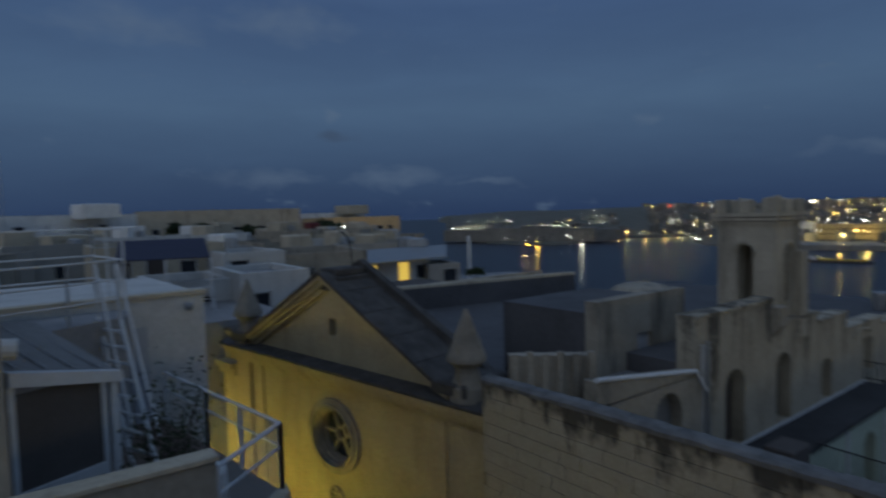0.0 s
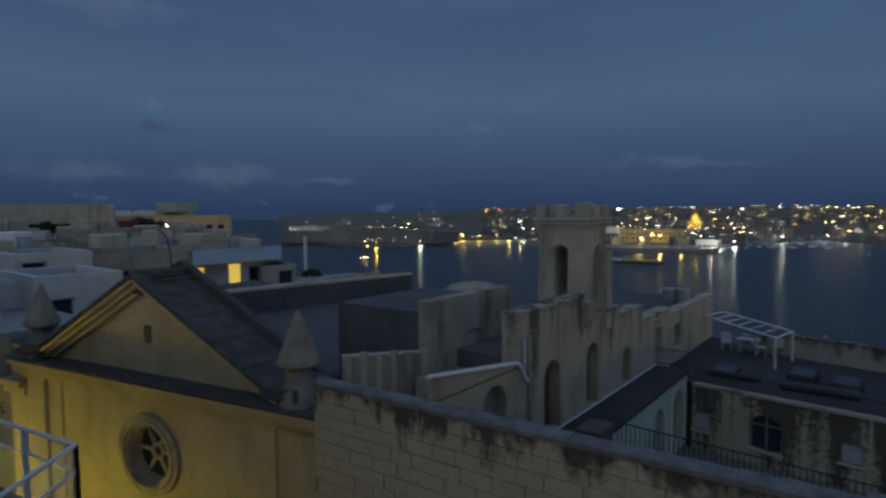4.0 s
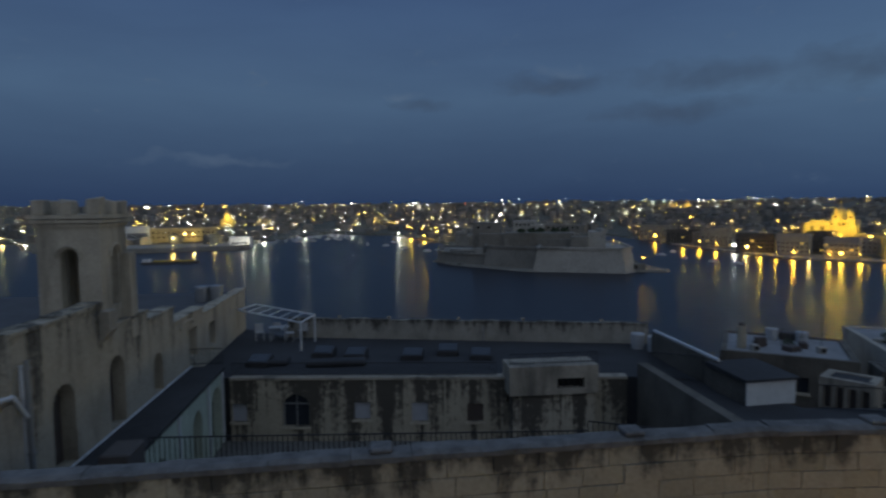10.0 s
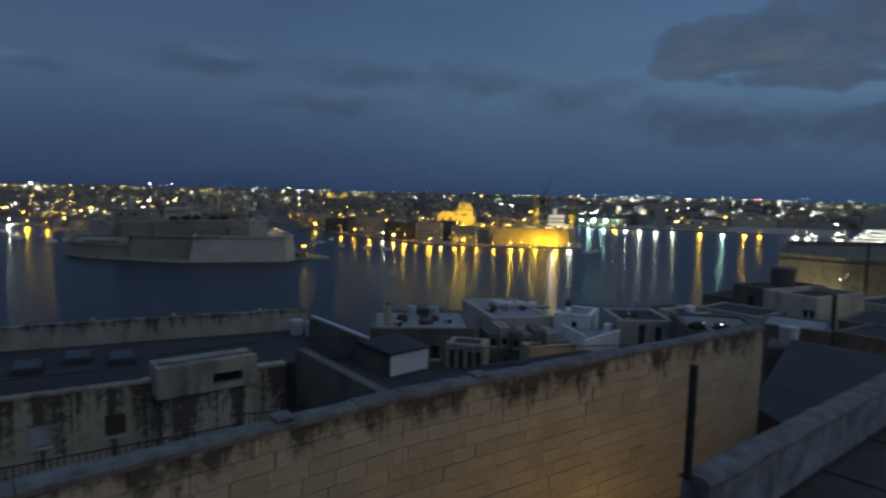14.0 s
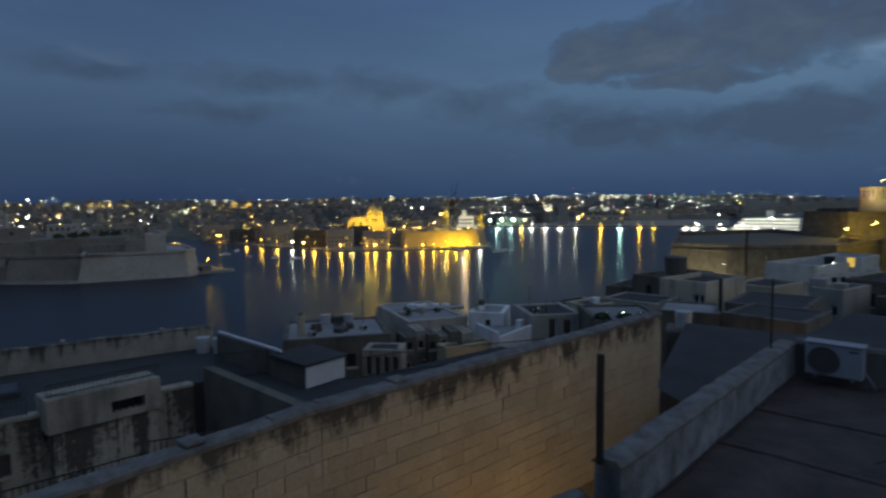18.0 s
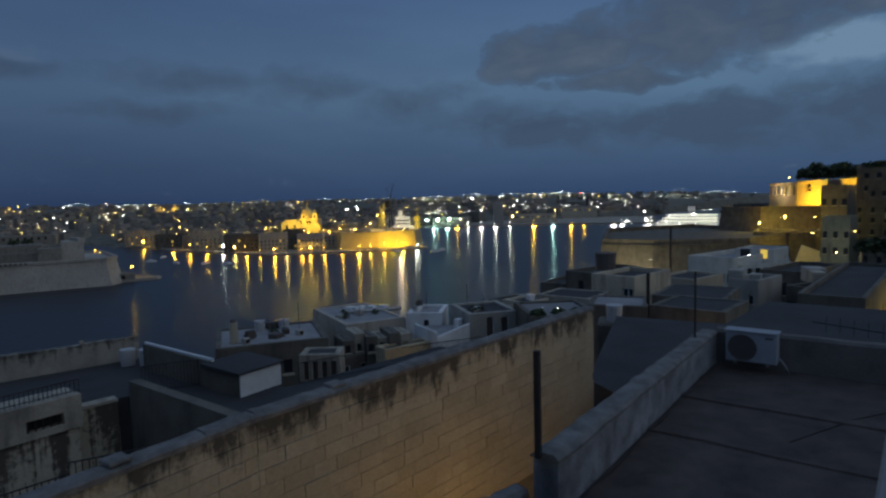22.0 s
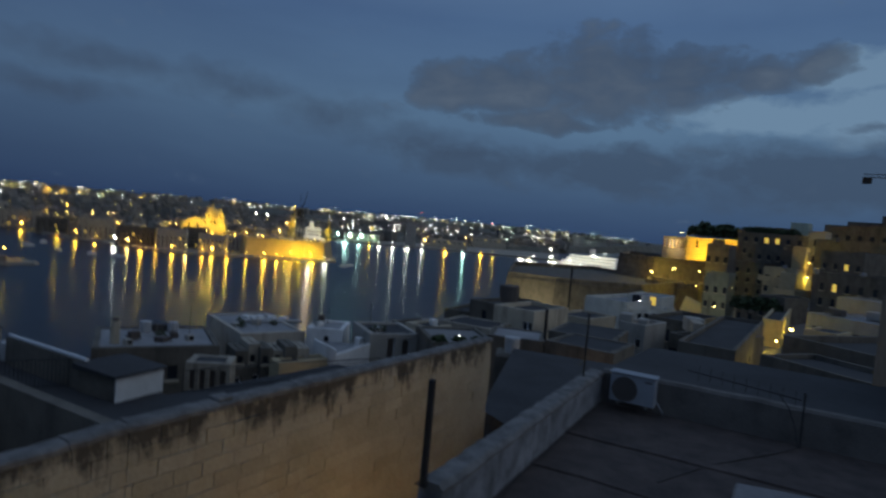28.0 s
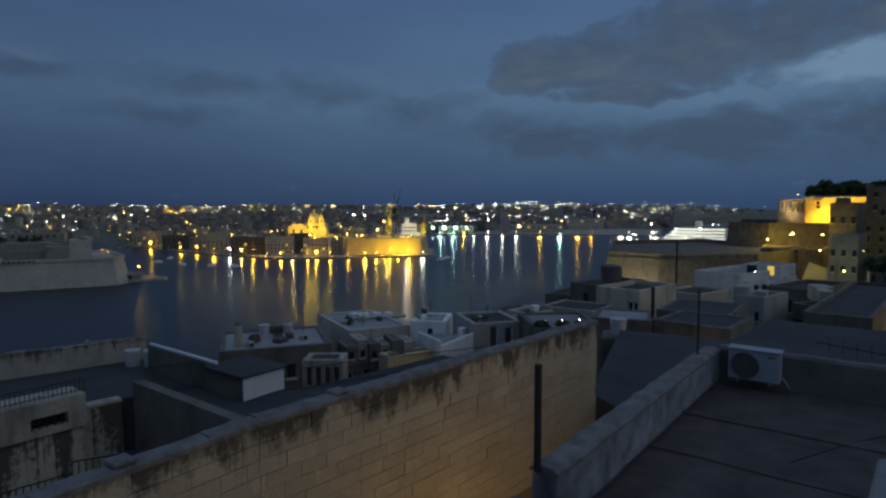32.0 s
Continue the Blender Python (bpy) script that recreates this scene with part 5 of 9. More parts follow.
def water_tank(x, y, z, r, h, mat, label="round white plastic water tank on a flat roof", lid=True):
    t = thing("water_tank", (x, y, z), label, "tank", "roof water tanks")
    bm = new_bm()
    lathe(bm, x, y, [(r * 0.86, z), (r * 0.93, z + h * 0.3), (r, z + h * 0.9), (r * 0.96, z + h)], 14)
    part("body", bm, mat, t)
    if lid:
        bm = new_bm()
        lathe(bm, x, y, [(r * 1.04, z + h), (r * 1.04, z + h * 1.05), (r * 0.3, z + h * 1.12)], 14)
        part("lid", bm, mat, t)


water_tank(12.1, 26.95, 42.98, 0.33, 0.74, PLASTIC_WHITE, "round white plastic tub on the roof terrace", False)
water_tank(12.6, 26.25, 42.98, 0.33, 0.74, PLASTIC_WHITE, "round white plastic tub on the roof terrace", False)
water_tank(-9.4, 31.2, 45.15, 0.36, 0.75, GREY_METAL, "round grey metal water tank on a flat roof")
water_tank(-8.75, 31.4, 45.15, 0.36, 0.75, GREY_METAL, "round grey metal water tank on a flat roof")

# ---- the near roof: parapet, condenser, back wall ----
ROOF_NEAR = material("near_roof_membrane", (0.092, 0.074, 0.068), (0.022, 0.020, 0.022), 1.9, bump=0.9)
NEAR_STONE = material("dark_stained_wall_stone", (0.155, 0.145, 0.135), (0.06, 0.057, 0.055), 1.6, streak=0.6, bump=0.5)
bm = new_bm()
prism(bm, [(4.3, -9.0), (14.0, -9.0), (14.0, 3.2), (6.4, 3.3), (5.7, 4.3), (4.3, 4.3)], 36.5, 46.22)
NEAR = structure(part("roof_near", bm, ROOF_NEAR), "dark weathered flat roof with lapped membrane sheets")
for k, (x0, x1) in enumerate(((6.5, 9.36), (9.32, 11.26), (11.22, 13.98))):
    bm = new_bm()
    n = 14
    rows = [[bm.verts.new((x + 0.05 * noise.noise(Vector((x * 2, j * 0.7, k))), 3.0 - 11.8 * j / n, 46.222 + dz + 0.012 * noise.noise(Vector((j * 0.9, x, k * 2.0))))) for j in range(n + 1)] for x, dz in ((x0, 0.0), (x0 + 0.02, 0.034 + 0.006 * k), (x0 + 0.5, 0.02), (x1 - 0.2, 0.012), (x1, 0.008))]
    for a, c in zip(rows, rows[1:]):
        for j in range(n):
            bm.faces.new((a[j], a[j + 1], c[j + 1], c[j]))
    part("membrane_sheet", bm, ROOF_NEAR, NEAR)

P_WHITE = material("flaking_whitewash", (0.30, 0.32, 0.355), (0.055, 0.055, 0.06), 3.0, streak=0.8, bump=0.8)


def rough_wall(name, p0, p1, thick, z0, z1, mat, parent=None, label="", n=26, amount=0.03):
    """A wall with an uneven top and softly waved faces."""
    p0, p1 = Vector((*p0, 0)), Vector((*p1, 0))
    u = (p1 - p0).normalized()
    w = Vector((-u.y, u.x, 0)) * thick
    bm = new_bm()
    rows = []
    for off, z in ((0, z0), (0, (z0 + z1) / 2), (0, z1 - 0.06), (0.18, z1), (0.82, z1), (1, z1 - 0.06), (1, z0)):
        r = []
        for k in range(n + 1):
            p = p0.lerp(p1, k / n) + w * off
            q = Vector((p.x, p.y, z))
            q.z += noise.noise(Vector((k * 0.8, z, off))) * amount if z > z0 else 0
            q += w.normalized() * noise.noise(Vector((k * 0.6, z * 3, off * 4))) * amount * 0.7
            r.append(bm.verts.new(q))
        rows.append(r)
    for a, c in zip(rows, rows[1:] + rows[:1]):
        for k in range(n):
            bm.faces.new((a[k], a[k + 1], c[k + 1], c[k]))
    bm.faces.new([r[0] for r in rows]), bm.faces.new([r[-1] for r in rows])
    return part(name, bm, mat, parent, label)


PARAPET_WALL = structure(rough_wall("wall_parapet", (6.25, 3.02), (13.98, 2.98), 0.34, 45.2, 46.91, P_WHITE), "low parapet wall with flaking whitewash")
rough_wall("parapet_coping", (6.22, 2.99), (13.98, 2.95), 0.40, 46.88, 46.96, COPING, PARAPET_WALL, "dark lichened mortar coping", 40, 0.035)
structure(rough_wall("wall_back", (14.28, 3.0), (14.28, -9.0), -0.30, 45.2, 46.98, NEAR_STONE), "low stained stone wall at the roof's end")
bm = new_bm()
prism(bm, [(14.28, -9.0), (18.3, -9.0), (18.3, 2.6), (14.28, 3.0)], 38.0, 46.95)
structure(part("roof_back", bm, ROOF_DARK), "flat grey roof behind the end wall")
structure(boxes("wall_right", [(14.0, 23.0, -9.4, -3.4, 38.0, 49.0)], NEAR_STONE), "tall dark rendered wall beside the roof")
structure(rough_wall("kerb_near", (4.3, 4.05), (6.3, 3.45), 0.25, 45.6, 46.42, COPING), "low broken kerb at the roof's corner")


AC_PAINT = plain("aged_grey_white_enamel", (0.26, 0.285, 0.32), 0.5)


def condenser(x, y, z):
    """An outdoor air conditioner unit that faces -x."""
    a = thing("air_conditioner", (x, y, z), "greyish white outdoor air conditioner unit hung on the roof's end wall", "air conditioner")
    bm = new_bm()
    box(bm, x, x + 0.34, y - 0.48, y + 0.48, z, z + 0.64)
    part("casing", bm, AC_PAINT, a, soft=0.025)
    bm = new_bm()
    box(bm, x - 0.03, x + 0.36, y - 0.50, y + 0.50, z + 0.64, z + 0.66)
    part("top_panel", bm, AC_PAINT, a)
    cy, cz = y + 0.16, z + 0.31
    bm = new_bm()
    for k in range(28):
        c, s = math.cos(2 * math.pi * k / 28), math.sin(2 * math.pi * k / 28)
        c2, s2 = math.cos(2 * math.pi * (k + 1) / 28), math.sin(2 * math.pi * (k + 1) / 28)
        tube(bm, (x - 0.012, cy + 0.26 * c, cz + 0.26 * s), (x - 0.012, cy + 0.26 * c2, cz + 0.26 * s2), 0.015, seg=4)
    g = part("fan_grille", bm, DARK_PANEL, a)
    bm = new_bm()
    lathe(bm, 0, 0, [(0.25, 0), (0.25, 0.01)], 24)
    bmesh.ops.transform(bm, matrix=Matrix.Translation((x - 0.004, cy, cz)) @ Matrix.Rotation(math.pi / 2, 4, "Y"), verts=bm.verts)
    part("fan_opening", bm, DARK_PANEL, a)
    bm = new_bm()
    for k in range(8):
        an = math.pi * k / 8
        tube(bm, (x - 0.014, cy - 0.25 * math.cos(an), cz - 0.25 * math.sin(an)), (x - 0.014, cy + 0.25 * math.cos(an), cz + 0.25 * math.sin(an)), 0.004, seg=4)
    for r in (0.09, 0.17):
        for k in range(20):
            c, s = math.cos(2 * math.pi * k / 20), math.sin(2 * math.pi * k / 20)
            c2, s2 = math.cos(2 * math.pi * (k + 1) / 20), math.sin(2 * math.pi * (k + 1) / 20)
            tube(bm, (x - 0.014, cy + r * c, cz + r * s), (x - 0.014, cy + r * c2, cz + r * s2), 0.004, seg=4)
    part("grille_wire", bm, DARK_PANEL, g)
    boxes("badge", [(x - 0.004, x, y - 0.40, y - 0.26, z + 0.52, z + 0.56)], DARK_PANEL, a)
    for q in (-0.3, 0.3):
        boxes("bracket", [(x + 0.02, x + 0.5, y + q - 0.02, y + q + 0.02, z - 0.05, z)], GREY_METAL, a)
    bm = new_bm()
    tube(bm, (x + 0.2, y - 0.5, z + 0.12), (x + 0.3, y - 0.62, z - 0.1), 0.02, seg=6)
    tube(bm, (x + 0.3, y - 0.62, z - 0.1), (x + 0.4, y - 0.64, z - 0.22), 0.02, seg=6)
    part("pipe", bm, AC_PAINT, a)


condenser(13.45, 2.22, 46.45)
for (x, y, z0, z1, r, lab) in ((6.19, 3.26, 46.9, 48.20, 0.035, "square dark metal post at the parapet's end"), (13.0, 3.2, 46.5, 48.35, 0.022, "thin dark pole fixed to the parapet")):
    bm = new_bm()
    if r > 0.03:
        box(bm, x - r, x + r, y - r, y + r, z0, z1)
        soften(bm, 0.006)
    else:
        tube(bm, (x, y, z0), (x, y, z1), r, seg=8)
    tagged(part("metal_post" if r > 0.03 else "thin_pole", bm, IRON), lab, "post")
# aerial on a pole with a hanging cable
ae = thing("roof_aerial", (13.75, -1.0, 46.2), "television aerial leaning on a thin pole", "aerial")
bm = new_bm()
tube(bm, (13.75, -1.0, 46.2), (13.75, -1.0, 47.35), 0.02, seg=6)
part("pole", bm, IRON, ae)
bm = new_bm()
tube(bm, (13.7, -0.95, 47.2), (13.5, 1.15, 47.42), 0.012, seg=5)
part("boom", bm, IRON, ae)
for k in range(9):
    bm = new_bm()
    q = Vector((13.7, -0.95, 47.2)).lerp(Vector((13.5, 1.15, 47.42)), (k + 0.5) / 9.5)
    tube(bm, q + Vector((-0.05, 0, -0.14)), q + Vector((0.05, 0, 0.14)), 0.006, seg=4)
    part("element", bm, IRON, ae)
bm = new_bm()
pts = [(13.7, -0.5, 47.3), (13.66, -0.75, 47.0), (13.62, -0.9, 46.6), (13.5, -0.95, 46.3), (13.0, -0.6, 46.26), (11.5, 0.4, 46.25), (10.0, 1.1, 46.25)]
for p, q in zip(pts, pts[1:]):
    tube(bm, p, q, 0.011, seg=5)
tagged(part("loose_cable", bm, IRON), "thin dark cable hanging and lying across the roof", "cable")
# whitewashed slab of the terrace edge
SLAB_GREY = material("worn_grey_screed", (0.20, 0.205, 0.215), (0.12, 0.122, 0.13), 1.4, streak=0.3, bump=0.4)
sl = thing("stair_roof", (3.4, -1.0, 46.2), "worn grey flat stair roof slab at the terrace edge", "roof slab")
bm = new_bm()
prism(bm, [(1.2, 0.12), (1.2, -3.2), (4.85, -3.2), (4.22, 0.0)], 48.5, 48.62)
part("slab", bm, SLAB_GREY, sl, soft=0.015)
bm = new_bm()
prism(bm, [(1.5, 0.0), (1.5, -3.0), (4.6, -3.0), (4.08, -0.12)], 46.2, 48.5)
part("wall", bm, RENDER_GREY, sl)
for x, y, sx, sy, h in ((5.0, 3.6, 0.5, 0.3, 0.16), (5.6, 3.0, 0.35, 0.25, 0.12), (4.7, 3.0, 0.3, 0.3, 0.2), (6.3, 2.5, 0.5, 0.2, 0.1)):
    bm = new_bm()
    bmesh.ops.create_icosphere(bm, subdivisions=2, radius=1)
    for v in bm.verts:
        v.co *= 1 + 0.25 * noise.noise(v.co * 2 + Vector((x, y, 0)))
        v.co = Vector((x + v.co.x * sx, y + v.co.y * sy, 46.22 + max(v.co.z, -0.2) * h))
    tagged(part("rubble_lump", bm, COPING), "grey lump of loose mortar on the roof", "rubble", "roof rubble")

# a loose cable along the foot of the parapet
cable = bpy.data.curves.new("parapet_cable", "CURVE")
cable.dimensions, cable.bevel_depth = "3D", 0.009
spl = cable.splines.new("POLY")
spl.points.add(14)
for q in range(15):
    spl.points[q].co = (6.6 + 0.49 * q, 2.93 + 0.03 * math.sin(q * 1.7), 46.27 + 0.01 * math.sin(q * 2.3), 1)
cable.materials.append(IRON)
tagged(new("parapet_cable", cable), "thin black cable lying along the parapet's foot", "cable")
# the roof terrace from which the view is taken
bm = new_bm()
prism(bm, [(-1.9, -7.0), (1.15, -7.0), (1.15, 0.9), (-1.9, 0.9)], 36.0, 48.42)
structure(part("roof_terrace", bm, ROOF_GREY), "plain grey roof terrace high above the alley")

# ---- the neighbour's terraces to the left ----
def glass_panel(name, quad, parent):
    bm = new_bm()
    a = [Vector(q) for q in quad]
    n = (a[1] - a[0]).cross(a[3] - a[0]).normalized() * 0.006
    v = [bm.verts.new(q + s * n) for s in (-1, 1) for q in a]
    for q in ((0, 1, 2, 3), (4, 5, 6, 7), (0, 1, 5, 4), (1, 2, 6, 5), (2, 3, 7, 6), (3, 0, 4, 7)):
        bm.faces.new([v[i] for i in q])
    return part(name, bm, GLASS, parent)


GLASS = bpy.data.materials.new("clear_glass")
GLASS.use_nodes = True
g = GLASS.node_tree.nodes["Principled BSDF"]
g.inputs["Base Color"].default_value = (0.55, 0.62, 0.66, 1)
g.inputs["Alpha"].default_value = 0.13
g.inputs["Roughness"].default_value = 0.05


def lpol(az, d):
    """As pol(), from the terrace corner where the walk begins."""
    x, y = pol(az, d)
    return x - 0.156, y - 0.394


def pol3(az, d, z):
    return (*lpol(az, d), z)


BROWN_TILE = material("brown_terrace_tile", (0.13, 0.10, 0.085), (0.08, 0.065, 0.055), 1.5)


PLASTER = material("brownish_plaster", (0.33, 0.295, 0.24), (0.25, 0.222, 0.18), 0.5, streak=0.35)
HOUSE_WHITE = material("dull_whitewash", (0.55, 0.55, 0.53), (0.43, 0.43, 0.42), 0.7, streak=0.2)


def build_left():
    n = thing("neighbour_house", (-11, 1.0, 38.0), "rendered neighbour house with stepped roof terraces", "house")
    # tall grey wall, planter wall, terrace floor
    a, b2 = lpol(-106, 9.0), lpol(-90.7, 7.6)
    c, d = (b2[0] - 0.5, b2[1] + 0.02), (a[0] - 3, a[1])
    bm = new_bm()
    prism(bm, [a, b2, (b2[0] - 5.0, b2[1] - 0.3), (a[0] - 4, a[1] - 0.5)], 38.0, 49.55)
    part("tall_wall", bm, PLASTER, n, "tall plain brownish plastered wall")
    p0, p1 = lpol(-91.5, 7.3), lpol(-75.4, 7.5)
    m = frame_at(p1, (p0[0] - p1[0], p0[1] - p1[1]))
    L = math.hypot(p0[0] - p1[0], p0[1] - p1[1])
    bm = new_bm()
    box(bm, 0, L, -0.22, 0, 38, 47.18)
    part("planter_wall", moved(bm, m), PLASTER, n)
    bm = new_bm()
    box(bm, -0.03, L, -0.27, 0.05, 47.18, 47.25)
    part("wall_coping", moved(bm, m), LIME_PALE, n, soft=0.01)
    bm = new_bm()
    prism(bm, [p1, p0, lpol(-92, 13.5), lpol(-79.5, 13.3), (-11.05, 2.38), lpol(-69.5, 8.9)], 38.0, 46.0)
    part("terrace", bm, BROWN_TILE, n, "dark brown tiled lower terrace")
    # white end wall of the house with its door
    q0, q1 = lpol(-83.5, 13.2), lpol(-75.6, 13.6)
    m2 = frame_at(q1, (q0[0] - q1[0], q0[1] - q1[1]))
    L2 = math.hypot(q0[0] - q1[0], q0[1] - q1[1])
    bm = new_bm()
    box(bm, 0, L2 + 4, -5, 0, 38, 48.52)
    w = part("white_wall", moved(bm, m2), HOUSE_WHITE, n, "clean whitewashed end wall")
    bm = new_bm()
    box(bm, L2 - 0.75, L2 - 0.05, -0.05, 0.012, 46.0, 47.95)
    part("door", moved(bm, m2), DOOR_GREY, w, "grey metal door")
    bm = new_bm()
    box(bm, -0.05, L2 + 4, -0.3, 0.05, 48.52, 48.6)
    part("wall_coping", moved(bm, m2), LIME_PALE, n)
    # bulkhead light on the white wall
    bm = new_bm()
    c0 = m2 @ Vector((0.32, 0.07, 48.28))
    bmesh.ops.create_uvsphere(bm, u_segments=10, v_segments=6, radius=0.09)
    moved(bm, Matrix.Translation(c0))
    part("wall_lamp", bm, GREY_METAL, n)
    # glass balustrade on the terrace edge
    r = thing("glass_balustrade", pol3(-69.7, 9.0, 46.0), "white metal balustrade with glass panels at the terrace edge", "balustrade")
    pts = [lpol(-75.4, 7.6), lpol(-69.6, 8.9), (-10.98, 2.33), (-12.9, 2.05)]
    for u, v in zip(pts, pts[1:]):
        k = max(1, round(math.dist(u, v) / 1.3))
        for i in range(k + 1):
            x, y = u[0] + (v[0] - u[0]) * i / k, u[1] + (v[1] - u[1]) * i / k
            boxes("post", [(x - 0.03, x + 0.03, y - 0.03, y + 0.03, 46.0, 47.05)], WHITE_METAL, r)
        bm = new_bm()
        tube(bm, (*u, 47.05), (*v, 47.05), 0.03, seg=6)
        part("handrail", bm, WHITE_METAL, r)
        bm = new_bm()
        tube(bm, (*u, 46.7), (*v, 46.7), 0.02, seg=6)
        part("midrail", bm, WHITE_METAL, r)
        glass_panel("glass_panel", [(*u, 46.08), (*v, 46.08), (*v, 47.0), (*u, 47.0)], r)
    bm = new_bm()
    prism(bm, [lpol(-75.2, 7.3), lpol(-68.9, 8.75), lpol(-69.3, 9.1), lpol(-75.4, 7.7)], 45.6, 46.06)
    part("terrace_kerb", bm, LIME_PALE, n)
    # upper terrace edge and its pale wall behind the ladder
    bm = new_bm()
    prism(bm, [lpol(-91, 11.0), lpol(-82.0, 12.2), lpol(-80.0, 20), lpol(-92, 20)], 38.0, 48.35)
    part("upper_terrace", bm, ROOF_PALE, n)
    return n


build_left()


def veranda():
    v = thing("veranda", pol3(-86, 9.4, 46.0), "white framed veranda with a lowered dark blind", "veranda")
    a, b2 = Vector((*lpol(-90.6, 8.6), 0)), Vector((*lpol(-83.0, 9.2), 0))
    m = frame_at((b2.x, b2.y), (a.x - b2.x, a.y - b2.y))
    L = (a - b2).length
    for nm, rows, mat in (("post", (0, 0.10, -0.05, 0.05, 46.0, 48.0), WHITE_METAL), ("post", (0.16, 0.22, -0.05, 0.03, 46.0, 48.0), WHITE_METAL), ("post", (L - 0.07, L, -0.05, 0.05, 46.0, 48.3), WHITE_METAL),
                          ("bottom_bar", (0.22, L - 0.05, -0.03, 0.05, 46.72, 46.86), WHITE_METAL), ("blind", (0.22, L - 0.07, -0.02, 0.0, 46.2, 48.05), DARK_PANEL)):
        bm = new_bm()
        box(bm, *rows)
        part(nm, moved(bm, m), mat, v)
    bm = new_bm()
    prism(bm, [(-0.05, 0.10), (L, 0.10), (L, -0.1), (-0.05, -0.1)][::-1], [47.9, 48.18, 48.18, 47.9][::-1], [48.05, 48.36, 48.36, 48.05][::-1])
    part("gutter_beam", moved(bm, m), WHITE_METAL, v)
    bm = new_bm()
    prism(bm, [(-0.05, -0.1), (L, -0.1), (L + 0.1, -2.2), (-0.1, -2.2)][::-1], [48.0, 48.3, 48.75, 48.5][::-1], [48.06, 48.36, 48.81, 48.56][::-1])
    part("roof_sheet", moved(bm, m), ROOF_GREY, v, "grey sloping veranda roof")
    for k in range(4):
        bm = new_bm()
        u = L * (k + 0.5) / 4
        z = 48.09 + 0.3 * (k + 0.5) / 4
        tube(bm, m @ Vector((u, -0.1, z)), m @ Vector((u, -2.15, z + 0.45)), 0.012, seg=5)
        part("roof_seam", bm, GREY_METAL, v)
    bm = new_bm()
    c = m @ Vector((L - 0.1, 0.12, 48.62))
    e = m @ Vector((L + 0.6, -0.2, 48.72))
    tube(bm, c, e, 0.13, seg=12)
    part("awning_roll", bm, RENDER_WHITE, v, "rolled pale awning in its cassette")


veranda()


def ladder():
    l = thing("roof_ladder", pol3(-81.5, 10.3, 46.1), "white metal ladder stair with handrails up to the roof", "ladder")
    f0, f1 = Vector(pol3(-79.9, 9.9, 46.0)), Vector(pol3(-82.3, 11.6, 48.4))
    side = Vector((*lpol(-95, 1), 0)) * 0.55
    for s in (Vector(), side):
        bm = new_bm()
        tube(bm, f0 + s, f1 + s, 0.035, seg=6)
        part("stringer", bm, WHITE_METAL, l)
        bm = new_bm()
        tube(bm, f0 + s + Vector((0, 0, 0.8)), f1 + s + Vector((0, 0, 0.95)), 0.022, seg=6)
        part("handrail", bm, WHITE_METAL, l)
        bm = new_bm()
        tube(bm, f1 + s, f1 + s + Vector((0, 0, 0.95)), 0.022, seg=6)
        part("rail_post", bm, WHITE_METAL, l)
    for k in range(9):
        bm = new_bm()
        p = f0.lerp(f1, (k + 0.6) / 9.4)
        tube(bm, p, p + side, 0.03, seg=6)
        part("tread", bm, WHITE_METAL, l)


ladder()


def pipe_rail(name, pts, z0, heights, label, gap=1.1):
    r = thing(name, (*pts[0], z0), label, "railing", "terrace railings")
    for u, v in zip(pts, pts[1:]):
        k = max(1, round(math.dist(u, v) / gap))
        for i in range(k + 1):
            x, y = u[0] + (v[0] - u[0]) * i / k, u[1] + (v[1] - u[1]) * i / k
            bm = new_bm()
            tube(bm, (x, y, z0), (x, y, z0 + heights[-1]), 0.025, seg=6)
            part("post", bm, WHITE_METAL, r)
        for h in heights:
            bm = new_bm()
            tube(bm, (*u, z0 + h), (*v, z0 + h), 0.02, seg=6)
            part("rail", bm, WHITE_METAL, r)


pipe_rail("terrace_railing", [lpol(-106, 9.0), lpol(-97, 8.2), lpol(-91.0, 7.8)], 49.55, (0.25, 0.6), "white metal railing on the tall wall", 0.8)
pipe_rail("terrace_railing", [lpol(-91.2, 11.2), lpol(-86, 11.6), lpol(-82.4, 12.2)], 48.35, (0.35, 0.7, 1.05), "white metal railing round the upper terrace", 1.3)
pipe_rail("terrace_railing", [lpol(-90.5, 15), lpol(-84, 15.4), lpol(-81.8, 13)], 48.35, (0.5, 1.0, 1.6), "tall white metal frame on the upper terrace", 1.6)
# dark timber frame close by
fr = thing("timber_frame", pol3(-99, 3.6, 47.0), "dark brown timber window frame close to the terrace", "frame")
a, b2, c = Vector(pol3(-110, 4.4, 48.72)), Vector(pol3(-96.2, 4.3, 48.78)), Vector(pol3(-92.4, 4.1, 46.6))
for nm, u, v in (("rail", a, b2), ("post", b2, c)):
    bm = new_bm()
    q = (v - u).normalized()
    s = q.cross(Vector((0.96, 0.1, 0))).normalized() * 0.18
    t = q.cross(s).normalized() * 0.09
    vs = [bm.verts.new(p + i * s + j * t) for p in (u, v) for i, j in ((-1, -1), (1, -1), (1, 1), (-1, 1))]
    for f in ((0, 1, 2, 3), (4, 5, 6, 7), (0, 1, 5, 4), (1, 2, 6, 5), (2, 3, 7, 6), (3, 0, 4, 7)):
        bm.faces.new([vs[i] for i in f])
    part(nm, bm, BROWN, fr)
bm = new_bm()
prism(bm, [(-5.6, -2.6), (-3.7, -2.6), (-3.7, -0.2), (-5.6, -0.2)], 36.5, 46.75)
part("base_wall", bm, RENDER_GREY, fr)
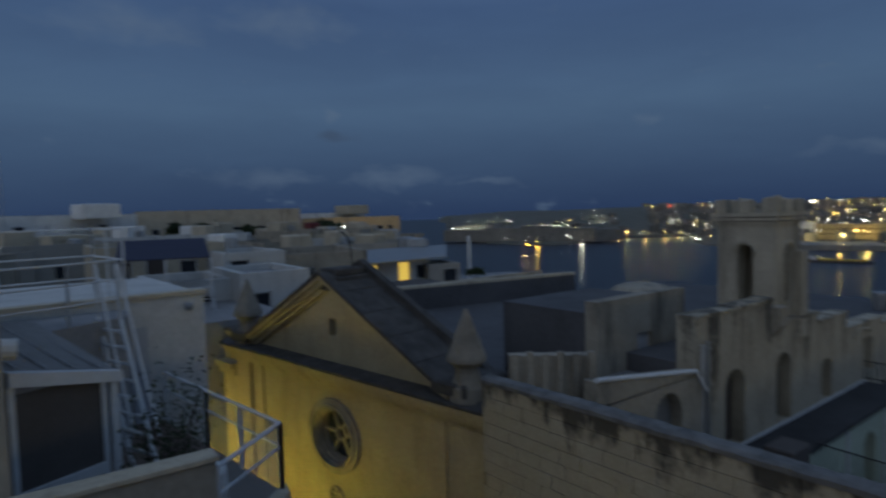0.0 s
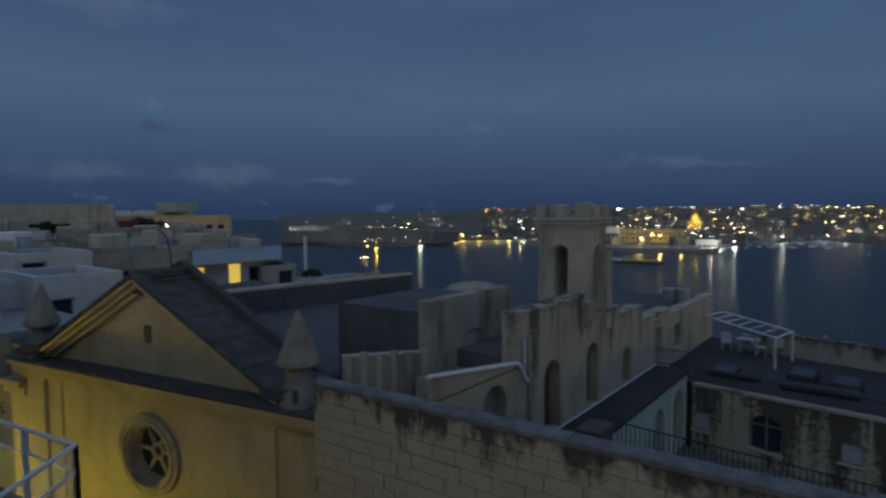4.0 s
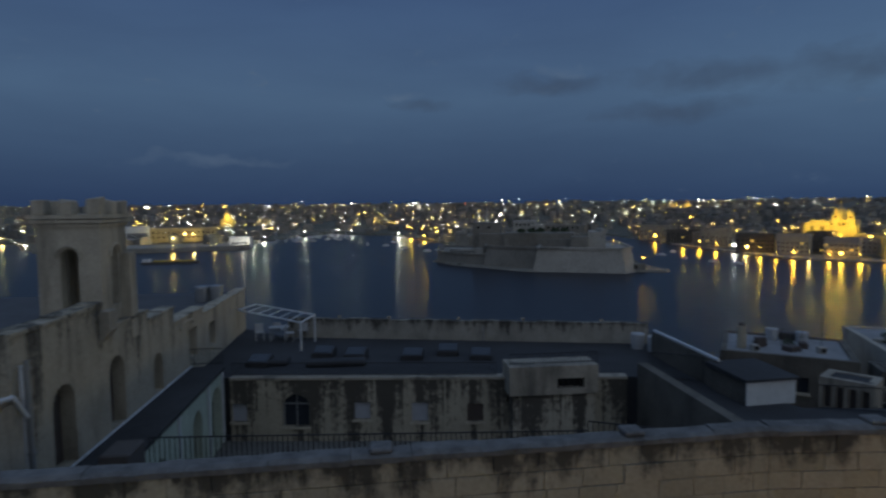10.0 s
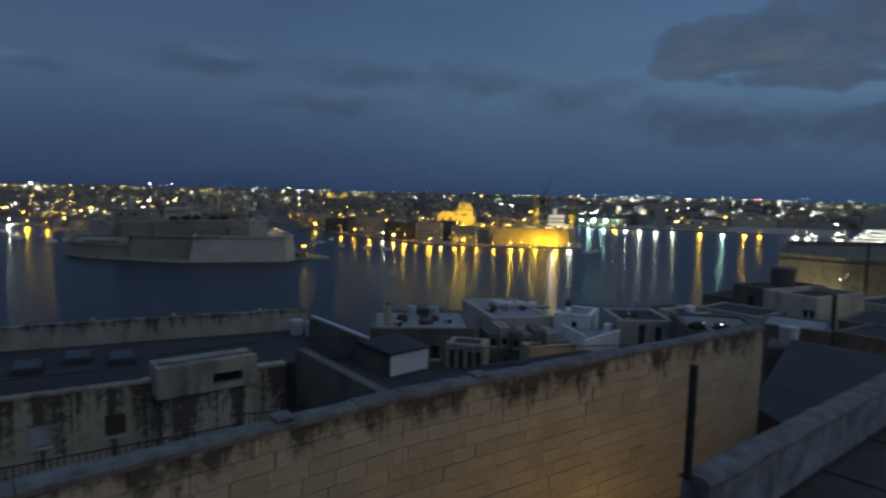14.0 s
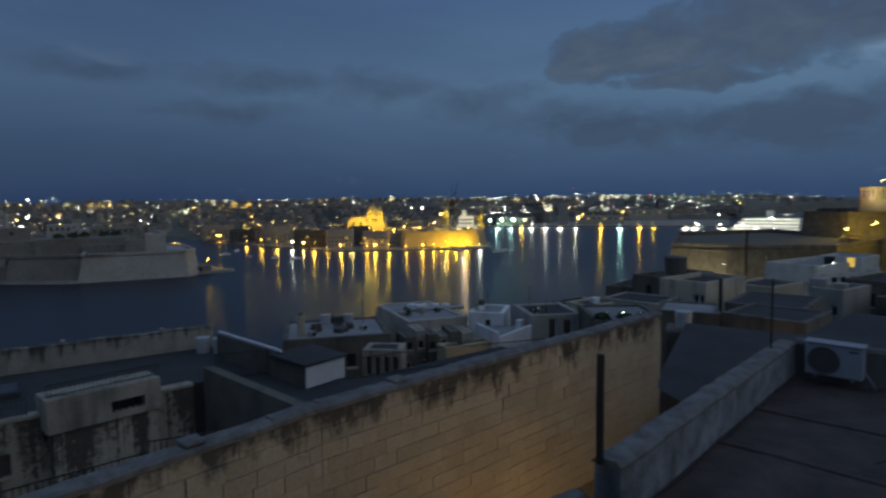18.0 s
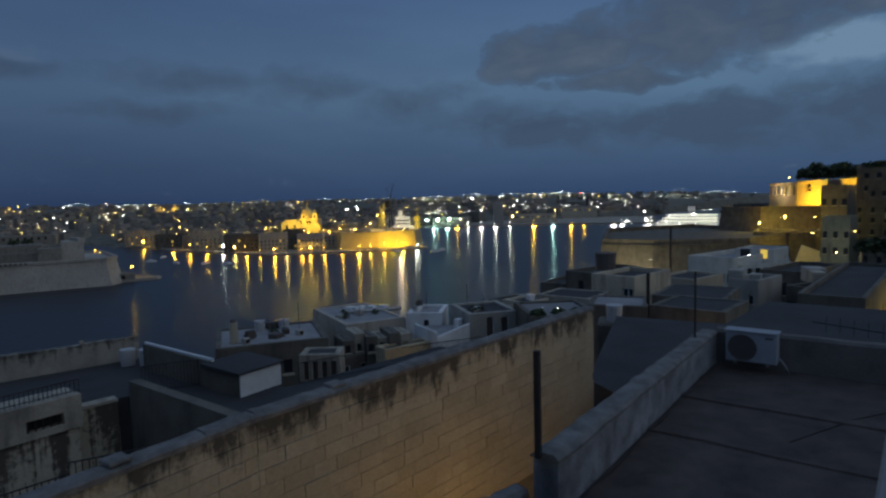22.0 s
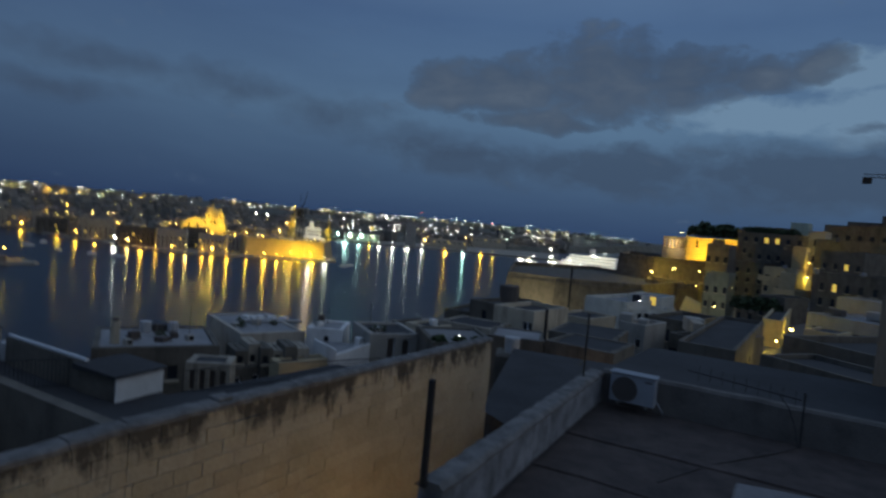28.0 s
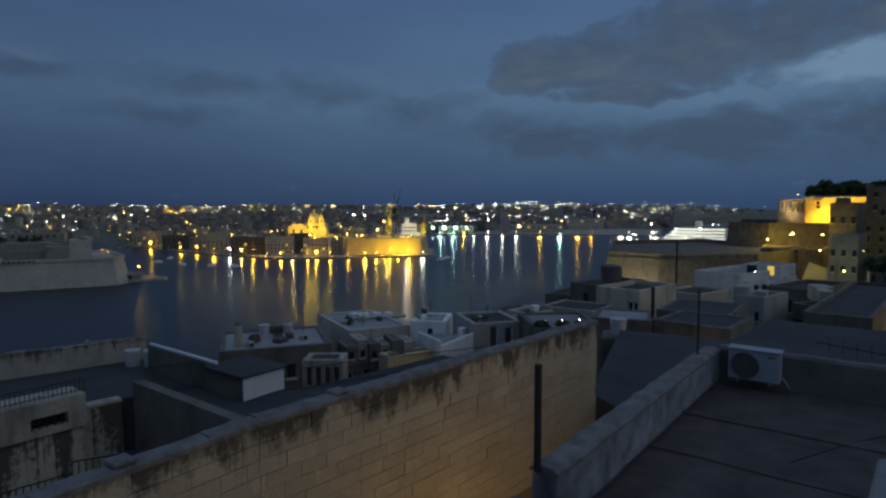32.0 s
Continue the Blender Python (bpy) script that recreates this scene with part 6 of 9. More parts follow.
for z in (47.75, 47.25):
    bm = new_bm()
    tube(bm, pol3(-110, 4.6, z), pol3(-95.5, 4.45, z + 0.06), 0.02, seg=6)
    part("bar", bm, WHITE_METAL, fr)


def shrub(x, y, z, r, h, label, count=240, seed=1, mat=None, name="potted_shrub"):
    """Thin forked stems with many small leaves, uneven and open."""
    s = thing(name, (x, y, z), label, "plant", "terrace plants")
    rng = random.Random(seed)
    bm = new_bm()
    tips = []
    for k in range(7):
        a = rng.uniform(0, 6.28)
        p = Vector((x, y, z))
        q = p + Vector((math.cos(a) * r * 0.3, math.sin(a) * r * 0.3, h * rng.uniform(0.35, 0.6)))
        e = q + Vector((math.cos(a) * r * 0.5, math.sin(a) * r * 0.5, h * rng.uniform(0.2, 0.45)))
        tube(bm, p, q, 0.02, 0.013, seg=5)
        tube(bm, q, e, 0.013, 0.005, seg=4)
        tips += [q, e, q.lerp(e, 0.5)]
    part("stem", bm, BROWN, s)
    vs, fs = [], []
    for k in range(count):
        c = rng.choice(tips) + Vector([rng.gauss(0, r * 0.28) for _ in range(2)] + [rng.gauss(0, h * 0.12)])
        u = Vector([rng.uniform(-1, 1) for _ in range(3)]).normalized() * 0.036
        w = u.orthogonal().normalized() * 0.02
        i = len(vs)
        vs += [c - u, c + w, c + u, c - w]
        fs.append((i, i + 1, i + 2, i + 3))
    me = bpy.data.meshes.new("leaves")
    me.from_pydata(vs, [], fs)
    me.materials.append(mat or FOLIAGE)
    ob = new("leaves", me)
    ob.parent = s
    ob.matrix_parent_inverse = Matrix.Translation(-s.matrix_basis.translation)
    ob["kind"] = "stuff"
    return s


shrub(*lpol(-78.8, 8.6), 46.0, 0.45, 1.9, "tall loose shrub growing in a terrace pot", 420, 3)
shrub(*lpol(-80.5, 8.9), 46.0, 0.4, 1.4, "dark leafy shrub growing in a terrace pot", 320, 4)
bm = new_bm()
lathe(bm, *lpol(-77.2, 8.3), [(0.30, 46.0), (0.42, 46.5), (0.40, 46.75), (0.1, 46.95)], 14)
tagged(part("covered_pot", bm, RENDER_WHITE), "pale covered round pot on the lower terrace", "pot")

# ---- houses ----
def cells(bm, xs, ys, zs, filled):
    """One closed skin round the filled cells of a grid."""
    sizes = (len(xs) - 1, len(ys) - 1, len(zs) - 1)
    full = {(i, j, k) for i in range(sizes[0]) for j in range(sizes[1]) for k in range(sizes[2])
            if filled((xs[i] + xs[i + 1]) / 2, (ys[j] + ys[j + 1]) / 2, (zs[k] + zs[k + 1]) / 2)}
    seen = {}

    def corner(p):
        if p not in seen:
            seen[p] = bm.verts.new((xs[p[0]], ys[p[1]], zs[p[2]]))
        return seen[p]

    for c in full:
        for ax in range(3):
            b1, b2 = (ax + 1) % 3, (ax + 2) % 3
            for side in (0, 1):
                other = list(c)
                other[ax] += 1 if side else -1
                if tuple(other) in full:
                    continue
                loop = []
                for d1, d2 in ((0, 0), (1, 0), (1, 1), (0, 1)):
                    p = list(c)
                    p[ax] += side
                    p[b1] += d1
                    p[b2] += d2
                    loop.append(corner(tuple(p)))
                bm.faces.new(loop if side else loop[::-1])


def house(name, label, left, right, deep, z0, z1, mat, roof=None, wins=(), parapet=0.5, category="house", group="", lit=None, frames=True):
    """A flat-roofed house. left, right: ends of the front that faces the terrace, as x, y. wins: rows of
    share along the front (from the left), sill height, width, height, 'dark', 'lit' or 'door'."""
    roof = roof or ROOF_GREY
    m = frame_at(right, (left[0] - right[0], left[1] - right[1]))
    L = math.dist(left, right)
    h = thing(name, (*right, z0), label, category, group)
    holes = [(L * (1 - w[0]) - w[2] / 2, L * (1 - w[0]) + w[2] / 2, w[1], w[1] + w[3]) for w in wins]
    xs = sorted({0.0, 0.3, L - 0.3, L, *[v for q in holes for v in q[:2]]})
    zs = sorted({z0, z1 + parapet, *[v for q in holes for v in q[2:]]})

    def filled(x, y, z):
        if y > -0.3:
            return not any(q[0] < x < q[1] and q[2] < z < q[3] for q in holes)
        return x < 0.3 or x > L - 0.3 or y < 0.3 - deep

    bm = new_bm()
    cells(bm, xs, [-deep, 0.3 - deep, -0.3, 0.0], zs, filled)
    part("wall", moved(bm, m), mat, h)
    bm = new_bm()
    box(bm, 0.28, L - 0.28, -deep + 0.28, -0.28, z1 - 0.25, z1)
    part("roof", moved(bm, m), roof, h)
    for u, z, w, hg, kind in wins:
        c = L * (1 - u)
        bm = new_bm()
        box(bm, c - w / 2, c + w / 2, -0.2, -0.16, z, z + hg)
        g = part("door" if kind == "door" else "window", moved(bm, m), LIT_WARM if kind == "lit" else (BROWN if kind == "door" else GLASS_DARK), h)
        if frames:
            for rows in ((c - w / 2, c - w / 2 + 0.06, -0.16, -0.1, z, z + hg), (c + w / 2 - 0.06, c + w / 2, -0.16, -0.1, z, z + hg), (c - w / 2, c + w / 2, -0.16, -0.1, z + hg - 0.07, z + hg)):
                bm = new_bm()
                box(bm, *rows)
                part("frame", moved(bm, m), WHITE_METAL, g)
        if kind != "door":
            bm = new_bm()
            box(bm, c - w / 2 - 0.1, c + w / 2 + 0.1, -0.05, 0.1, z - 0.12, z)
            part("sill", moved(bm, m), LIME_PALE, g)
    return h


def roof_box(x, y, z, sx, sy, sz, mat, label, name="roof_box", category="box", turn=0, group="roof boxes"):
    bm = new_bm()
    box(bm, -sx / 2, sx / 2, -sy / 2, sy / 2, 0, sz)
    soften(bm, min(sx, sy, sz) * 0.06)
    moved(bm, pose(x, y, z, 0, 0, turn))
    return tagged(part(name, bm, mat), label, category, group)


def bush(x, y, z, r, h, seed, name="bush", label="dark leafy bush on a roof terrace", size=0.12, count=300, group="terrace plants"):
    rng = random.Random(seed)
    vs, fs = [], []
    for k in range(count):
        a, b2 = rng.uniform(0, 6.283), math.acos(rng.uniform(-0.4, 1))
        q = rng.uniform(0.55, 1.0) * (1 + 0.35 * noise.noise(Vector((math.cos(a) * 2, math.sin(a) * 2, b2 * 2 + seed))))
        c = Vector((x + r * q * math.sin(b2) * math.cos(a), y + r * q * math.sin(b2) * math.sin(a), z + h * 0.45 + h * 0.55 * q * math.cos(b2)))
        u = Vector([rng.uniform(-1, 1) for _ in range(3)]).normalized() * size
        w = u.orthogonal().normalized() * size * 0.6
        i = len(vs)
        vs += [c - u, c + w, c + u, c - w]
        fs.append((i, i + 1, i + 2, i + 3))
    t = thing(name, (x, y, z), label, "plant" if h < 3 else "tree", group)
    bm = new_bm()
    tube(bm, (x, y, z - 0.1), (x, y, z + h * 0.6), max(0.03, r * 0.08), max(0.02, r * 0.04), seg=6)
    for k in range(4):
        a = k * 1.6 + seed
        tube(bm, (x, y, z + h * 0.3), (x + r * 0.6 * math.cos(a), y + r * 0.6 * math.sin(a), z + h * 0.7), max(0.02, r * 0.04), 0.01, seg=5)
    part("trunk", bm, BROWN, t)
    me = bpy.data.meshes.new("crown")
    me.from_pydata(vs, [], fs)
    me.materials.append(FOLIAGE)
    ob = new("crown", me)
    ob.parent, ob.matrix_parent_inverse = t, Matrix.Translation(-t.matrix_basis.translation)
    return t


# ---- left: roofs of the old town ----
LP = lpol
house("terrace_house", "whitewashed house with lit glass doors on a roof terrace", LP(-79.8, 28), LP(-73.0, 28.6), 5, 40, 47.0, HOUSE_WHITE, ROOF_PALE, [(0.25, 44.7, 0.75, 2.0, "lit"), (0.48, 44.7, 0.8, 2.0, "dark"), (0.70, 44.7, 0.6, 2.0, "dark")], 0.4)
house("white_house", "low whitewashed roof room with vents", LP(-72.3, 27), LP(-66.0, 28), 5, 40, 47.4, HOUSE_WHITE, ROOF_PALE, [(0.3, 45.6, 0.8, 1.2, "dark")], 0.3)
house("lit_house", "white roof house with a lit yellow doorway", LP(-63.0, 44), LP(-54.5, 47), 8, 38, 46.5, HOUSE_WHITE, ROOF_PALE, [(0.70, 44.9, 1.0, 1.5, "lit"), (0.34, 45.0, 0.9, 1.3, "lit"), (0.90, 45.0, 0.8, 1.1, "dark")], 0.25)
bm = new_bm()
a, b2 = LP(-61.2, 42.5), LP(-52.8, 47)
prism(bm, [b2, a, LP(-61.2, 48), LP(-52.8, 53)], [46.55, 46.55, 47.2, 47.2], [46.62, 46.62, 47.27, 47.27])
tagged(part("corrugated_roof", bm, GREY_METAL), "corrugated metal sheet roof over the white house", "roof")
house("grey_house", "small grey house with a dark doorway by the roof terrace", LP(-54.6, 46), LP(-51.5, 47), 4, 38, 45.9, RENDER_GREY, ROOF_GREY, [(0.7, 44.2, 1.2, 1.5, "dark")], 0.2)
bm = new_bm()
prism(bm, [LP(-64.0, 35), LP(-63.6, 34.6), LP(-43.6, 41.5), LP(-43.8, 42.2)][::-1], 38, [45.45, 45.5, 45.9, 45.85][::-1])
structure(part("wall_terrace_edge", bm, LIME_PALE), "pale parapet wall of the old town terrace")
bm = new_bm()
prism(bm, [LP(-64.0, 35.2), LP(-43.8, 42.3), LP(-46, 58), LP(-66, 52)][::-1], 37.5, 44.2)
structure(part("terrace_floor", bm, ROOF_PALE), "pale roof terrace of the white house")
pl = thing("white_pole", (*LP(-50.6, 45), 44.2), "slim white flag pole on the roof terrace", "pole")
bm = new_bm()
tube(bm, (*LP(-50.6, 45), 44.2), (*LP(-50.6, 45), 48.3), 0.12, seg=8)
part("mast", bm, WHITE_METAL, pl)
bm = new_bm()
lathe(bm, *LP(-50.6, 45), [(0.5, 44.2), (0.5, 44.4)], 10)
part("base", bm, WHITE_METAL, pl)
water_tank(*LP(-55.6, 52), 46.3, 0.9, 1.5, PLASTIC_WHITE)
water_tank(*LP(-56.6, 53), 46.3, 0.85, 1.6, GREY_METAL, "round grey metal water tank on a flat roof")
for az, d, z, r, h, s in ((-58.0, 41, 44.2, 0.9, 0.8, 1), (-55.0, 42, 44.2, 0.9, 1.2, 2), (-50.0, 43.5, 45.3, 0.7, 0.7, 3), (-61.5, 40, 44.2, 0.7, 0.9, 4), (-62.6, 41.5, 44.2, 0.6, 1.5, 5), (-60.2, 39.6, 44.2, 0.8, 0.7, 6)):
    bush(*LP(az, d), z, r, h, s)
ta = thing("terrace_parasol", (*LP(-56.0, 41), 44.2), "dark folded flat parasol over a terrace table", "parasol")
bm = new_bm()
lathe(bm, *LP(-56.0, 41), [(1.9, 45.25), (1.8, 45.32), (0.1, 45.55)], 10)
part("canopy", bm, DARK_PANEL, ta)
bm = new_bm()
tube(bm, (*LP(-56.0, 41), 44.2), (*LP(-56.0, 41), 45.3), 0.05, seg=6)
part("pole", bm, IRON, ta)
# terrace with a navy awning and frames
house("awning_house", "cream roof house behind a navy awning", LP(-84, 35), LP(-73.5, 36), 7, 38, 48.6, CREAM, ROOF_PALE, [(0.2, 46.8, 0.9, 1.2, "dark"), (0.45, 46.6, 1.0, 1.7, "door"), (0.7, 46.9, 0.9, 1.0, "dark"), (0.9, 47.3, 0.7, 0.7, "dark")], 0.2)
aw = thing("awning", (*LP(-79, 27), 46.5), "navy blue terrace awning on a white frame", "awning")
bm = new_bm()
prism(bm, [LP(-82.4, 26), LP(-74.8, 26.5), LP(-75.2, 30), LP(-82.0, 30)][::-1], [48.55, 48.5, 49.2, 49.2][::-1], [48.6, 48.55, 49.25, 49.25][::-1])
part("canopy", bm, NAVY, aw)
for az, d in ((-82.4, 26), (-78.5, 26.2), (-74.8, 26.5)):
    bm = new_bm()
    tube(bm, (*LP(az, d), 46.4), (*LP(az, d), 48.5), 0.05, seg=6)
    part("post", bm, WHITE_METAL, aw)
pipe_rail("terrace_railing", [LP(-84, 24.5), LP(-74.6, 25.5)], 46.4, (0.5, 1.0), "white metal railing in front of the awning terrace", 2.0)
structure(boxes("terrace_slab", [(-33, -22, 2.0, 8.4, 38, 46.4)], ROOF_PALE), "pale roof terrace slab of the old town")
for az, d, z, s in ((-78.2, 24, 46.4, 11), (-76.6, 24.3, 46.4, 12)):
    water_tank(*LP(az, d), z, 0.28, 1.0, PLASTIC_WHITE, "slim white plastic water tank on a terrace", False)
house("vent_house", "small white roof house with ventilation units", LP(-73.6, 33), LP(-68.2, 34), 5, 38, 48.0, HOUSE_WHITE, ROOF_PALE, [(0.25, 46.2, 1.0, 1.7, "dark"), (0.75, 47.2, 0.9, 0.4, "dark")], 0.3)
house("stone_house", "old stone house with patched walls", LP(-68.4, 38), LP(-60.5, 39), 9, 38, 47.2, LIME_GREY, ROOF_GREY, [(0.3, 45.9, 0.7, 1.0, "dark"), (0.7, 45.7, 0.8, 0.9, "dark")], 0.6)
# crowded middle distance
rng = random.Random(21)
for k in range(68):
    az, d = (rng.uniform(-104, -58.5), rng.uniform(46, 105)) if k < 30 else (rng.uniform(-92, -57.5), rng.uniform(58, 128))
    w = rng.uniform(5, 10)
    p = LP(az - math.degrees(w / d) / 2, d), LP(az + math.degrees(w / d) / 2, d + rng.uniform(-3, 3))
    top = 50 - d * math.tan(math.radians(rng.uniform(2.3, 3.8) if d < 75 else rng.uniform(1.5, 2.6)))
    ws = [((i + 0.5) / 3 + rng.uniform(-0.08, 0.08), top - 2.0, 0.9, 1.2, "dark") for i in range(3)]
    house("town_house", "flat-roofed limestone town house with small windows", p[0], p[1], rng.uniform(6, 10), 37, top, rng.choice((LIME_GREY, HOUSE_WHITE, CREAM, RENDER_GREY, LIME_GREY)), rng.choice((ROOF_GREY, ROOF_PALE, ROOF_DARK)), ws, rng.uniform(0.3, 0.9), "house", frames=False, group="old town houses")
    if rng.random() < 0.7:
        c = LP(az, d + 3)
        roof_box(c[0], c[1], top, rng.uniform(1.5, 3), rng.uniform(1.5, 3), rng.uniform(1.4, 2.2), rng.choice((RENDER_WHITE, LIME_PALE, CREAM)), "small pale roof room on a flat roof", "roof_room", "roof room", rng.uniform(0, 40), "roof rooms")
    if rng.random() < 0.6:
        c = LP(az + 0.8, d + 2)
        water_tank(c[0], c[1], top, 0.5, 1.1, rng.choice((PLASTIC_WHITE, GREY_METAL)))
    if rng.random() < 0.35:
        c = LP(az - 0.6, d + 2.5)
        bm = new_bm()
        tube(bm, (*c, top), (*c, top + rng.uniform(2, 4)), 0.03, seg=5)
        tagged(part("mast", bm, IRON), "thin roof mast on a flat roof", "mast", "roof masts")
# long sea-front block with a row of windows
house("seafront_block", "long ochre limestone block with a row of square windows", LP(-66.5, 150), LP(-57.2, 150), 16, 36, 49.2, LIME_CHURCH, ROOF_GREY,
      [(0.06 + 0.105 * k, 45.9, 1.5, 1.7, "dark") for k in range(9)], 0.6, "building")
# added lamps before the front, in place of light from inside the windows
lamp(*LP(-62.5, 141), 46.0, 220, AMBER, 0.3)
lamp(*LP(-59.5, 141), 46.0, 220, AMBER, 0.3)
house("long_block", "long plain limestone block on the skyline", LP(-80.5, 135), LP(-66.6, 140), 18, 36, 51.5, LIME_PALE, ROOF_GREY, [(0.1 + 0.16 * k, 47.3, 1.6, 1.2, "dark") for k in range(6)], 0.7, "building")
house("skyline_house", "white skyline house with a roof room", LP(-66.5, 170), LP(-60.5, 170), 14, 36, 50.6, RENDER_WHITE, ROOF_GREY, [(0.3, 48.6, 1.5, 1.3, "dark"), (0.62, 48.6, 1.5, 1.3, "dark")], 0.5, "building")
roof_box(*LP(-61.8, 166), 50.6, 9, 6, 2.4, CREAM, "cream roof room on the skyline house", "roof_room", "roof room", 0, "roof rooms")
house("skyline_house", "white skyline house with railings and plants", LP(-91, 100), LP(-80.5, 108), 14, 36, 50.7, RENDER_WHITE, ROOF_GREY, [(0.2, 48.5, 1.4, 1.4, "dark"), (0.75, 48.7, 1.3, 1.2, "dark")], 0.7, "building")
roof_box(*LP(-83.5, 102), 50.7, 6, 5, 2.2, RENDER_WHITE, "white roof room on the skyline house", "roof_room", "roof room", 10, "roof rooms")
house("left_house", "house with a dark canopy and a white stair tower", LP(-112, 24), LP(-94.0, 25), 9, 38, 50.1, RENDER_GREY, ROOF_GREY, [(0.62, 48.4, 3.0, 1.5, "dark"), (0.88, 48.4, 1.8, 1.5, "dark")], 0.3)
roof_box(*LP(-96.4, 27), 50.45, 1.6, 2.0, 0.85, RENDER_WHITE, "white box-shaped stair tower on the roof", "stair_tower", "stair tower", 5)
roof_box(*LP(-107.5, 22), 46.0, 1.4, 3.0, 5.4, RENDER_GREY, "dark end wall of the roof room", "roof_room", "roof room", 0, "roof rooms")
for az, d, z, s, r, h in ((-93.0, 95, 49.6, 31, 3.0, 2.4), (-75.2, 110, 47.4, 32, 1.6, 2.2), (-77.5, 112, 47.2, 33, 1.4, 2.6), (-71.4, 105, 47.2, 34, 1.6, 1.8), (-70.2, 104, 47.0, 35, 1.7, 1.6), (-64.5, 90, 47.6, 36, 2.4, 2.0)):
    bush(*LP(az, d), z, r, h, s, size=0.35, label="dark shrubs among the old town roofs")
roof_box(*LP(-65.6, 86), 47.4, 1.6, 1.6, 1.9, RED, "dark red plastic roof box beside shrubs", "roof_box", "box", 12)
lights("town_lamps", "glowing lamps among the old town roofs", [(*LP(a, d), z) for a, d, z in ((-90.6, 130, 50.9), (-91.6, 128, 50.4), (-88.0, 120, 50.5), (-85.6, 100, 48.3), (-62.6, 120, 48.0), (-93.8, 60, 49.5))], L_WHITE, 0.2, 0.3)

bm = new_bm()
tube(bm, (*LP(-89.8, 60), 49.0), (*LP(-89.8, 60), 56.2), 0.05, 0.03, seg=6)
tagged(part("tall_mast", bm, GREY_METAL), "tall thin antenna mast above the roofs", "mast", "roof masts")
for k, (az, d, z) in enumerate(((-84, 62, 48.6), (-82.5, 80, 48.8), (-79, 66, 47.6), (-76.5, 58, 47.3), (-73.8, 72, 47.9), (-71, 60, 47.2), (-69.5, 85, 48.2), (-66.8, 62, 47.0), (-64.2, 74, 47.4), (-62, 66, 46.8))):
    bm = new_bm()
    x, y = LP(az, d)
    tube(bm, (x, y, z - 1.5), (x, y, z + 1.6), 0.03, seg=5)
    for q in range(4):
        tube(bm, (x - 0.35 + 0.06 * q, y, z + 1.5 - 0.18 * q), (x + 0.35 - 0.06 * q, y, z + 1.5 - 0.18 * q), 0.012, seg=4)
    tagged(part("roof_aerial", bm, IRON), "small television aerial on an old town roof", "aerial", "town aerials")

# ---- roofs between the wall and the water ----
house("chimney_house", "grey-roofed harbour house with a slim chimney", pol(31.2, 34.6), pol(41.5, 35.0), 5.6, 36, 41.95, HILL_STONE, ROOF_PALE, [(0.62, 40.2, 0.5, 0.8, "dark")], 0.1, frames=False)
ck = thing("chimney", (19.6, 30.3, 41.9), "slim pale plastered chimney on a flat roof", "chimney")
bm = new_bm()
lathe(bm, 19.6, 30.3, [(0.25, 41.9), (0.235, 43.15), (0.235, 43.2)], 12)
part("shaft", bm, CREAM, ck)
bm = new_bm()
lathe(bm, 19.6, 30.3, [(0.18, 43.2), (0.16, 43.34)], 12)
part("pot", bm, DARK_PANEL, ck)
for x, y in ((19.9, 29.6), (23.0, 28.6), (21.3, 31.0)):
    v = thing("roof_vent", (x, y, 41.95), "small square roof vent with a dark mouth", "vent", "roof vents")
    boxes("cowl", [(x - 0.19, x + 0.19, y - 0.19, y + 0.19, 41.95, 42.28)], RENDER_GREY, v, soft=0.02)
    boxes("mouth", [(x - 0.13, x + 0.13, y - 0.21, y - 0.19, 42.02, 42.22)], HOLE_SHADE, v)
water_tank(*pol(35.2, 39.0), 41.95, 0.32, 0.62, PLASTIC_WHITE)
water_tank(*pol(37.4, 38.8), 41.95, 0.32, 0.62, PLASTIC_WHITE)
for k in range(3):
    water_tank(*pol(36.0 + 0.45 * k, 39.3), 41.95, 0.2, 0.4, DARK_PANEL, "round dark water tank on a flat roof")
LONG_CREAM = material("faded_cream_paint", (0.44, 0.40, 0.34), (0.30, 0.275, 0.235), 1.2, streak=0.5)
house("long_house", "long cream-walled house with white roof ducts", pol(43.2, 37.4), pol(49.0, 39.0), 7, 34, 42.15, LONG_CREAM, ROOF_PALE, [], 0.08)
for k in range(4):
    roof_box(*pol(43.6 + 1.1 * k, 42.6), 42.05, 0.6, 0.5, 0.42, RENDER_WHITE, "white roof ventilation unit", "ventilation_unit", "ventilation unit", 15, "roof ventilation units")
bm = new_bm()
tube(bm, (*pol(42.9, 41.4), 42.25), (*pol(48.6, 42.4), 42.25), 0.14, seg=8)
tagged(part("roof_duct", bm, GREY_METAL), "long grey metal duct along the roof", "duct")
house("white_terrace_house", "whitewashed roof room behind a white terrace wall", pol(49.1, 38.6), pol(52.6, 38.2), 3.2, 34, 42.45, RENDER_WHITE, ROOF_PALE, [(0.55, 41.5, 0.35, 0.6, "dark")], 0.12, frames=False)
tw = thing("terrace_wall", (*pol(52.1, 33.7), 41.0), "white angled terrace wall with a sloping top", "wall")
corner = [pol(49.9, 36.3), pol(52.1, 33.7), pol(55.3, 35.4)]
inner = [pol(50.0, 36.5), pol(52.1, 34.0), pol(55.2, 35.7)]
bm = new_bm()
prism(bm, [corner[0], corner[1], inner[1], inner[0]], 36, [42.3, 42.28, 42.28, 42.3])
part("front", bm, RENDER_WHITE, tw)
bm = new_bm()
prism(bm, [corner[1], corner[2], inner[2], inner[1]], 36, [42.02, 42.42, 42.42, 42.02])
part("end", bm, RENDER_WHITE, tw)
bm = new_bm()
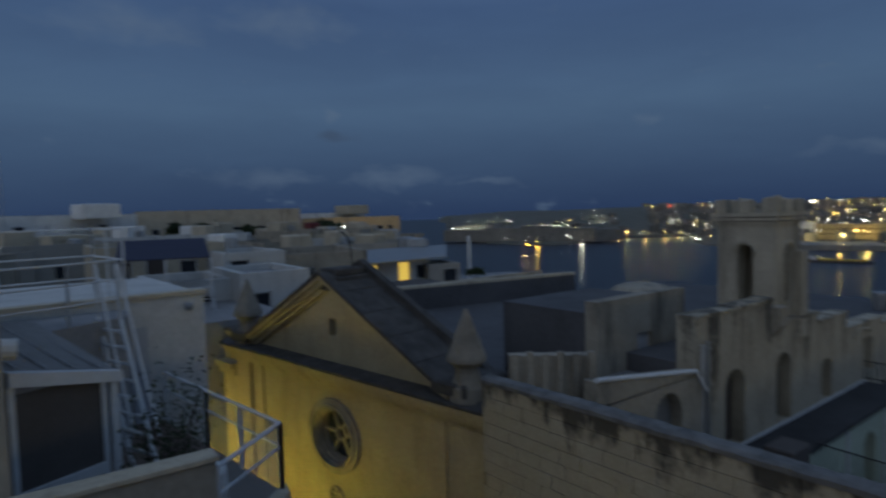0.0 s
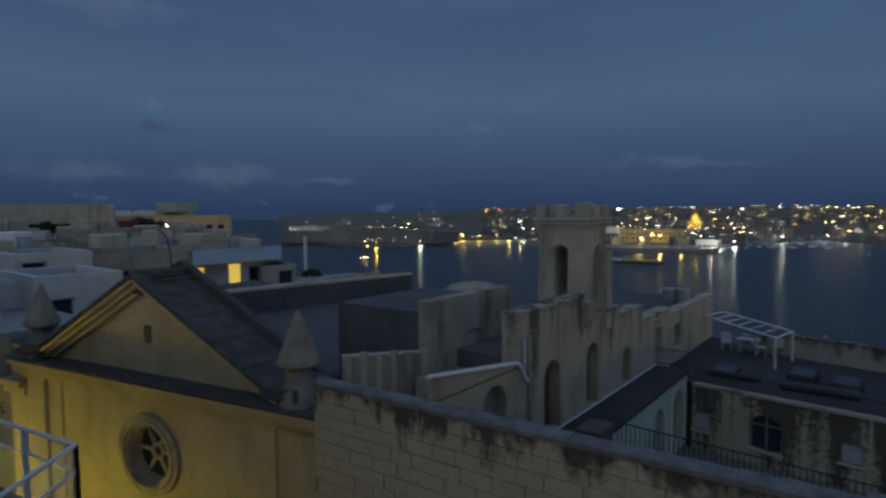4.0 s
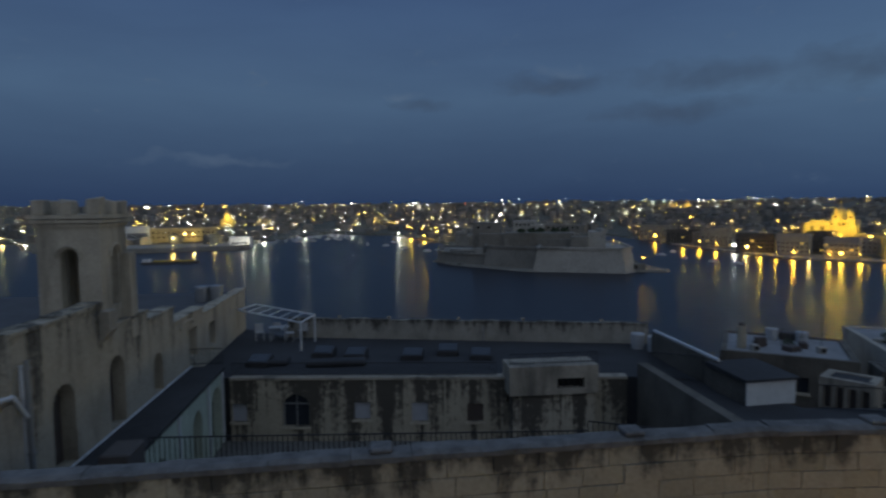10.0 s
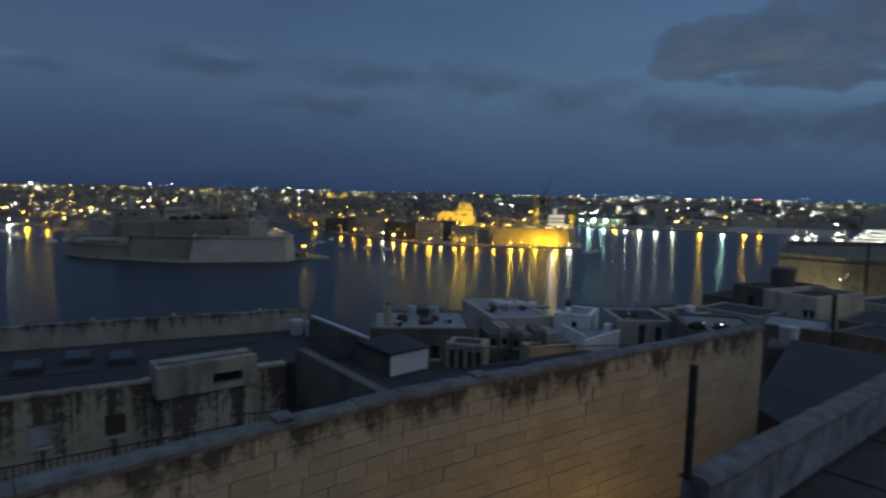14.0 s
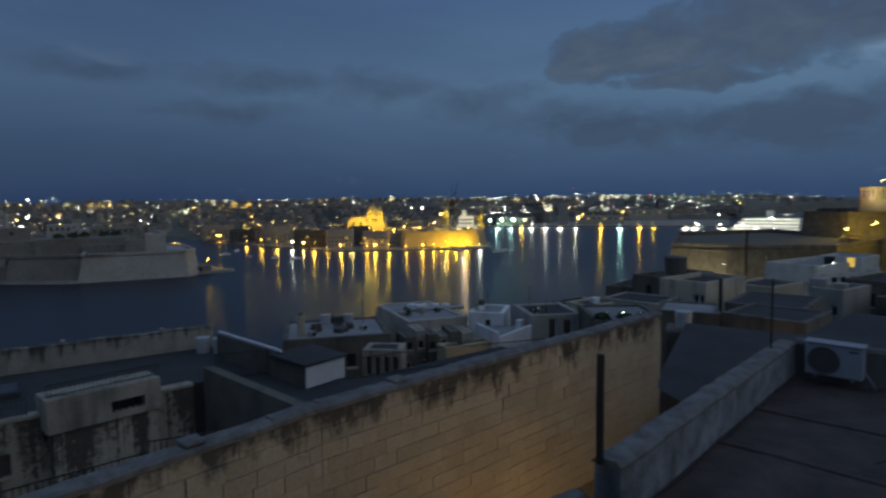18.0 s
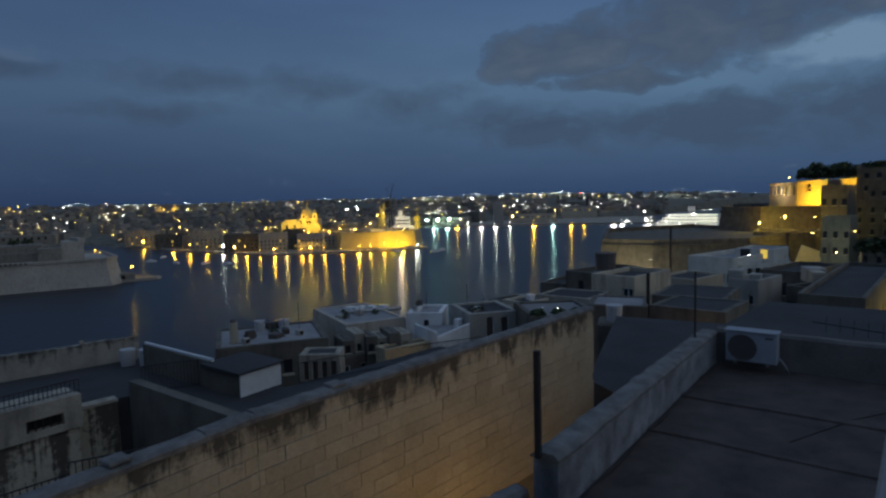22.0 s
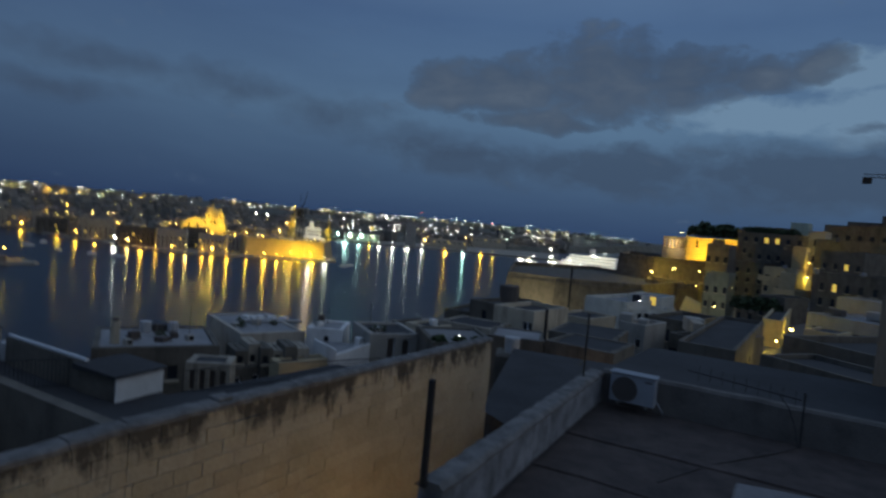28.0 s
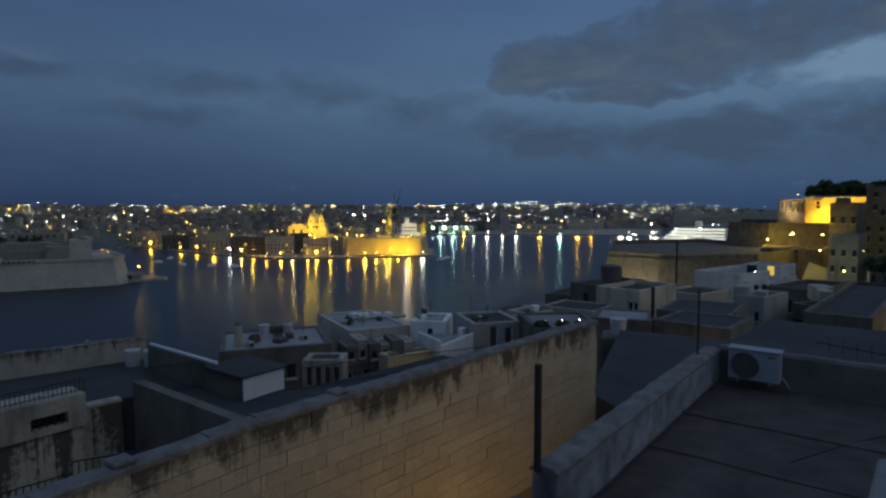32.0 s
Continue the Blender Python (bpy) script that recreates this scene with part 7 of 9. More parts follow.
prism(bm, [inner[0], inner[1], inner[2], pol(54.6, 38.2), pol(50.6, 38.4)], 36, 41.75)
part("terrace_floor", bm, ROOF_PALE, tw)
roof_box(*pol(54.2, 36.6), 41.75, 0.5, 0.4, 0.75, RENDER_WHITE, "small white square chimney on the white terrace", "square_chimney", "chimney")
house("yard_store", "pale yard store with four dark narrow openings", pol(38.7, 29.6), pol(42.5, 29.2), 1.6, 36, 42.45, LIME_GREY, ROOF_DARK, [(0.16 + 0.23 * k, 41.2, 0.26, 0.95, "door") for k in range(4)], 0.04, frames=False)
house("two_door_house", "small grey roof house with two dark doors", (29.4, 20.4), (32.0, 18.4), 4, 36, 42.8, RENDER_GREY, ROOF_DARK, [(0.42, 41.4, 0.55, 1.3, "door"), (0.72, 41.4, 0.55, 1.2, "door")], 0.12)
roof_box(31.0, 21.0, 42.8, 0.9, 0.5, 0.25, RENDER_WHITE, "small white skylight box on the roof")
house("ochre_yard", "low ochre yard wall lit by a street lamp", pol(46.9, 33.0), pol(51.7, 34.6), 1.2, 34, 41.5, LIME_CHURCH, ROOF_DARK, [], 0.1)
lamp(*pol(49.5, 32.6), 40.6, 5, AMBER, 0.2)
house("dark_terrace_house", "dark stone house with a planted terrace", (28.6, 15.6), (31.3, 12.6), 5, 36, 43.25, HILL_STONE, ROOF_GREY, [], 0.12)
for k, (x, y) in enumerate(((28.8, 15.2), (29.6, 14.3), (30.3, 13.5))):
    bush(x + 0.5, y + 0.4, 43.25, 0.4, 0.45, 50 + k)
lights("terrace_lamps", "three small white terrace lamps", [(29.4, 15.4, 43.72), (30.0, 14.7, 43.72), (30.7, 14.0, 43.72)], L_WHITE, 0.018, 0.1)
house("dark_roof_house", "dark flat-roofed harbour house with a roof terrace", pol(62.2, 57), pol(64.5, 56), 8, 32, 41.5, HILL_STONE, ROOF_DARK, [(0.3, 39.9, 0.8, 1.0, "dark"), (0.7, 39.9, 0.8, 1.0, "dark")], 0.3, frames=False)
house("dark_roof_house", "taller dark harbour house with a small window", pol(64.6, 55), pol(67.0, 53), 7, 32, 42.9, HILL_STONE, ROOF_DARK, [(0.6, 41.5, 0.6, 0.9, "dark")], 0.3, frames=False)
house("low_link_house", "low dark house in front of the taller ones", pol(61.8, 47), pol(66.8, 45), 4, 34, 42.2, LIME_GREY, ROOF_DARK, [(0.2, 41.0, 0.5, 0.8, "dark"), (0.75, 41.0, 0.5, 0.8, "dark")], 0.06, frames=False)
house("pale_house", "pale rendered house with a dark roof tank", pol(67.0, 50), pol(70.9, 48), 6, 34, 43.2, LIME_PALE, ROOF_DARK, [(0.8, 41.9, 0.5, 0.7, "dark"), (0.9, 41.9, 0.5, 0.7, "dark")], 0.35)
water_tank(*pol(68.3, 53), 43.5, 0.9, 1.4, DARK_PANEL, "round dark water tank on a flat roof")
# dark roof past the wall's end and the low lit wall beyond
bm = new_bm()
prism(bm, [(14.6, 3.6), (28.0, 3.3), (27.0, 10.2), (17.2, 7.4)], 36, 44.25)
structure(part("roof_beyond", bm, ROOF_DARK), "dark flat roof past the boundary wall")
house("low_wall_house", "low house with an orange-lit wall", pol(72.2, 33.5), pol(78.6, 32.2), 4, 36, 43.95, HILL_STONE, ROOF_DARK, [(0.5, 42.3, 0.9, 0.8, "door")], 0.05)
house("dark_mid_house", "dark low house with a flat roof behind the lit wall", pol(72.4, 44), pol(78.6, 43), 6, 36, 42.8, HILL_STONE, ROOF_DARK, [(0.3, 41.2, 0.6, 0.9, "dark"), (0.7, 41.2, 0.6, 0.9, "dark")], 0.04, frames=False)
house("tank_house", "dark stone house with a pale flat roof", pol(66.6, 33.6), pol(72.1, 33.4), 3.4, 36, 43.85, HILL_STONE, ROOF_PALE, [], 0.06)
roof_box(*pol(69.1, 30.6), 41.0, 1.8, 1.6, 2.68, HILL_STONE, "low dark masonry plinth under a water tank", "tank_plinth", "plinth", 20)
water_tank(*pol(69.1, 30.6), 43.68, 0.40, 0.75, PLASTIC_WHITE)
for az, d, z0, z1, r in ((72.1, 34.5, 42.5, 45.6, 0.10), (74.0, 70, 40.0, 46.5, 0.12)):
    bm = new_bm()
    tube(bm, (*pol(az, d), z0), (*pol(az, d), z1), r, seg=8)
    tagged(part("dark_pole", bm, IRON), "dark wooden pole between the houses", "pole", "dark poles")
house("shed_house", "small white gabled shed among the roofs", pol(72.6, 62), pol(76.0, 60), 6, 34, 41.6, CREAM, ROOF_DARK, [(0.6, 40.2, 0.8, 0.9, "dark")], 0.2)
house("corner_house", "old whitewashed corner house with stepped roof", pol(78.8, 58), pol(81.1, 57), 5, 34, 41.8, RENDER_GREY, ROOF_DARK, [(0.75, 40.2, 0.5, 0.8, "dark")], 0.5)
roof_box(*pol(79.4, 59), 41.4, 1.2, 1.2, 1.6, RENDER_GREY, "grey square chimney on the corner house", "square_chimney", "chimney")
roof_box(*pol(80.9, 58.6), 41.4, 0.9, 0.9, 1.3, RENDER_GREY, "grey square chimney on the corner house", "square_chimney", "chimney")
# white apartment block with balconies
APT = material("grey_white_render", (0.58, 0.59, 0.54), (0.42, 0.425, 0.39), 0.6, streak=0.4)
house("apartment_block", "white apartment block with balconies and a roof flat", pol(75.5, 112), pol(79.3, 108), 16, 26, 38.3, APT, ROOF_PALE, [(0.1 + 0.2 * k, z, 1.3, 1.5, "dark") for k in range(5) for z in (31.5, 34.8)], 0.7, "building")
house("apartment_flat", "white top-floor flat with a lit window", pol(79.3, 118), pol(82.2, 116), 8, 37.0, 39.5, APT, ROOF_PALE, [(0.25, 38.2, 1.8, 1.6, "dark"), (0.75, 38.2, 1.2, 1.6, "lit")], 0.2)
house("apartment_block", "white apartment block wing with window rows", pol(79.4, 108), pol(83.6, 116), 12, 26, 37.2, APT, ROOF_PALE, [(0.1 + 0.14 * k, z, 1.1, 1.3, "dark") for k in range(6) for z in (32.8, 36.0)], 0.6, "building")
railing("balcony_railing", pol(79.5, 107.6), pol(83.4, 115.4), 37.2, 38.4, "white balcony railing on the apartment block", "balcony railings", 1.0, WHITE_METAL, 0.04)

# clutter on the roofs below the wall
R5 = random.Random(55)
for k in range(30):
    spot = R5.choice(((20.6, 23.4, 28.6, 31.0, 41.95), (27.0, 29.6, 27.8, 30.6, 42.05), (30.4, 32.0, 25.2, 26.6, 42.45), (29.9, 31.8, 20.2, 21.6, 42.8), (28.2, 29.6, 28.4, 29.8, 42.05)))
    x, y, z = R5.uniform(*spot[:2]), R5.uniform(*spot[2:4]), spot[4]
    kind = k % 4
    if kind == 0:
        bm = new_bm()
        tube(bm, (x, y, z - 0.05), (x, y, z + R5.uniform(0.9, 1.9)), 0.015, seg=5)
        tube(bm, (x - 0.3, y, z + 0.85), (x + 0.3, y, z + 0.88), 0.01, seg=4)
        tagged(part("roof_mast", bm, IRON), "thin aerial mast on a harbour roof", "mast", "roof masts")
    elif kind == 1:
        roof_box(x, y, z, R5.uniform(0.35, 0.8), R5.uniform(0.3, 0.7), R5.uniform(0.25, 0.6), R5.choice((RENDER_GREY, RENDER_WHITE, BROWN)), "small weathered storage box on a harbour roof", "roof_box", "box", R5.uniform(0, 80))
    elif kind == 2:
        bm = new_bm()
        an = R5.uniform(0, 3)
        ln = R5.uniform(0.6, 1.4)
        tube(bm, (x, y, z + 0.05), (x + ln * math.cos(an), y + ln * math.sin(an), z + 0.06), 0.05, seg=6)
        tagged(part("loose_pipe", bm, R5.choice((GREY_METAL, IRON))), "short loose pipe lying on a harbour roof", "pipe", "roof pipes")
    else:
        bush(x, y, z, 0.3, 0.5, 300 + k, "potted_plant", "small dark potted plant on a harbour roof", 0.07, 90, "roof plants")
for k in range(6):
    house("low_dark_house", "low dark roofs crowded between the houses", pol(42.9 + 1.12 * k, 34.2 + 0.3 * (k % 2)), pol(43.98 + 1.12 * k, 34.4 + 0.3 * (k % 2)), 2.0, 34, 41.85 + 0.16 * (k * 5 % 3), (HILL_STONE, LIME_GREY)[k % 2], ROOF_DARK, [(0.4, 41.2, 0.3, 0.45, "dark")], 0.08, "house", "low dark houses", frames=False)

for k, (x, y, w, d5, z) in enumerate(((23.6, 24.6, 3.0, 2.0, 40.9), (26.9, 23.2, 2.6, 1.8, 40.5), (30.6, 22.9, 2.4, 1.6, 41.2), (34.6, 21.6, 3.0, 2.0, 41.0), (37.6, 23.2, 3.0, 2.2, 41.6), (40.4, 21.4, 3.4, 2.4, 41.9), (43.6, 24.0, 4.0, 3.0, 41.2))):
    house("yard_shed", "small dark yard shed between the harbour houses", (x - w / 2, y + 0.3), (x + w / 2, y - 0.5), d5, 34, z, (HILL_STONE, LIME_GREY, CREAM)[k % 3], ROOF_DARK, [(0.35, z - 0.9, 0.4, 0.6, "dark"), (0.7, z - 0.9, 0.4, 0.6, "dark")], 0.15, "shed", "yard sheds")
    roof_box(x + 0.4, y + 1.0, z, 0.6, 0.5, 0.45, (RENDER_GREY, RENDER_WHITE)[k % 2], "small weathered storage box on a harbour roof", "roof_box", "box", 12 * k)

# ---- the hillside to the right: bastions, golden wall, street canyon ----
# limestone for floodlit walls; part of their gold is in the base colour
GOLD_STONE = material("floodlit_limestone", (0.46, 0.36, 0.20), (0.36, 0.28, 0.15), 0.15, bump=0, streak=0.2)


def bastion(name, label, pts, z0, z1, mat, batter=2.5, cordon=True):
    """A battered fortress wall over an open line of x, y points, with a rounded cordon and parapet."""
    b2 = thing(name, (*pts[0], z0), label, "bastion", "harbour bastions")
    cx, cy = sum(p[0] for p in pts) / len(pts), sum(p[1] for p in pts) / len(pts)

    def grow(p, k):
        d = math.hypot(p[0] - cx, p[1] - cy)
        return (p[0] + (p[0] - cx) / d * k, p[1] + (p[1] - cy) / d * k)

    bm = new_bm()
    lo = [bm.verts.new((*grow(p, batter), z0)) for p in pts]
    hi = [bm.verts.new((*p, z1)) for p in pts]
    for i in range(len(pts)):
        j = (i + 1) % len(pts)
        bm.faces.new((lo[i], lo[j], hi[j], hi[i]))
    bm.faces.new(hi)
    part("rampart", bm, mat, b2)
    if cordon:
        bm = new_bm()
        prism(bm, [grow(p, 0.35) for p in pts], z1 - 0.5, z1 - 0.03)
        part("cordon", bm, mat, b2)
        bm = new_bm()
        q = [grow(p, -0.1) for p in pts]
        q2 = [grow(p, -1.2) for p in pts]
        for i in range(len(pts)):
            j = (i + 1) % len(pts)
            v = [bm.verts.new((*p, z)) for z in (z1, z1 + 1.3) for p in (q[i], q[j], q2[j], q2[i])]
            for f in ((4, 5, 6, 7), (0, 1, 5, 4), (1, 2, 6, 5), (2, 3, 7, 6), (3, 0, 4, 7)):
                bm.faces.new([v[k] for k in f])
        part("parapet", bm, mat, b2)
    return b2


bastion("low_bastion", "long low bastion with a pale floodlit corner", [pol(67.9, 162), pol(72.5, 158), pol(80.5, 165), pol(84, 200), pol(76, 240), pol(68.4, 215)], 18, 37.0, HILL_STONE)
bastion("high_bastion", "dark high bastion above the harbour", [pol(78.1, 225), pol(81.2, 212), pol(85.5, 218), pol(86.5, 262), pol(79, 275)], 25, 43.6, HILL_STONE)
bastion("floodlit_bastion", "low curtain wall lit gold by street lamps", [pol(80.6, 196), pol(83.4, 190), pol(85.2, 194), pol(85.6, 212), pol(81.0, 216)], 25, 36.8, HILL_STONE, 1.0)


def golden_wall():
    g = thing("arcaded_gallery", (*pol(85, 232), 44), "golden floodlit gallery wall with arched windows", "gallery")
    l, r = pol(83.8, 236), pol(88.1, 226)
    m = frame_at(r, (l[0] - r[0], l[1] - r[1]))
    L = math.dist(l, r)
    holes = [(L * 0.80, 49.4, 1.6, 2.6), (L * 0.18, 46.4, 2.2, 4.2), (L * 0.42, 49.6, 1.4, 2.2)]
    bm = new_bm()
    cells(bm, sorted({0, L, *[h[0] - h[2] / 2 for h in holes], *[h[0] + h[2] / 2 for h in holes]}), [-1.2, 0.0], sorted({36, 53.0, *[h[1] for h in holes], *[h[1] + h[3] for h in holes]}),
          lambda x, y, z: not any(abs(x - h[0]) < h[2] / 2 and h[1] < z < h[1] + h[3] for h in holes))
    part("wall", moved(bm, m), GOLD_STONE, g)
    for h in holes:
        # dark sheet set in each arch paints the shade within
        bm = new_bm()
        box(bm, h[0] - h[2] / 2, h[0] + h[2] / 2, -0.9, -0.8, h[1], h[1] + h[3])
        part("arch_opening", moved(bm, m), HOLE_SHADE, g)
        bm = new_bm()
        ring(bm, h[0], h[1] + h[3] - h[2] / 2, h[2] / 2 + 0.25, 0.3, -0.05, 0.2, 20)
        part("arch_ring", moved(bm, m), GOLD_STONE, g)
    for z in (45.4, 52.6):
        bm = new_bm()
        box(bm, -0.2, L + 0.2, -0.2, 0.35, z, z + 0.45)
        part("cornice", moved(bm, m), GOLD_STONE, g)
    bm = new_bm()
    box(bm, -1, L + 1, -14, -1.2, 36, 52.6)
    part("terrace_mass", moved(bm, m), HILL_STONE, g)
    l2, r2 = pol(81.9, 250), pol(83.8, 240)
    m2 = frame_at(r2, (l2[0] - r2[0], l2[1] - r2[1]))
    L2 = math.dist(l2, r2)
    for k in range(7):
        bm = new_bm()
        box(bm, L2 * k / 6 - 0.35, L2 * k / 6 + 0.35, -0.7, 0, 48.2, 51.6)
        part("arcade_pier", moved(bm, m2), GOLD_STONE, g)
    bm = new_bm()
    box(bm, -0.4, L2 + 0.4, -0.9, 0.2, 51.6, 52.6)
    part("arcade_lintel", moved(bm, m2), GOLD_STONE, g)
    bm = new_bm()
    box(bm, -0.4, L2 + 0.4, -0.9, 0.2, 36, 48.2)
    part("arcade_base", moved(bm, m2), GOLD_STONE, g)
    bm = new_bm()
    box(bm, -0.4, L2 + 0.4, -6, -5.8, 44, 51.6)
    part("arcade_back", moved(bm, m2), GOLD_STONE, g)


golden_wall()
for k in range(9):
    az = 84.4 + 0.42 * k + (0.3 if k % 2 else 0)
    bush(*pol(az, 243 + 3 * (k % 3)), 52.6, 3.0 + 0.8 * (k % 2), 4.6 + (k * 7 % 4) * 0.7, 70 + k, "garden_tree", "dark garden tree above the gallery wall", 0.75, 420, "garden trees")
for k in range(7):
    bush(*pol(88.6 + 0.55 * k, 214), 54.8, 2.2, 2.6, 90 + k, "roof_garden_bush", "dark bushes on a roof garden", 0.55, 260, "garden bushes")

H = house


def rows_of(n, levels, w=1.0, h=1.6, lit=(), first=0.12, last=0.88):
    """Window rows: n across at each level; lit names the glowing ones as (column, row)."""
    return [(first + (last - first) * k / max(1, n - 1), z, w, h, "lit" if (k, r) in lit else "dark") for r, z in enumerate(levels) for k in range(n)]


def hill_house(name, label, az0, az1, d0, d1, deep, z0, z1, mat, wins, parapet=0.6, roof=None):
    return H(name, label, pol(az0, d0), pol(az1, d1), deep, z0, z1, mat, roof or ROOF_DARK, wins, parapet, "house", "hill houses", frames=False)


# the unlit houses take the darkened stone, the lit ones the paler limestone
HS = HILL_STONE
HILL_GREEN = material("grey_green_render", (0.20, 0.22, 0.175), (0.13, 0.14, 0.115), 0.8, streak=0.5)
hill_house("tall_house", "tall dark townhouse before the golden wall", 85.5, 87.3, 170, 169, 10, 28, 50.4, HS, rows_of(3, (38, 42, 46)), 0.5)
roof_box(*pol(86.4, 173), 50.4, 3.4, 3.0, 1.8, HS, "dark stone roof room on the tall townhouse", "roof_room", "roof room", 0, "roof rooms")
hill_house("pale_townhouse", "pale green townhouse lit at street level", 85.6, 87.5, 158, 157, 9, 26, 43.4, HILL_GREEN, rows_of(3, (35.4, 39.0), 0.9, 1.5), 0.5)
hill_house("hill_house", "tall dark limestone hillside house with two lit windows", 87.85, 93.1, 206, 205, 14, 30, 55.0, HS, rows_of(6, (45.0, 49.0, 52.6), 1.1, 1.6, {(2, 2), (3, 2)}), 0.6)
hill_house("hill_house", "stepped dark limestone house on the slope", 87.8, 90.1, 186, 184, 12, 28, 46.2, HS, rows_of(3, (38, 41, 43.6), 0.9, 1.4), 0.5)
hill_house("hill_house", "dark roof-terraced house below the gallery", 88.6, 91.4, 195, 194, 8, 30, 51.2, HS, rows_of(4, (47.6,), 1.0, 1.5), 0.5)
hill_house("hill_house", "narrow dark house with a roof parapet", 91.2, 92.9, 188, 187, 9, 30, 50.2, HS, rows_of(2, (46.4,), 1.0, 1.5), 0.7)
hill_house("balcony_house", "warm-lit limestone house with a roof terrace", 90.1, 92.45, 161, 159, 8, 26, 45.9, LIME_CHURCH, rows_of(3, (40.6, 43.2), 0.9, 1.4), 0.6)
hill_house("balcony_house", "lower warm-lit limestone house at the street corner", 90.9, 92.5, 146, 144, 8, 24, 42.0, LIME_CHURCH, rows_of(3, (36.4, 39.2), 0.8, 1.4), 0.4)
hill_house("corner_house", "lit stone corner house by the steep street", 88.2, 90.3, 150, 149, 8, 24, 38.8, LIME_CHURCH, rows_of(3, (35.8,), 0.8, 1.3), 0.4)
for k, (az, d, z) in enumerate(((90.2, 155, 43.6), (91.4, 154.5, 43.6), (92.3, 152, 41.2))):
    x, y = pol(az, d)
    b5 = thing("stone_balcony", (x, y, z), "small stone balcony on a house front", "balcony", "stone balconies")
    boxes("slab", [(x - 0.9, x + 0.4, y - 1.3, y + 1.3, z - 0.2, z)], LIME_CHURCH, b5)
    boxes("balustrade", [(x - 0.9, x - 0.75, y - 1.3, y + 1.3, z, z + 0.9)], LIME_CHURCH, b5)
hill_house("roof_house", "dark low house below the lit balconies", 88.3, 90.6, 122, 119, 9, 26, 40.6, HS, rows_of(3, (37.4,), 0.8, 1.2), 0.6)
hill_house("roof_house", "dark flat-roofed house by the lit street", 90.0, 91.9, 116, 114, 8, 26, 42.2, HS, rows_of(2, (39.0,), 0.8, 1.2), 0.4)
for k in range(5):
    bush(*pol(88.6 + 0.6 * k, 112), 39.4, 1.6, 3.0, 140 + k, "yard_tree", "dark tree between the houses by the street", 0.4, 220, "yard trees")
# flat-roofed house whose long wall is lit from the street
hill_house("long_roof_house", "long flat-roofed house beside the lit street", 88.7, 90.56, 50, 74, 4.2, 30, 42.0, HS, rows_of(7, (38.9,), 0.9, 1.3), 0.35)
hill_house("mid_roof_house", "grey flat roof with a low pale parapet", 83.2, 86.2, 60, 58, 10, 28, 41.2, HS, rows_of(2, (38.6,)), 0.4)
hill_house("low_roof_house", "dark low roof among the hill houses", 81.2, 84.6, 86, 84, 12, 28, 39.4, HS, rows_of(3, (36.8,)), 0.5)
roof_box(*pol(85.1, 66), 41.2, 2.2, 1.6, 1.4, RENDER_GREY, "grey roof room on a flat roof", "roof_room", "roof room", 20, "roof rooms")
# across the steep street
hill_house("grey_roof_block", "flat grey roof block across the steep street", 93.6, 99.2, 88, 82, 14, 28, 42.6, RENDER_GREY, rows_of(4, (40.2,), 0.9, 1.1), 0.3, ROOF_GREY)
hill_house("upper_roof_room", "long grey roof room on the flat roof block", 95.5, 98.4, 100, 98, 6, 40, 44.4, RENDER_GREY, [], 0.2, ROOF_GREY)
hill_house("ochre_house", "low ochre house lit from the street", 93.5, 95.8, 78, 77, 5, 28, 41.6, LIME_CHURCH, [], 0.2)
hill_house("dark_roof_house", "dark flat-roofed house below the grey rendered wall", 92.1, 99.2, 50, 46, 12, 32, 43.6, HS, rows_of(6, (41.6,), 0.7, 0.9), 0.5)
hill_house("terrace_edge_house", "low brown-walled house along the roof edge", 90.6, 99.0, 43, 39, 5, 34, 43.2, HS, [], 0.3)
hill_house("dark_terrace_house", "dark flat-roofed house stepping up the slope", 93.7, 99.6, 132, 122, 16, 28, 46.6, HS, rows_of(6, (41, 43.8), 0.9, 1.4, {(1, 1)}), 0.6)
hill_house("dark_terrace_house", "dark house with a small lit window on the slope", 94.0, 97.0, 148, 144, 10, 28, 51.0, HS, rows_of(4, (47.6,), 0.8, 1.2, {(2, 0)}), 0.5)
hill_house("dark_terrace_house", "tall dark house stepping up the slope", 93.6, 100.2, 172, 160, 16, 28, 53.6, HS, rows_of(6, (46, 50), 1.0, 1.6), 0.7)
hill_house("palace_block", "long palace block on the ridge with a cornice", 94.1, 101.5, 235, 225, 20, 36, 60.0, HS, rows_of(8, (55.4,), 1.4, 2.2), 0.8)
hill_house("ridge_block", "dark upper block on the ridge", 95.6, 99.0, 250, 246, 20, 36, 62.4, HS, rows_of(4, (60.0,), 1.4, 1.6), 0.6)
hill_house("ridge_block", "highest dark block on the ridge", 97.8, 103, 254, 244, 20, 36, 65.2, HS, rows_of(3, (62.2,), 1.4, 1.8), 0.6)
hill_house("white_roof_room", "greenish white roof room on the ridge", 91.7, 93.0, 236, 235, 6, 50, 60.4, GREEN_WASH, [], 0.4)
hill_house("ridge_house", "low dark ridge house behind the roof garden", 89.0, 92.0, 232, 230, 8, 46, 58.0, HS, [], 0.4)
hill_house("street_end_house", "pale house closing the steep street", 93.0, 94.2, 213, 212, 8, 36, 57.2, CREAM, [(0.5, 53, 1.2, 2.0, "dark"), (0.5, 48, 1.2, 2.0, "dark")], 0.4)
hill_house("street_row", "row of limestone houses along the lit steep street", 92.5, 93.0, 146, 180, 3, 28, 45.4, LIME_CHURCH, rows_of(9, (38.5, 42.0), 0.9, 1.5), 0.5)
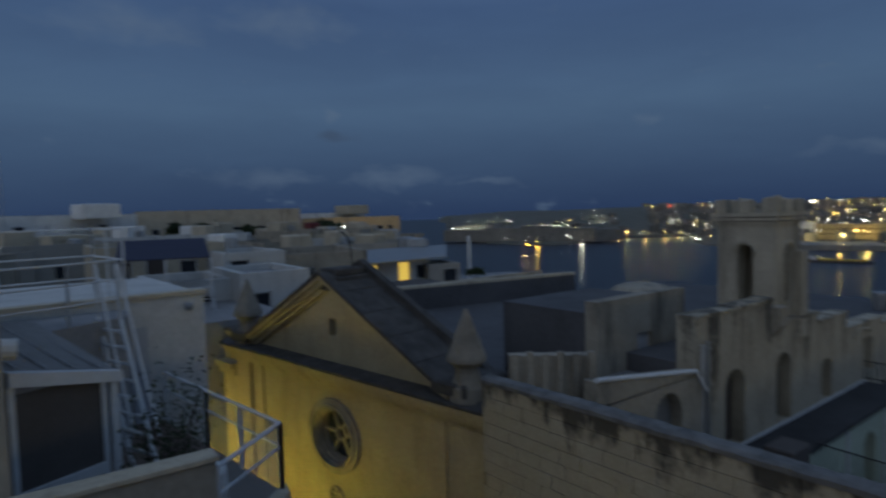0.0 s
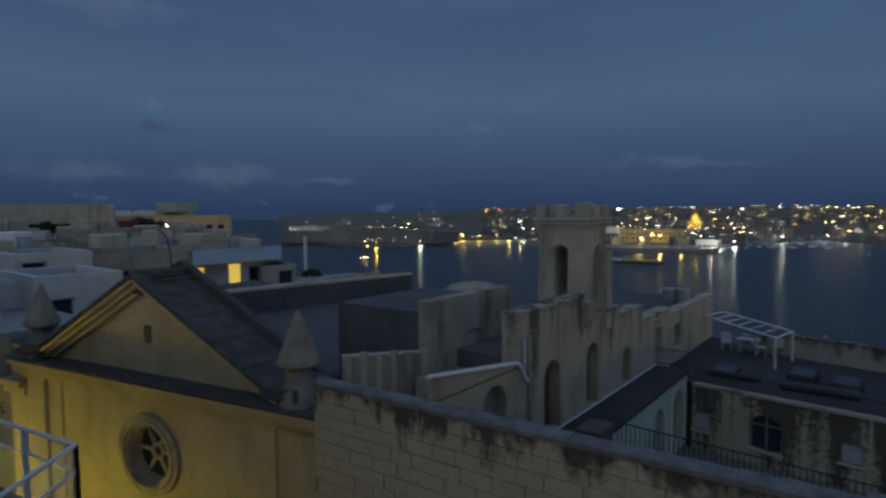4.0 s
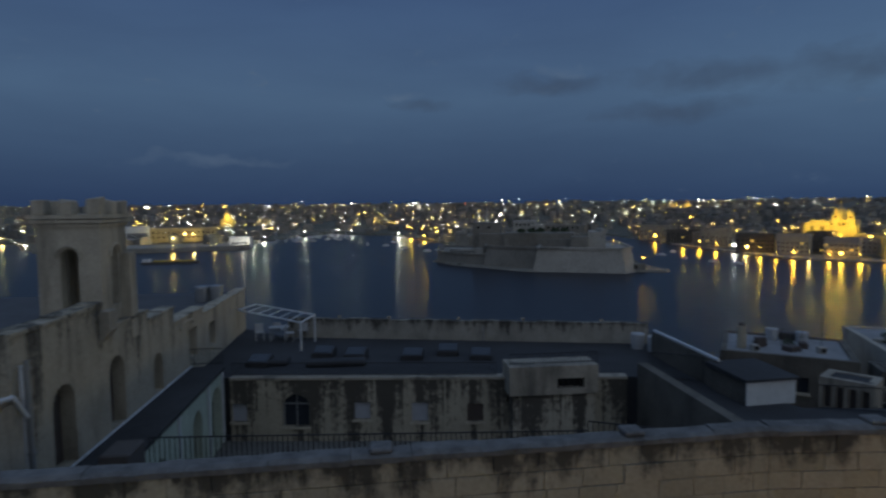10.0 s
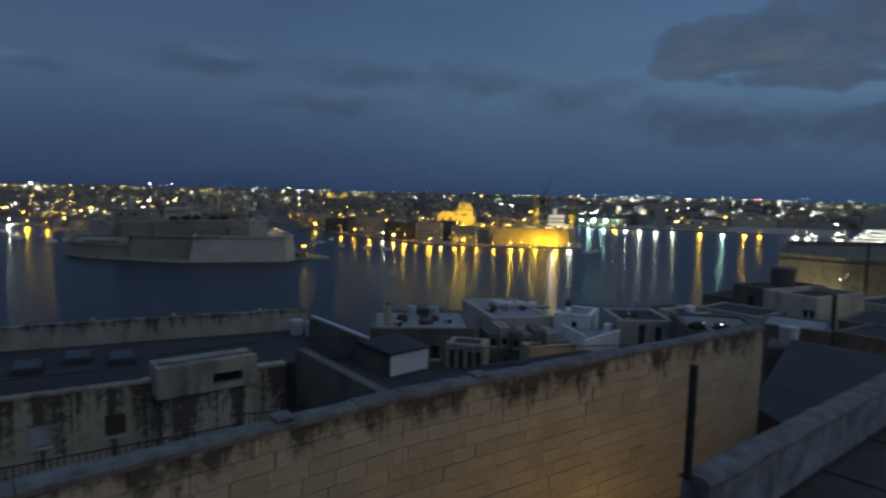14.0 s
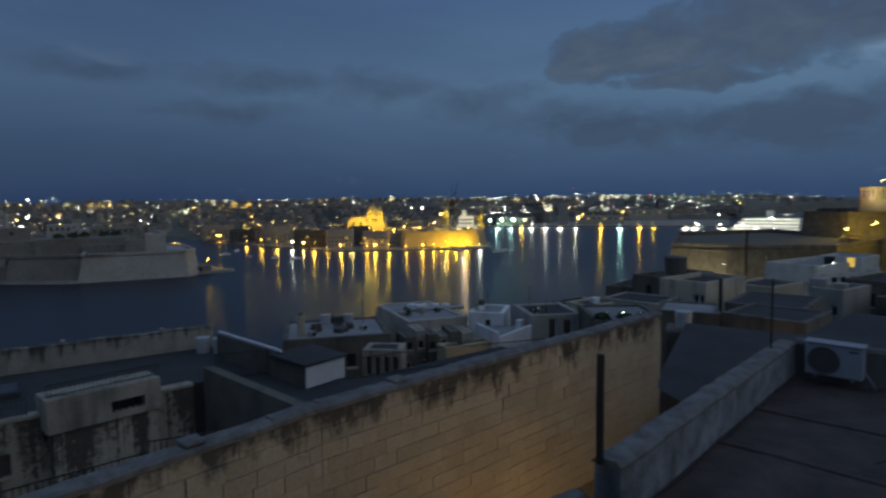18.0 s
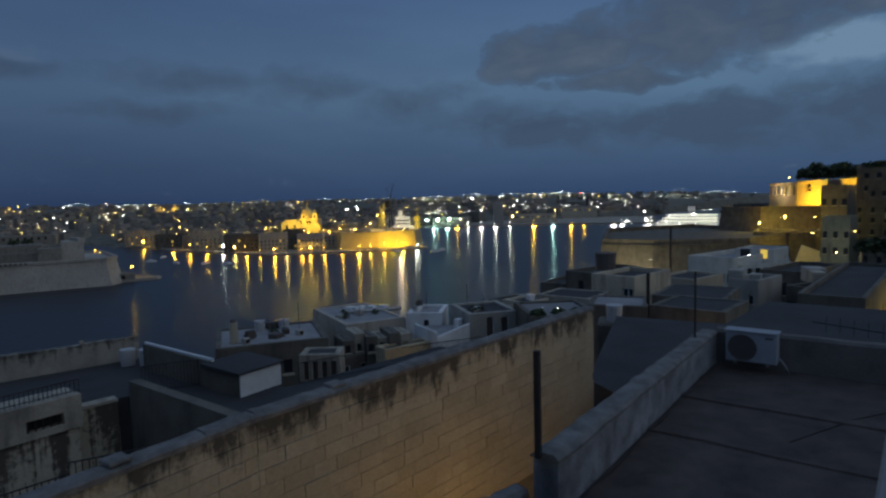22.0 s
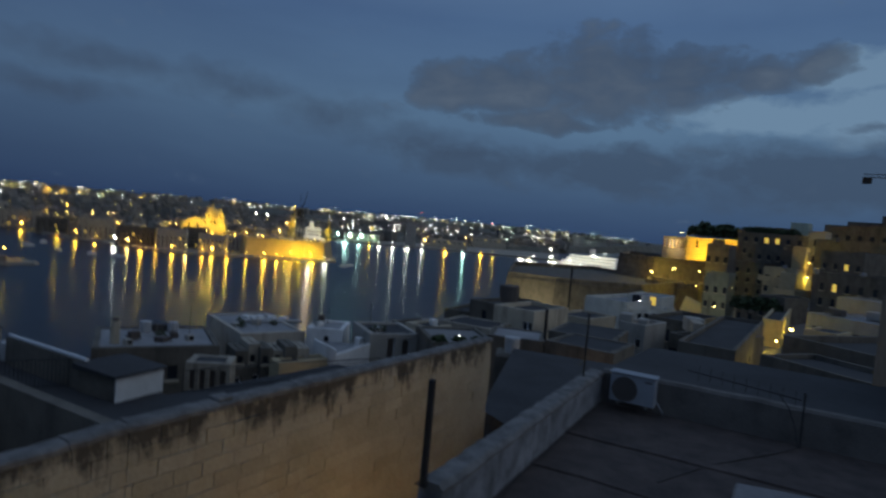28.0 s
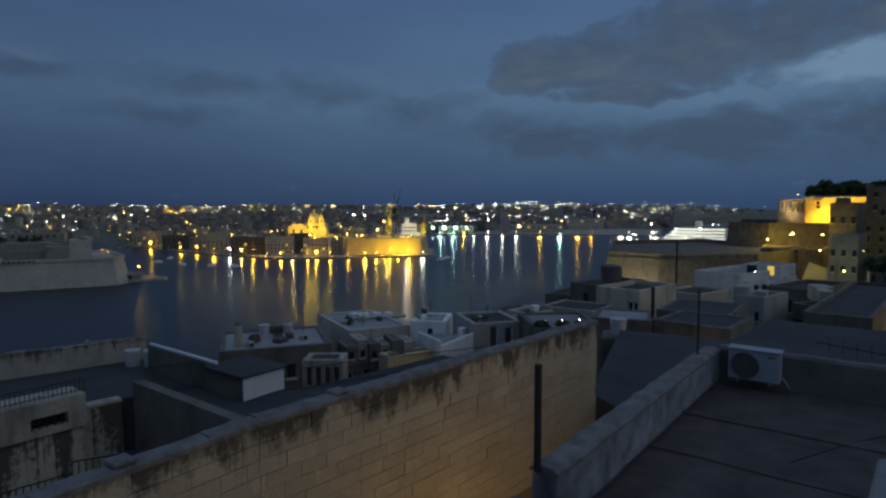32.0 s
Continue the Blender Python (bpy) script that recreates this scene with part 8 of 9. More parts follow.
hill_house("street_row", "upper row of limestone houses along the lit steep street", 93.02, 93.3, 180, 210, 3, 30, 51.6, LIME_CHURCH, rows_of(7, (44.0, 47.8), 0.9, 1.5), 0.5)
hill_house("street_row", "lower row of limestone houses along the lit steep street", 91.95, 92.7, 93, 134, 2.5, 26, 40.4, LIME_CHURCH, rows_of(9, (37.2,), 0.9, 1.4), 0.4)
R6 = random.Random(64)
for k in range(34):
    az = R6.uniform(84, 100)
    d, z = R6.choice(((54, 42.2), (64, 41.4), (88, 42.7), (127, 46.7), (165, 53.7)) if az > 93.8 else ((60, 41.3), (64, 41.3), (190, 46.3), (210, 55.1), (164, 46.0)))
    if (z > 44 and az < 88) or (z in (41.3, 42.2, 41.4) and not (83.4 < az < 86 or az > 94)):
        continue
    if z in (42.2, 41.4):
        continue
    if k % 3 == 0:
        water_tank(*pol(az, d + 2), z, 0.5, 1.0, R6.choice((PLASTIC_WHITE, GREY_METAL, DARK_PANEL)))
    else:
        roof_box(*pol(az, d + 3), z, R6.uniform(0.8, 2.4), R6.uniform(0.8, 2.0), R6.uniform(0.6, 1.8), R6.choice((HS, RENDER_GREY, LIME_GREY)), "weathered masonry box on a hillside roof", "roof_box", "box", R6.uniform(0, 60), "hill roof boxes")

# steep lit street and the small square
bm = new_bm()
prism(bm, [pol(91.2, 60), pol(93.0, 60), pol(94.0, 205), pol(93.1, 205)][::-1], 20, [34, 34, 44, 44][::-1])
structure(part("road_steep", bm, STREET), "steep stone-paved street between the houses")
bm = new_bm()
prism(bm, [pol(83.2, 140), pol(88.2, 135), pol(88.2, 158), pol(84.2, 188)][::-1], 20, [30.5, 30.5, 33, 35][::-1])
structure(part("road_square", bm, STREET), "small paved square lit by lamps")
STREET_L = [(93.36, 190, 47.9), (93.3, 168, 44.6), (92.95, 120, 41.3), (93.75, 205, 54.0), (91.65, 88, 38.6), (92.6, 100, 39.0)]
lights("street_lamps", "glowing street lamps along the steep street", [(*pol(a, d), z) for a, d, z in STREET_L], L_GOLD, 0.17, 0.2)
for (a, d, z), p in zip(STREET_L, (1300, 1500, 700, 420, 420, 420)):
    lamp(*pol(a, d - 1), z - 0.6, p, SODIUM, 0.3)
lights("square_lamps", "glowing lamps round the small square", [(*pol(a, d), z) for a, d, z in ((85.06, 166, 43.4), (84.95, 156, 40.2), (87.75, 165, 43.6), (87.8, 162, 40.2), (82.83, 200, 41.8), (86.64, 150, 36.4))], L_GOLD, 0.15, 0.2)
lamp(*pol(84.9, 164), 41.0, 1500, SODIUM, 0.3)
lamp(*pol(84.4, 178), 40.0, 1500, SODIUM, 0.3)
lamp(*pol(86.5, 149), 36.6, 420, (1.0, 0.92, 0.6), 0.3)
lamp(*pol(87.7, 164), 41.0, 900, SODIUM, 0.3)
# floodlights of the gallery and the bastions
for az, d, z in ((84.6, 229, 46.0), (86.2, 224, 46.5), (87.3, 220, 46.5)):
    lamp(*pol(az, d), z, 5000, (1.0, 0.60, 0.03), 0.4)
lamp(*pol(82.6, 244), 49.5, 900, (1.0, 0.85, 0.55), 0.3)
lamp(*pol(81.1, 205), 40.2, 1500, SODIUM, 0.3)
lamp(*pol(83.0, 206), 40.4, 1300, SODIUM, 0.3)
lights("bastion_floods", "glowing gold floodlights on the bastion", [(*pol(81.1, 204.4), 40.2), (*pol(83.0, 205.4), 42.0), (*pol(83.2, 250), 54.6)], L_GOLD, 0.25, 0.2)
for az in (68.6, 70.4):
    lamp(*pol(az, 150), 26.5, 3600, (1.0, 0.85, 0.45), 0.4)
lights("yard_lamps", "white lamps in the yard under the bastion", [(*pol(a, d), z) for a, d, z in ((72.7, 120, 38.2), (72.3, 118, 37.6), (75.6, 125, 38.6), (80.3, 110, 39.4), (85.6, 126, 34.5))], L_WHITE, 0.055, 0.2)
lamp(*pol(80.0, 104), 40.5, 60, (1.0, 0.95, 0.75), 0.3)
lamp(*pol(74.0, 122), 37.0, 160, (1.0, 0.95, 0.75), 0.3)
# street light on the long roof house and the low walls
lamp(*pol(75.6, 30.2), 42.3, 26, AMBER, 0.2)
lamp(*pol(91.3, 62), 39.4, 150, SODIUM, 0.3)
lamp(*pol(90.6, 50), 40.2, 60, SODIUM, 0.3)
lamp(*pol(94.0, 74.5), 40.6, 18, SODIUM, 0.3)


def tower_crane():
    c = thing("tower_crane", (*pol(98.75, 232), 60), "tall tower crane with a long jib against the sky", "crane")
    x, y = pol(98.75, 232)
    rows = []
    bm = new_bm()
    for sx in (-0.7, 0.7):
        for sy in (-0.7, 0.7):
            tube(bm, (x + sx, y + sy, 58), (x + sx, y + sy, 77), 0.12, seg=5)
    for k in range(13):
        z = 58 + 1.45 * k
        tube(bm, (x - 0.7, y - 0.7, z), (x - 0.7, y + 0.7, z + 1.45), 0.07, seg=4)
        tube(bm, (x - 0.7, y + 0.7, z), (x + 0.7, y + 0.7, z + 1.45), 0.07, seg=4)
    part("mast", bm, IRON, c)
    u = Vector((*pol(90, 1), 0)).cross(Vector((0, 0, 1))).normalized()
    bm = new_bm()
    a, e = Vector((x, y, 76.4)) + u * 30, Vector((x, y, 76.4)) - u * 10
    for off in (Vector((0, 0, 0)), Vector((0.6, 0, 0)), Vector((0.3, 0, 1.1))):
        tube(bm, a + off, e + off, 0.10, seg=4)
    for k in range(26):
        p = a.lerp(e, k / 26)
        q = a.lerp(e, (k + 1) / 26)
        tube(bm, p, q + Vector((0.3, 0, 1.1)), 0.06, seg=4)
    part("jib", bm, IRON, c)
    boxes("cab", [(x - 0.9, x + 0.9, y + 0.7, y + 2.2, 74.6, 76.4)], GREY_METAL, c)
    q = Vector((x, y, 75.6)) + u * (-9)
    boxes("counterweight", [(q.x - 0.8, q.x + 0.8, q.y - 1.2, q.y + 1.2, 74.4, 76.3)], IRON, c)


tower_crane()

# ---- landmarks across the harbour ----
def mass(name, az0, az1, d0, d1, deep, z0, z1, mat, parent, label="", wins=(), soft=0):
    """A block whose front runs between two bearings; wins: rows of share, sill, width, height."""
    l, r = pol(az0, d0), pol(az1, d1)
    m = frame_at(r, (l[0] - r[0], l[1] - r[1]))
    L = math.dist(l, r)
    bm = new_bm()
    box(bm, 0, L, -deep, 0, z0, z1)
    ob = part(name, moved(bm, m), mat, parent, label)
    for u, z, w, h in wins:
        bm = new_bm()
        # no hole is cut: a dark plate on the face stands for the shaded window
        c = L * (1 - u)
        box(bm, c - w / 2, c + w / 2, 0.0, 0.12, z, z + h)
        part("window", moved(bm, m), HOLE_SHADE, ob)
    return ob


def fort():
    f = thing("harbour_fort", (*pol(15, 470), 0), "massive pale limestone sea fort on a point of land", "fort")
    FS = material("fort_limestone", (0.40, 0.375, 0.33), (0.28, 0.26, 0.225), 0.07, bump=0, streak=0.35)
    FG = material("fort_grey_limestone", (0.24, 0.22, 0.185), (0.15, 0.138, 0.118), 0.07, bump=0, streak=0.5)

    def mole(name, pts, z1, mat, batter, label="", parapet=1.6):
        cx, cy = sum(p[0] for p in pts) / len(pts), sum(p[1] for p in pts) / len(pts)
        bm = new_bm()
        lo = [bm.verts.new((p[0] + (p[0] - cx) / math.hypot(p[0] - cx, p[1] - cy) * batter, p[1] + (p[1] - cy) / math.hypot(p[0] - cx, p[1] - cy) * batter, -1)) for p in pts]
        hi = [bm.verts.new((*p, z1)) for p in pts]
        for i in range(len(pts)):
            j = (i + 1) % len(pts)
            bm.faces.new((lo[i], lo[j], hi[j], hi[i]))
        bm.faces.new(hi)
        ob = part(name, bm, mat, f, label)
        if parapet:
            for i in range(len(pts)):
                j = (i + 1) % len(pts)
                a, c = Vector((*pts[i], 0)), Vector((*pts[j], 0))
                m = frame_at((a.x, a.y), (c.x - a.x, c.y - a.y))
                bm = new_bm()
                box(bm, 0, (c - a).length, -0.9, 0.9, z1, z1 + parapet)
                part("parapet", moved(bm, m), mat, ob)
        return ob

    mole("rock_shelf", [pol(4.9, 520), pol(7.4, 484), pol(14, 440), pol(20.6, 446), pol(26.6, 452), pol(26.8, 462), pol(22, 520), pol(8, 600)], 1.6, FG, 3, "dark rock shelf at the waterline", 0)
    mole("lower_battery", [pol(5.3, 512), pol(8.2, 482), pol(10.2, 472), pol(11, 560), pol(6, 580)], 9.0, FG, 1.5, "low grey battery")
    mass("barrack", 6.4, 8.9, 500, 486, 9, 9, 13.2, FS, f, "low barrack with a row of windows", [(0.08 + 0.1 * k, 10.2, 1.2, 1.5) for k in range(10)])
    mass("gate_house", 8.9, 9.8, 482, 480, 9, 9, 14.6, FS, f)
    mole("west_curtain", [pol(10.0, 470), pol(14.9, 446), pol(16, 520), pol(10, 560)], 16.2, FG, 4, "long grey curtain wall")
    mole("sea_bastion", [pol(14.95, 442), pol(22.8, 440), pol(23.6, 452), pol(22.5, 520), pol(15.5, 520)], 16.6, FS, 4.5, "high pale sea bastion")
    for k in range(7):
        # dark boxes paint the shade of the gun openings
        bm = new_bm()
        x, y = pol(15.3 + 0.32 * k, 440.4)
        box(bm, x - 0.5, x + 0.5, y - 0.9, y + 0.4, 16.9, 18.0)
        part("embrasure", bm, HOLE_SHADE, f)
    mass("casemate", 18.1, 19.7, 452, 452, 14, 16, 25.4, FG, f)
    mass("upper_bastion", 19.7, 21.3, 456, 456, 26, 16, 29.0, FS, f, "tall pale upper bastion")
    mass("upper_bastion", 20.9, 21.4, 455, 456, 20, 28, 31.0, FS, f)
    mass("middle_curtain", 11.8, 18.4, 478, 474, 40, 10, 27.0, FG, f, "grey middle curtain wall")
    mass("middle_curtain", 15.0, 18.2, 470, 468, 20, 10, 22.5, FG, f)
    mass("cavalier", 8.7, 11.4, 496, 494, 26, 10, 35.0, FG, f, "high cavalier block", [(0.2, 30, 1.6, 2.2), (0.6, 30, 1.6, 2.2)])
    mass("keep_block", 9.3, 12.0, 486, 484, 20, 10, 26.0, FG, f)
    mass("magisterial_house", 12.6, 14.9, 506, 506, 14, 26, 36.0, FS, f, "pale upper house with dark windows", [(0.15 + 0.17 * k, 31.5, 1.5, 2.4) for k in range(5)])
    mass("magisterial_house", 14.2, 15.6, 500, 500, 12, 26, 33.0, FS, f, "", [(0.3, 29, 1.4, 2.2), (0.7, 29, 1.4, 2.2)])
    mass("upper_barrack", 15.6, 19.4, 505, 500, 12, 26, 32.5, FG, f, "", [(0.1 + 0.12 * k, 29.4, 1.2, 1.8) for k in range(7)])
    mass("landing_shed", 23.3, 24.9, 448, 450, 6, 1, 6.0, FG, f, "", [(0.3, 2.0, 6, 2.6)])
    for az, d, s in ((13.4, 470, 1), (15.2, 480, 2), (16.6, 478, 3), (17.5, 482, 4), (14.4, 474, 5)):
        bush(*pol(az, d), 27.0, 3.4, 4.0, 120 + s, "fort_tree", "dark trees on the fort's terrace", 0.9, 160, "fort trees")
    bm = new_bm()
    tube(bm, (*pol(10.1, 500), 35), (*pol(10.1, 500), 47), 0.35, 0.2, seg=6)
    part("flagstaff", bm, WHITE_METAL, f)


fort()


def gold_church():
    c = thing("hilltop_basilica", (*pol(40, 690), 8), "basilica with dome and towers floodlit in gold", "church")
    G = GOLD_STONE
    mass("nave", 39.0, 40.9, 690, 686, 20, 8, 32.0, G, c, "", [(0.12 + 0.15 * k, 26, 2.0, 3.4) for k in range(6)])
    mass("aisle", 38.8, 41.0, 684, 680, 6, 8, 26.5, G, c)
    mass("transept", 37.4, 39.2, 676, 680, 18, 8, 29.5, G, c, "", [(0.3, 22, 2.0, 4.0), (0.7, 22, 2.0, 4.0)])
    mass("pediment", 37.7, 38.9, 677, 679, 4, 29.5, 32.0, G, c)
    for az in (39.3, 40.3):
        mass("bell_tower", az, az + 0.45, 680, 680, 5.4, 20, 38.0, G, c, "", [(0.5, 33.5, 1.4, 2.6)])
        x, y = pol(az + 0.22, 683)
        bm = new_bm()
        lathe(bm, x, y, [(2.6, 38), (2.2, 39.5), (0.8, 42.0), (0.1, 44.5)], 10)
        part("cupola", bm, G, c)
    x, y = pol(39.85, 700)
    bm = new_bm()
    lathe(bm, x, y, [(6.4, 31), (6.4, 36), (6.0, 38.5), (4.8, 41.5), (2.5, 44), (1.0, 44.8), (0.9, 47.5), (0.1, 50)], 16)
    part("dome", bm, G, c)
    for az, d, z, p in ((38.2, 662, 25, 12000), (39.3, 666, 27, 13000), (40.5, 668, 27, 13000), (39.9, 674, 36, 10000)):
        lamp(*pol(az, d), z, p, (1.0, 0.70, 0.07), 0.5)


gold_church()


def peninsula_bastion():
    b2 = bastion("peninsula_bastion", "high bastion at the peninsula's tip floodlit in gold", [pol(43.0, 606), pol(47.0, 612), pol(50.0, 622), pol(50.6, 640), pol(48, 690), pol(42, 680)], 0.5, 17.5, GOLD_STONE, 3.0)
    for az, d, p in ((44.4, 594, 1200), (46.5, 598, 9000), (47.8, 603, 12000), (49.1, 608, 13000)):
        lamp(*pol(az, d), 7.0, p, (1.0, 0.67, 0.02), 0.5)


peninsula_bastion()
for az, d, w, n, s in ((33.8, 640, 3.0, 8, 1), (36.6, 616, 2.4, 7, 2), (30.8, 690, 2.6, 7, 3), (28.0, 760, 2.8, 7, 4), (40.0, 600, 2.4, 7, 5), (25.6, 830, 2.6, 7, 6), (38.5, 640, 1.9, 6, 7), (42.0, 640, 2.2, 6, 8)):
    h = gh(*pol(az, d)) - 1
    house("quay_tenement", "tall quayside tenement with many windows", pol(az - w / 2, d), pol(az + w / 2, d - 4), 14, h, 17.0 + 1.7 * (s * 5 % 4), (LIME_GREY, HILL_STONE, RENDER_GREY)[s % 3], ROOF_DARK,
          [((k + 0.5) / n, 4.4 + 3.7 * q, 1.3, 1.9, "lit" if (k * 5 + q * 3 + s) % 11 == 0 else "dark") for k in range(n) for q in range(3)], 0.8, "building", "quay tenements", frames=False)


def domed_church(az, d, z, r, mat, power, colour, label):
    c = thing("domed_church", (*pol(az, d), z), label, "church", "far domed churches")
    x, y = pol(az, d)
    bm = new_bm()
    lathe(bm, x, y, [(r, z - 8), (r, z), (r * 0.95, z + r * 0.4), (r * 0.65, z + r * 0.9), (r * 0.2, z + r * 1.15), (r * 0.16, z + r * 1.5), (0.1, z + r * 1.8)], 14)
    part("dome", bm, mat, c)
    bm = new_bm()
    box(bm, x - r * 1.8, x + r * 1.8, y - r * 0.5, y + r * 1.5, z - 18, z - 5)
    part("nave", bm, mat, c)
    if power:
        lamp(*pol(az, d - r * 2.2), z - 2, power, colour, 0.8)


domed_church(28.4, 1500, 40, 9, GOLD_STONE, 40000, (1.0, 0.72, 0.12), "far domed church floodlit in gold")
domed_church(27.1, 1500, 37, 8, GOLD_STONE, 30000, (1.0, 0.72, 0.12), "far domed church floodlit in gold")
domed_church(3.4, 1500, 48, 7, LIME_FAR, 30000, (1.0, 0.95, 0.8), "far domed church in pale floodlight")
domed_church(-14.3, 1050, 36, 6, GOLD_STONE, 18000, (1.0, 0.72, 0.12), "far church tower floodlit in gold")
domed_church(23.0, 1300, 33, 5, LIME_FAR, 25000, (0.9, 1.0, 0.8), "far white church in pale floodlight")
# stadium and port floodlights
lights("stadium_floodlights", "strong white floodlights on the far hills", [(*pol(a, d), z) for a, d, z in ((11.5, 2000, 66), (13.2, 2000, 69), (55.7, 1900, 50), (-20.9, 1500, 52), (43.6, 1000, 38), (44.6, 1000, 37), (-10.5, 1700, 50), (3.0, 1900, 58), (11.4, 1000, 33))], L_WHITE, 1.5)
lights("dock_floodlights", "strong golden floodlights over the docks", [(*pol(a, d), z) for a, d, z in ((46.4, 720, 33), (45.8, 700, 24), (46.6, 690, 17), (59.6, 900, 21), (63.6, 1200, 22), (52.4, 860, 19), (54.5, 880, 20))], L_GOLD, 1.0)


def lit_hospital():
    h = thing("waterside_hospital", (*pol(-18, 850), 10), "long colonnaded building lit gold above the shore", "building")
    mass("white_wing", -22.8, -20.8, 830, 826, 16, 6, 27.0, RENDER_WHITE, h, "white wing with a colonnade", [(0.12 + 0.13 * k, 12, 2.4, 7) for k in range(7)])
    mass("long_wing", -20.7, -15.3, 836, 828, 16, 6, 24.0, GOLD_STONE, h, "long gold-lit wing", [(0.05 + 0.075 * k, z, 1.8, 2.6) for k in range(13) for z in (11, 17)])
    for az in (-20.4, -18.8, -17.2, -15.8):
        lamp(*pol(az, 812), 12.0, 5000, (1.0, 0.82, 0.32), 0.5)
    w = thing("quay_store", (*pol(-13.2, 760), 2), "white-lit stone store on the quayside", "building")
    mass("wall", -14.2, -12.4, 762, 756, 14, 0, 14.0, RENDER_WHITE, w, "", [(0.2 + 0.2 * k, 4, 3, 4) for k in range(4)])
    lamp(*pol(-13.0, 742), 8, 9000, (1.0, 0.98, 0.8), 0.5)
    bm = new_bm()
    prism(bm, [pol(-26, 742), pol(-20, 728), pol(-13, 726), pol(-12.4, 745), pol(-13, 800), pol(-26, 810)][::-1], -2, 5.5)
    structure(part("shore_cliff", bm, LIME_FAR), "low pale rocky shore platform")


lit_hospital()


def point_fort():
    f = thing("point_fort", (*pol(-46, 900), 10), "long low limestone fort on the harbour point", "fort")
    for az0, az1, d0, d1, z in ((-53, -49, 1000, 960, 21), (-49, -45.5, 960, 930, 24), (-45.5, -42.5, 930, 900, 27), (-42.5, -38.5, 900, 890, 23), (-38.5, -36, 890, 930, 20)):
        mass("rampart", az0, az1, d0, d1, 30, 2, z, LIME_FAR, f)
    mass("barrack", -52, -48.5, 1010, 980, 12, 16, 28, LIME_PALE, f, "", [(0.1 + 0.1 * k, 28, 2, 2) for k in range(9)])


point_fort()
lights("barrack_lamps", "white lamps along the point fort", [(*pol(-52 + 0.45 * k, 955), 25) for k in range(8)] + [(*pol(-43.5, 890), 28), (*pol(-41.6, 880), 27), (*pol(-41.0, 880), 27), (*pol(-45.6, 590), 5), (*pol(-45.0, 594), 5), (*pol(-44.0, 600), 5)], L_WHITE, 0.45, 0.2)
lights("kiosk_lamp", "orange lamp on the rocky shore", [(*pol(-44.9, 640), 14), (*pol(-45.2, 612), 4)], L_SODIUM, 0.55, 0.1)


def crane(az, d, z0, high, reach, mat, label, lean=1):
    c = thing("dock_crane", (*pol(az, d), z0), label, "crane", "dock cranes")
    x, y = pol(az, d)
    bm = new_bm()
    for sx in (-3, 3):
        for sy in (-3, 3):
            tube(bm, (x + sx, y + sy, z0), (x + sx * 0.4, y + sy * 0.4, z0 + high * 0.55), 0.45, seg=4)
    for k in range(4):
        z = z0 + high * 0.13 * (k + 0.5)
        s = 3 - 0.5 * k
        tube(bm, (x - s, y - s, z), (x + s, y - s, z + high * 0.12), 0.25, seg=4)
    part("portal", bm, mat, c)
    boxes("cab", [(x - 2.5, x + 2.5, y - 2.5, y + 2.5, z0 + high * 0.52, z0 + high * 0.64)], mat, c)
    bm = new_bm()
    tip = Vector((x + reach * lean, y, z0 + high))
    for off in ((-0.9, 0, 0), (0.9, 0, 0), (0, 0, 1.4)):
        tube(bm, Vector((x, y, z0 + high * 0.6)) + Vector(off), tip, 0.3, 0.2, seg=4)
    for k in range(8):
        p = Vector((x, y, z0 + high * 0.6)).lerp(tip, k / 8)
        q = Vector((x, y, z0 + high * 0.6)).lerp(tip, (k + 1) / 8)
        tube(bm, p + Vector((-0.8, 0, 0)) * (1 - k / 8), q + Vector((0.8, 0, 1.0)) * (1 - k / 8), 0.15, seg=4)
    part("jib", bm, mat, c)
    bm = new_bm()
    tube(bm, (x, y, z0 + high * 0.6), (x - 2 * lean, y, z0 + high * 0.92), 0.3, seg=4)
    tube(bm, (x - 2 * lean, y, z0 + high * 0.92), tip, 0.12, seg=4)
    part("stay", bm, mat, c)


crane(47.6, 660, 14, 56, 9, IRON, "dark luffing dock crane above the bastion")
crane(46.9, 680, 12, 36, 5, RUST, "yellow dock crane lit by floodlights")
crane(50.3, 700, 4, 42, 4, RUST, "yellow dock crane at the quay")
crane(66.6, 1500, 4, 60, 8, NAVY, "dark blue container crane on the far quay")
sh = thing("docked_ship", (*pol(49.0, 680), 0), "white ship in dock under bright floodlights", "ship")
mass("hull", 47.9, 50.0, 690, 690, 16, 2, 20, RENDER_WHITE, sh)
mass("superstructure", 48.2, 49.6, 692, 692, 12, 20, 31, RENDER_WHITE, sh, "", [(0.1 + 0.11 * k, z, 1.6, 1.2) for k in range(8) for z in (22, 26)])
mass("funnel", 48.5, 48.9, 694, 694, 5, 31, 38, RENDER_WHITE, sh)
lamp(*pol(48.6, 655), 26, 26000, (1.0, 0.95, 0.75), 0.6)
lamp(*pol(46.7, 668), 30, 9000, (1.0, 0.85, 0.35), 0.6)
lamp(*pol(50.2, 690), 22, 9000, (1.0, 0.85, 0.35), 0.6)
si = thing("dock_silo", (*pol(58.2, 1085), 4), "tall grey concrete dock silo", "silo")
mass("shaft", 57.7, 58.7, 1085, 1085, 16, 2, 41, RENDER_GREY, si)
mass("head", 57.9, 58.3, 1086, 1086, 8, 41, 44, RENDER_GREY, si)
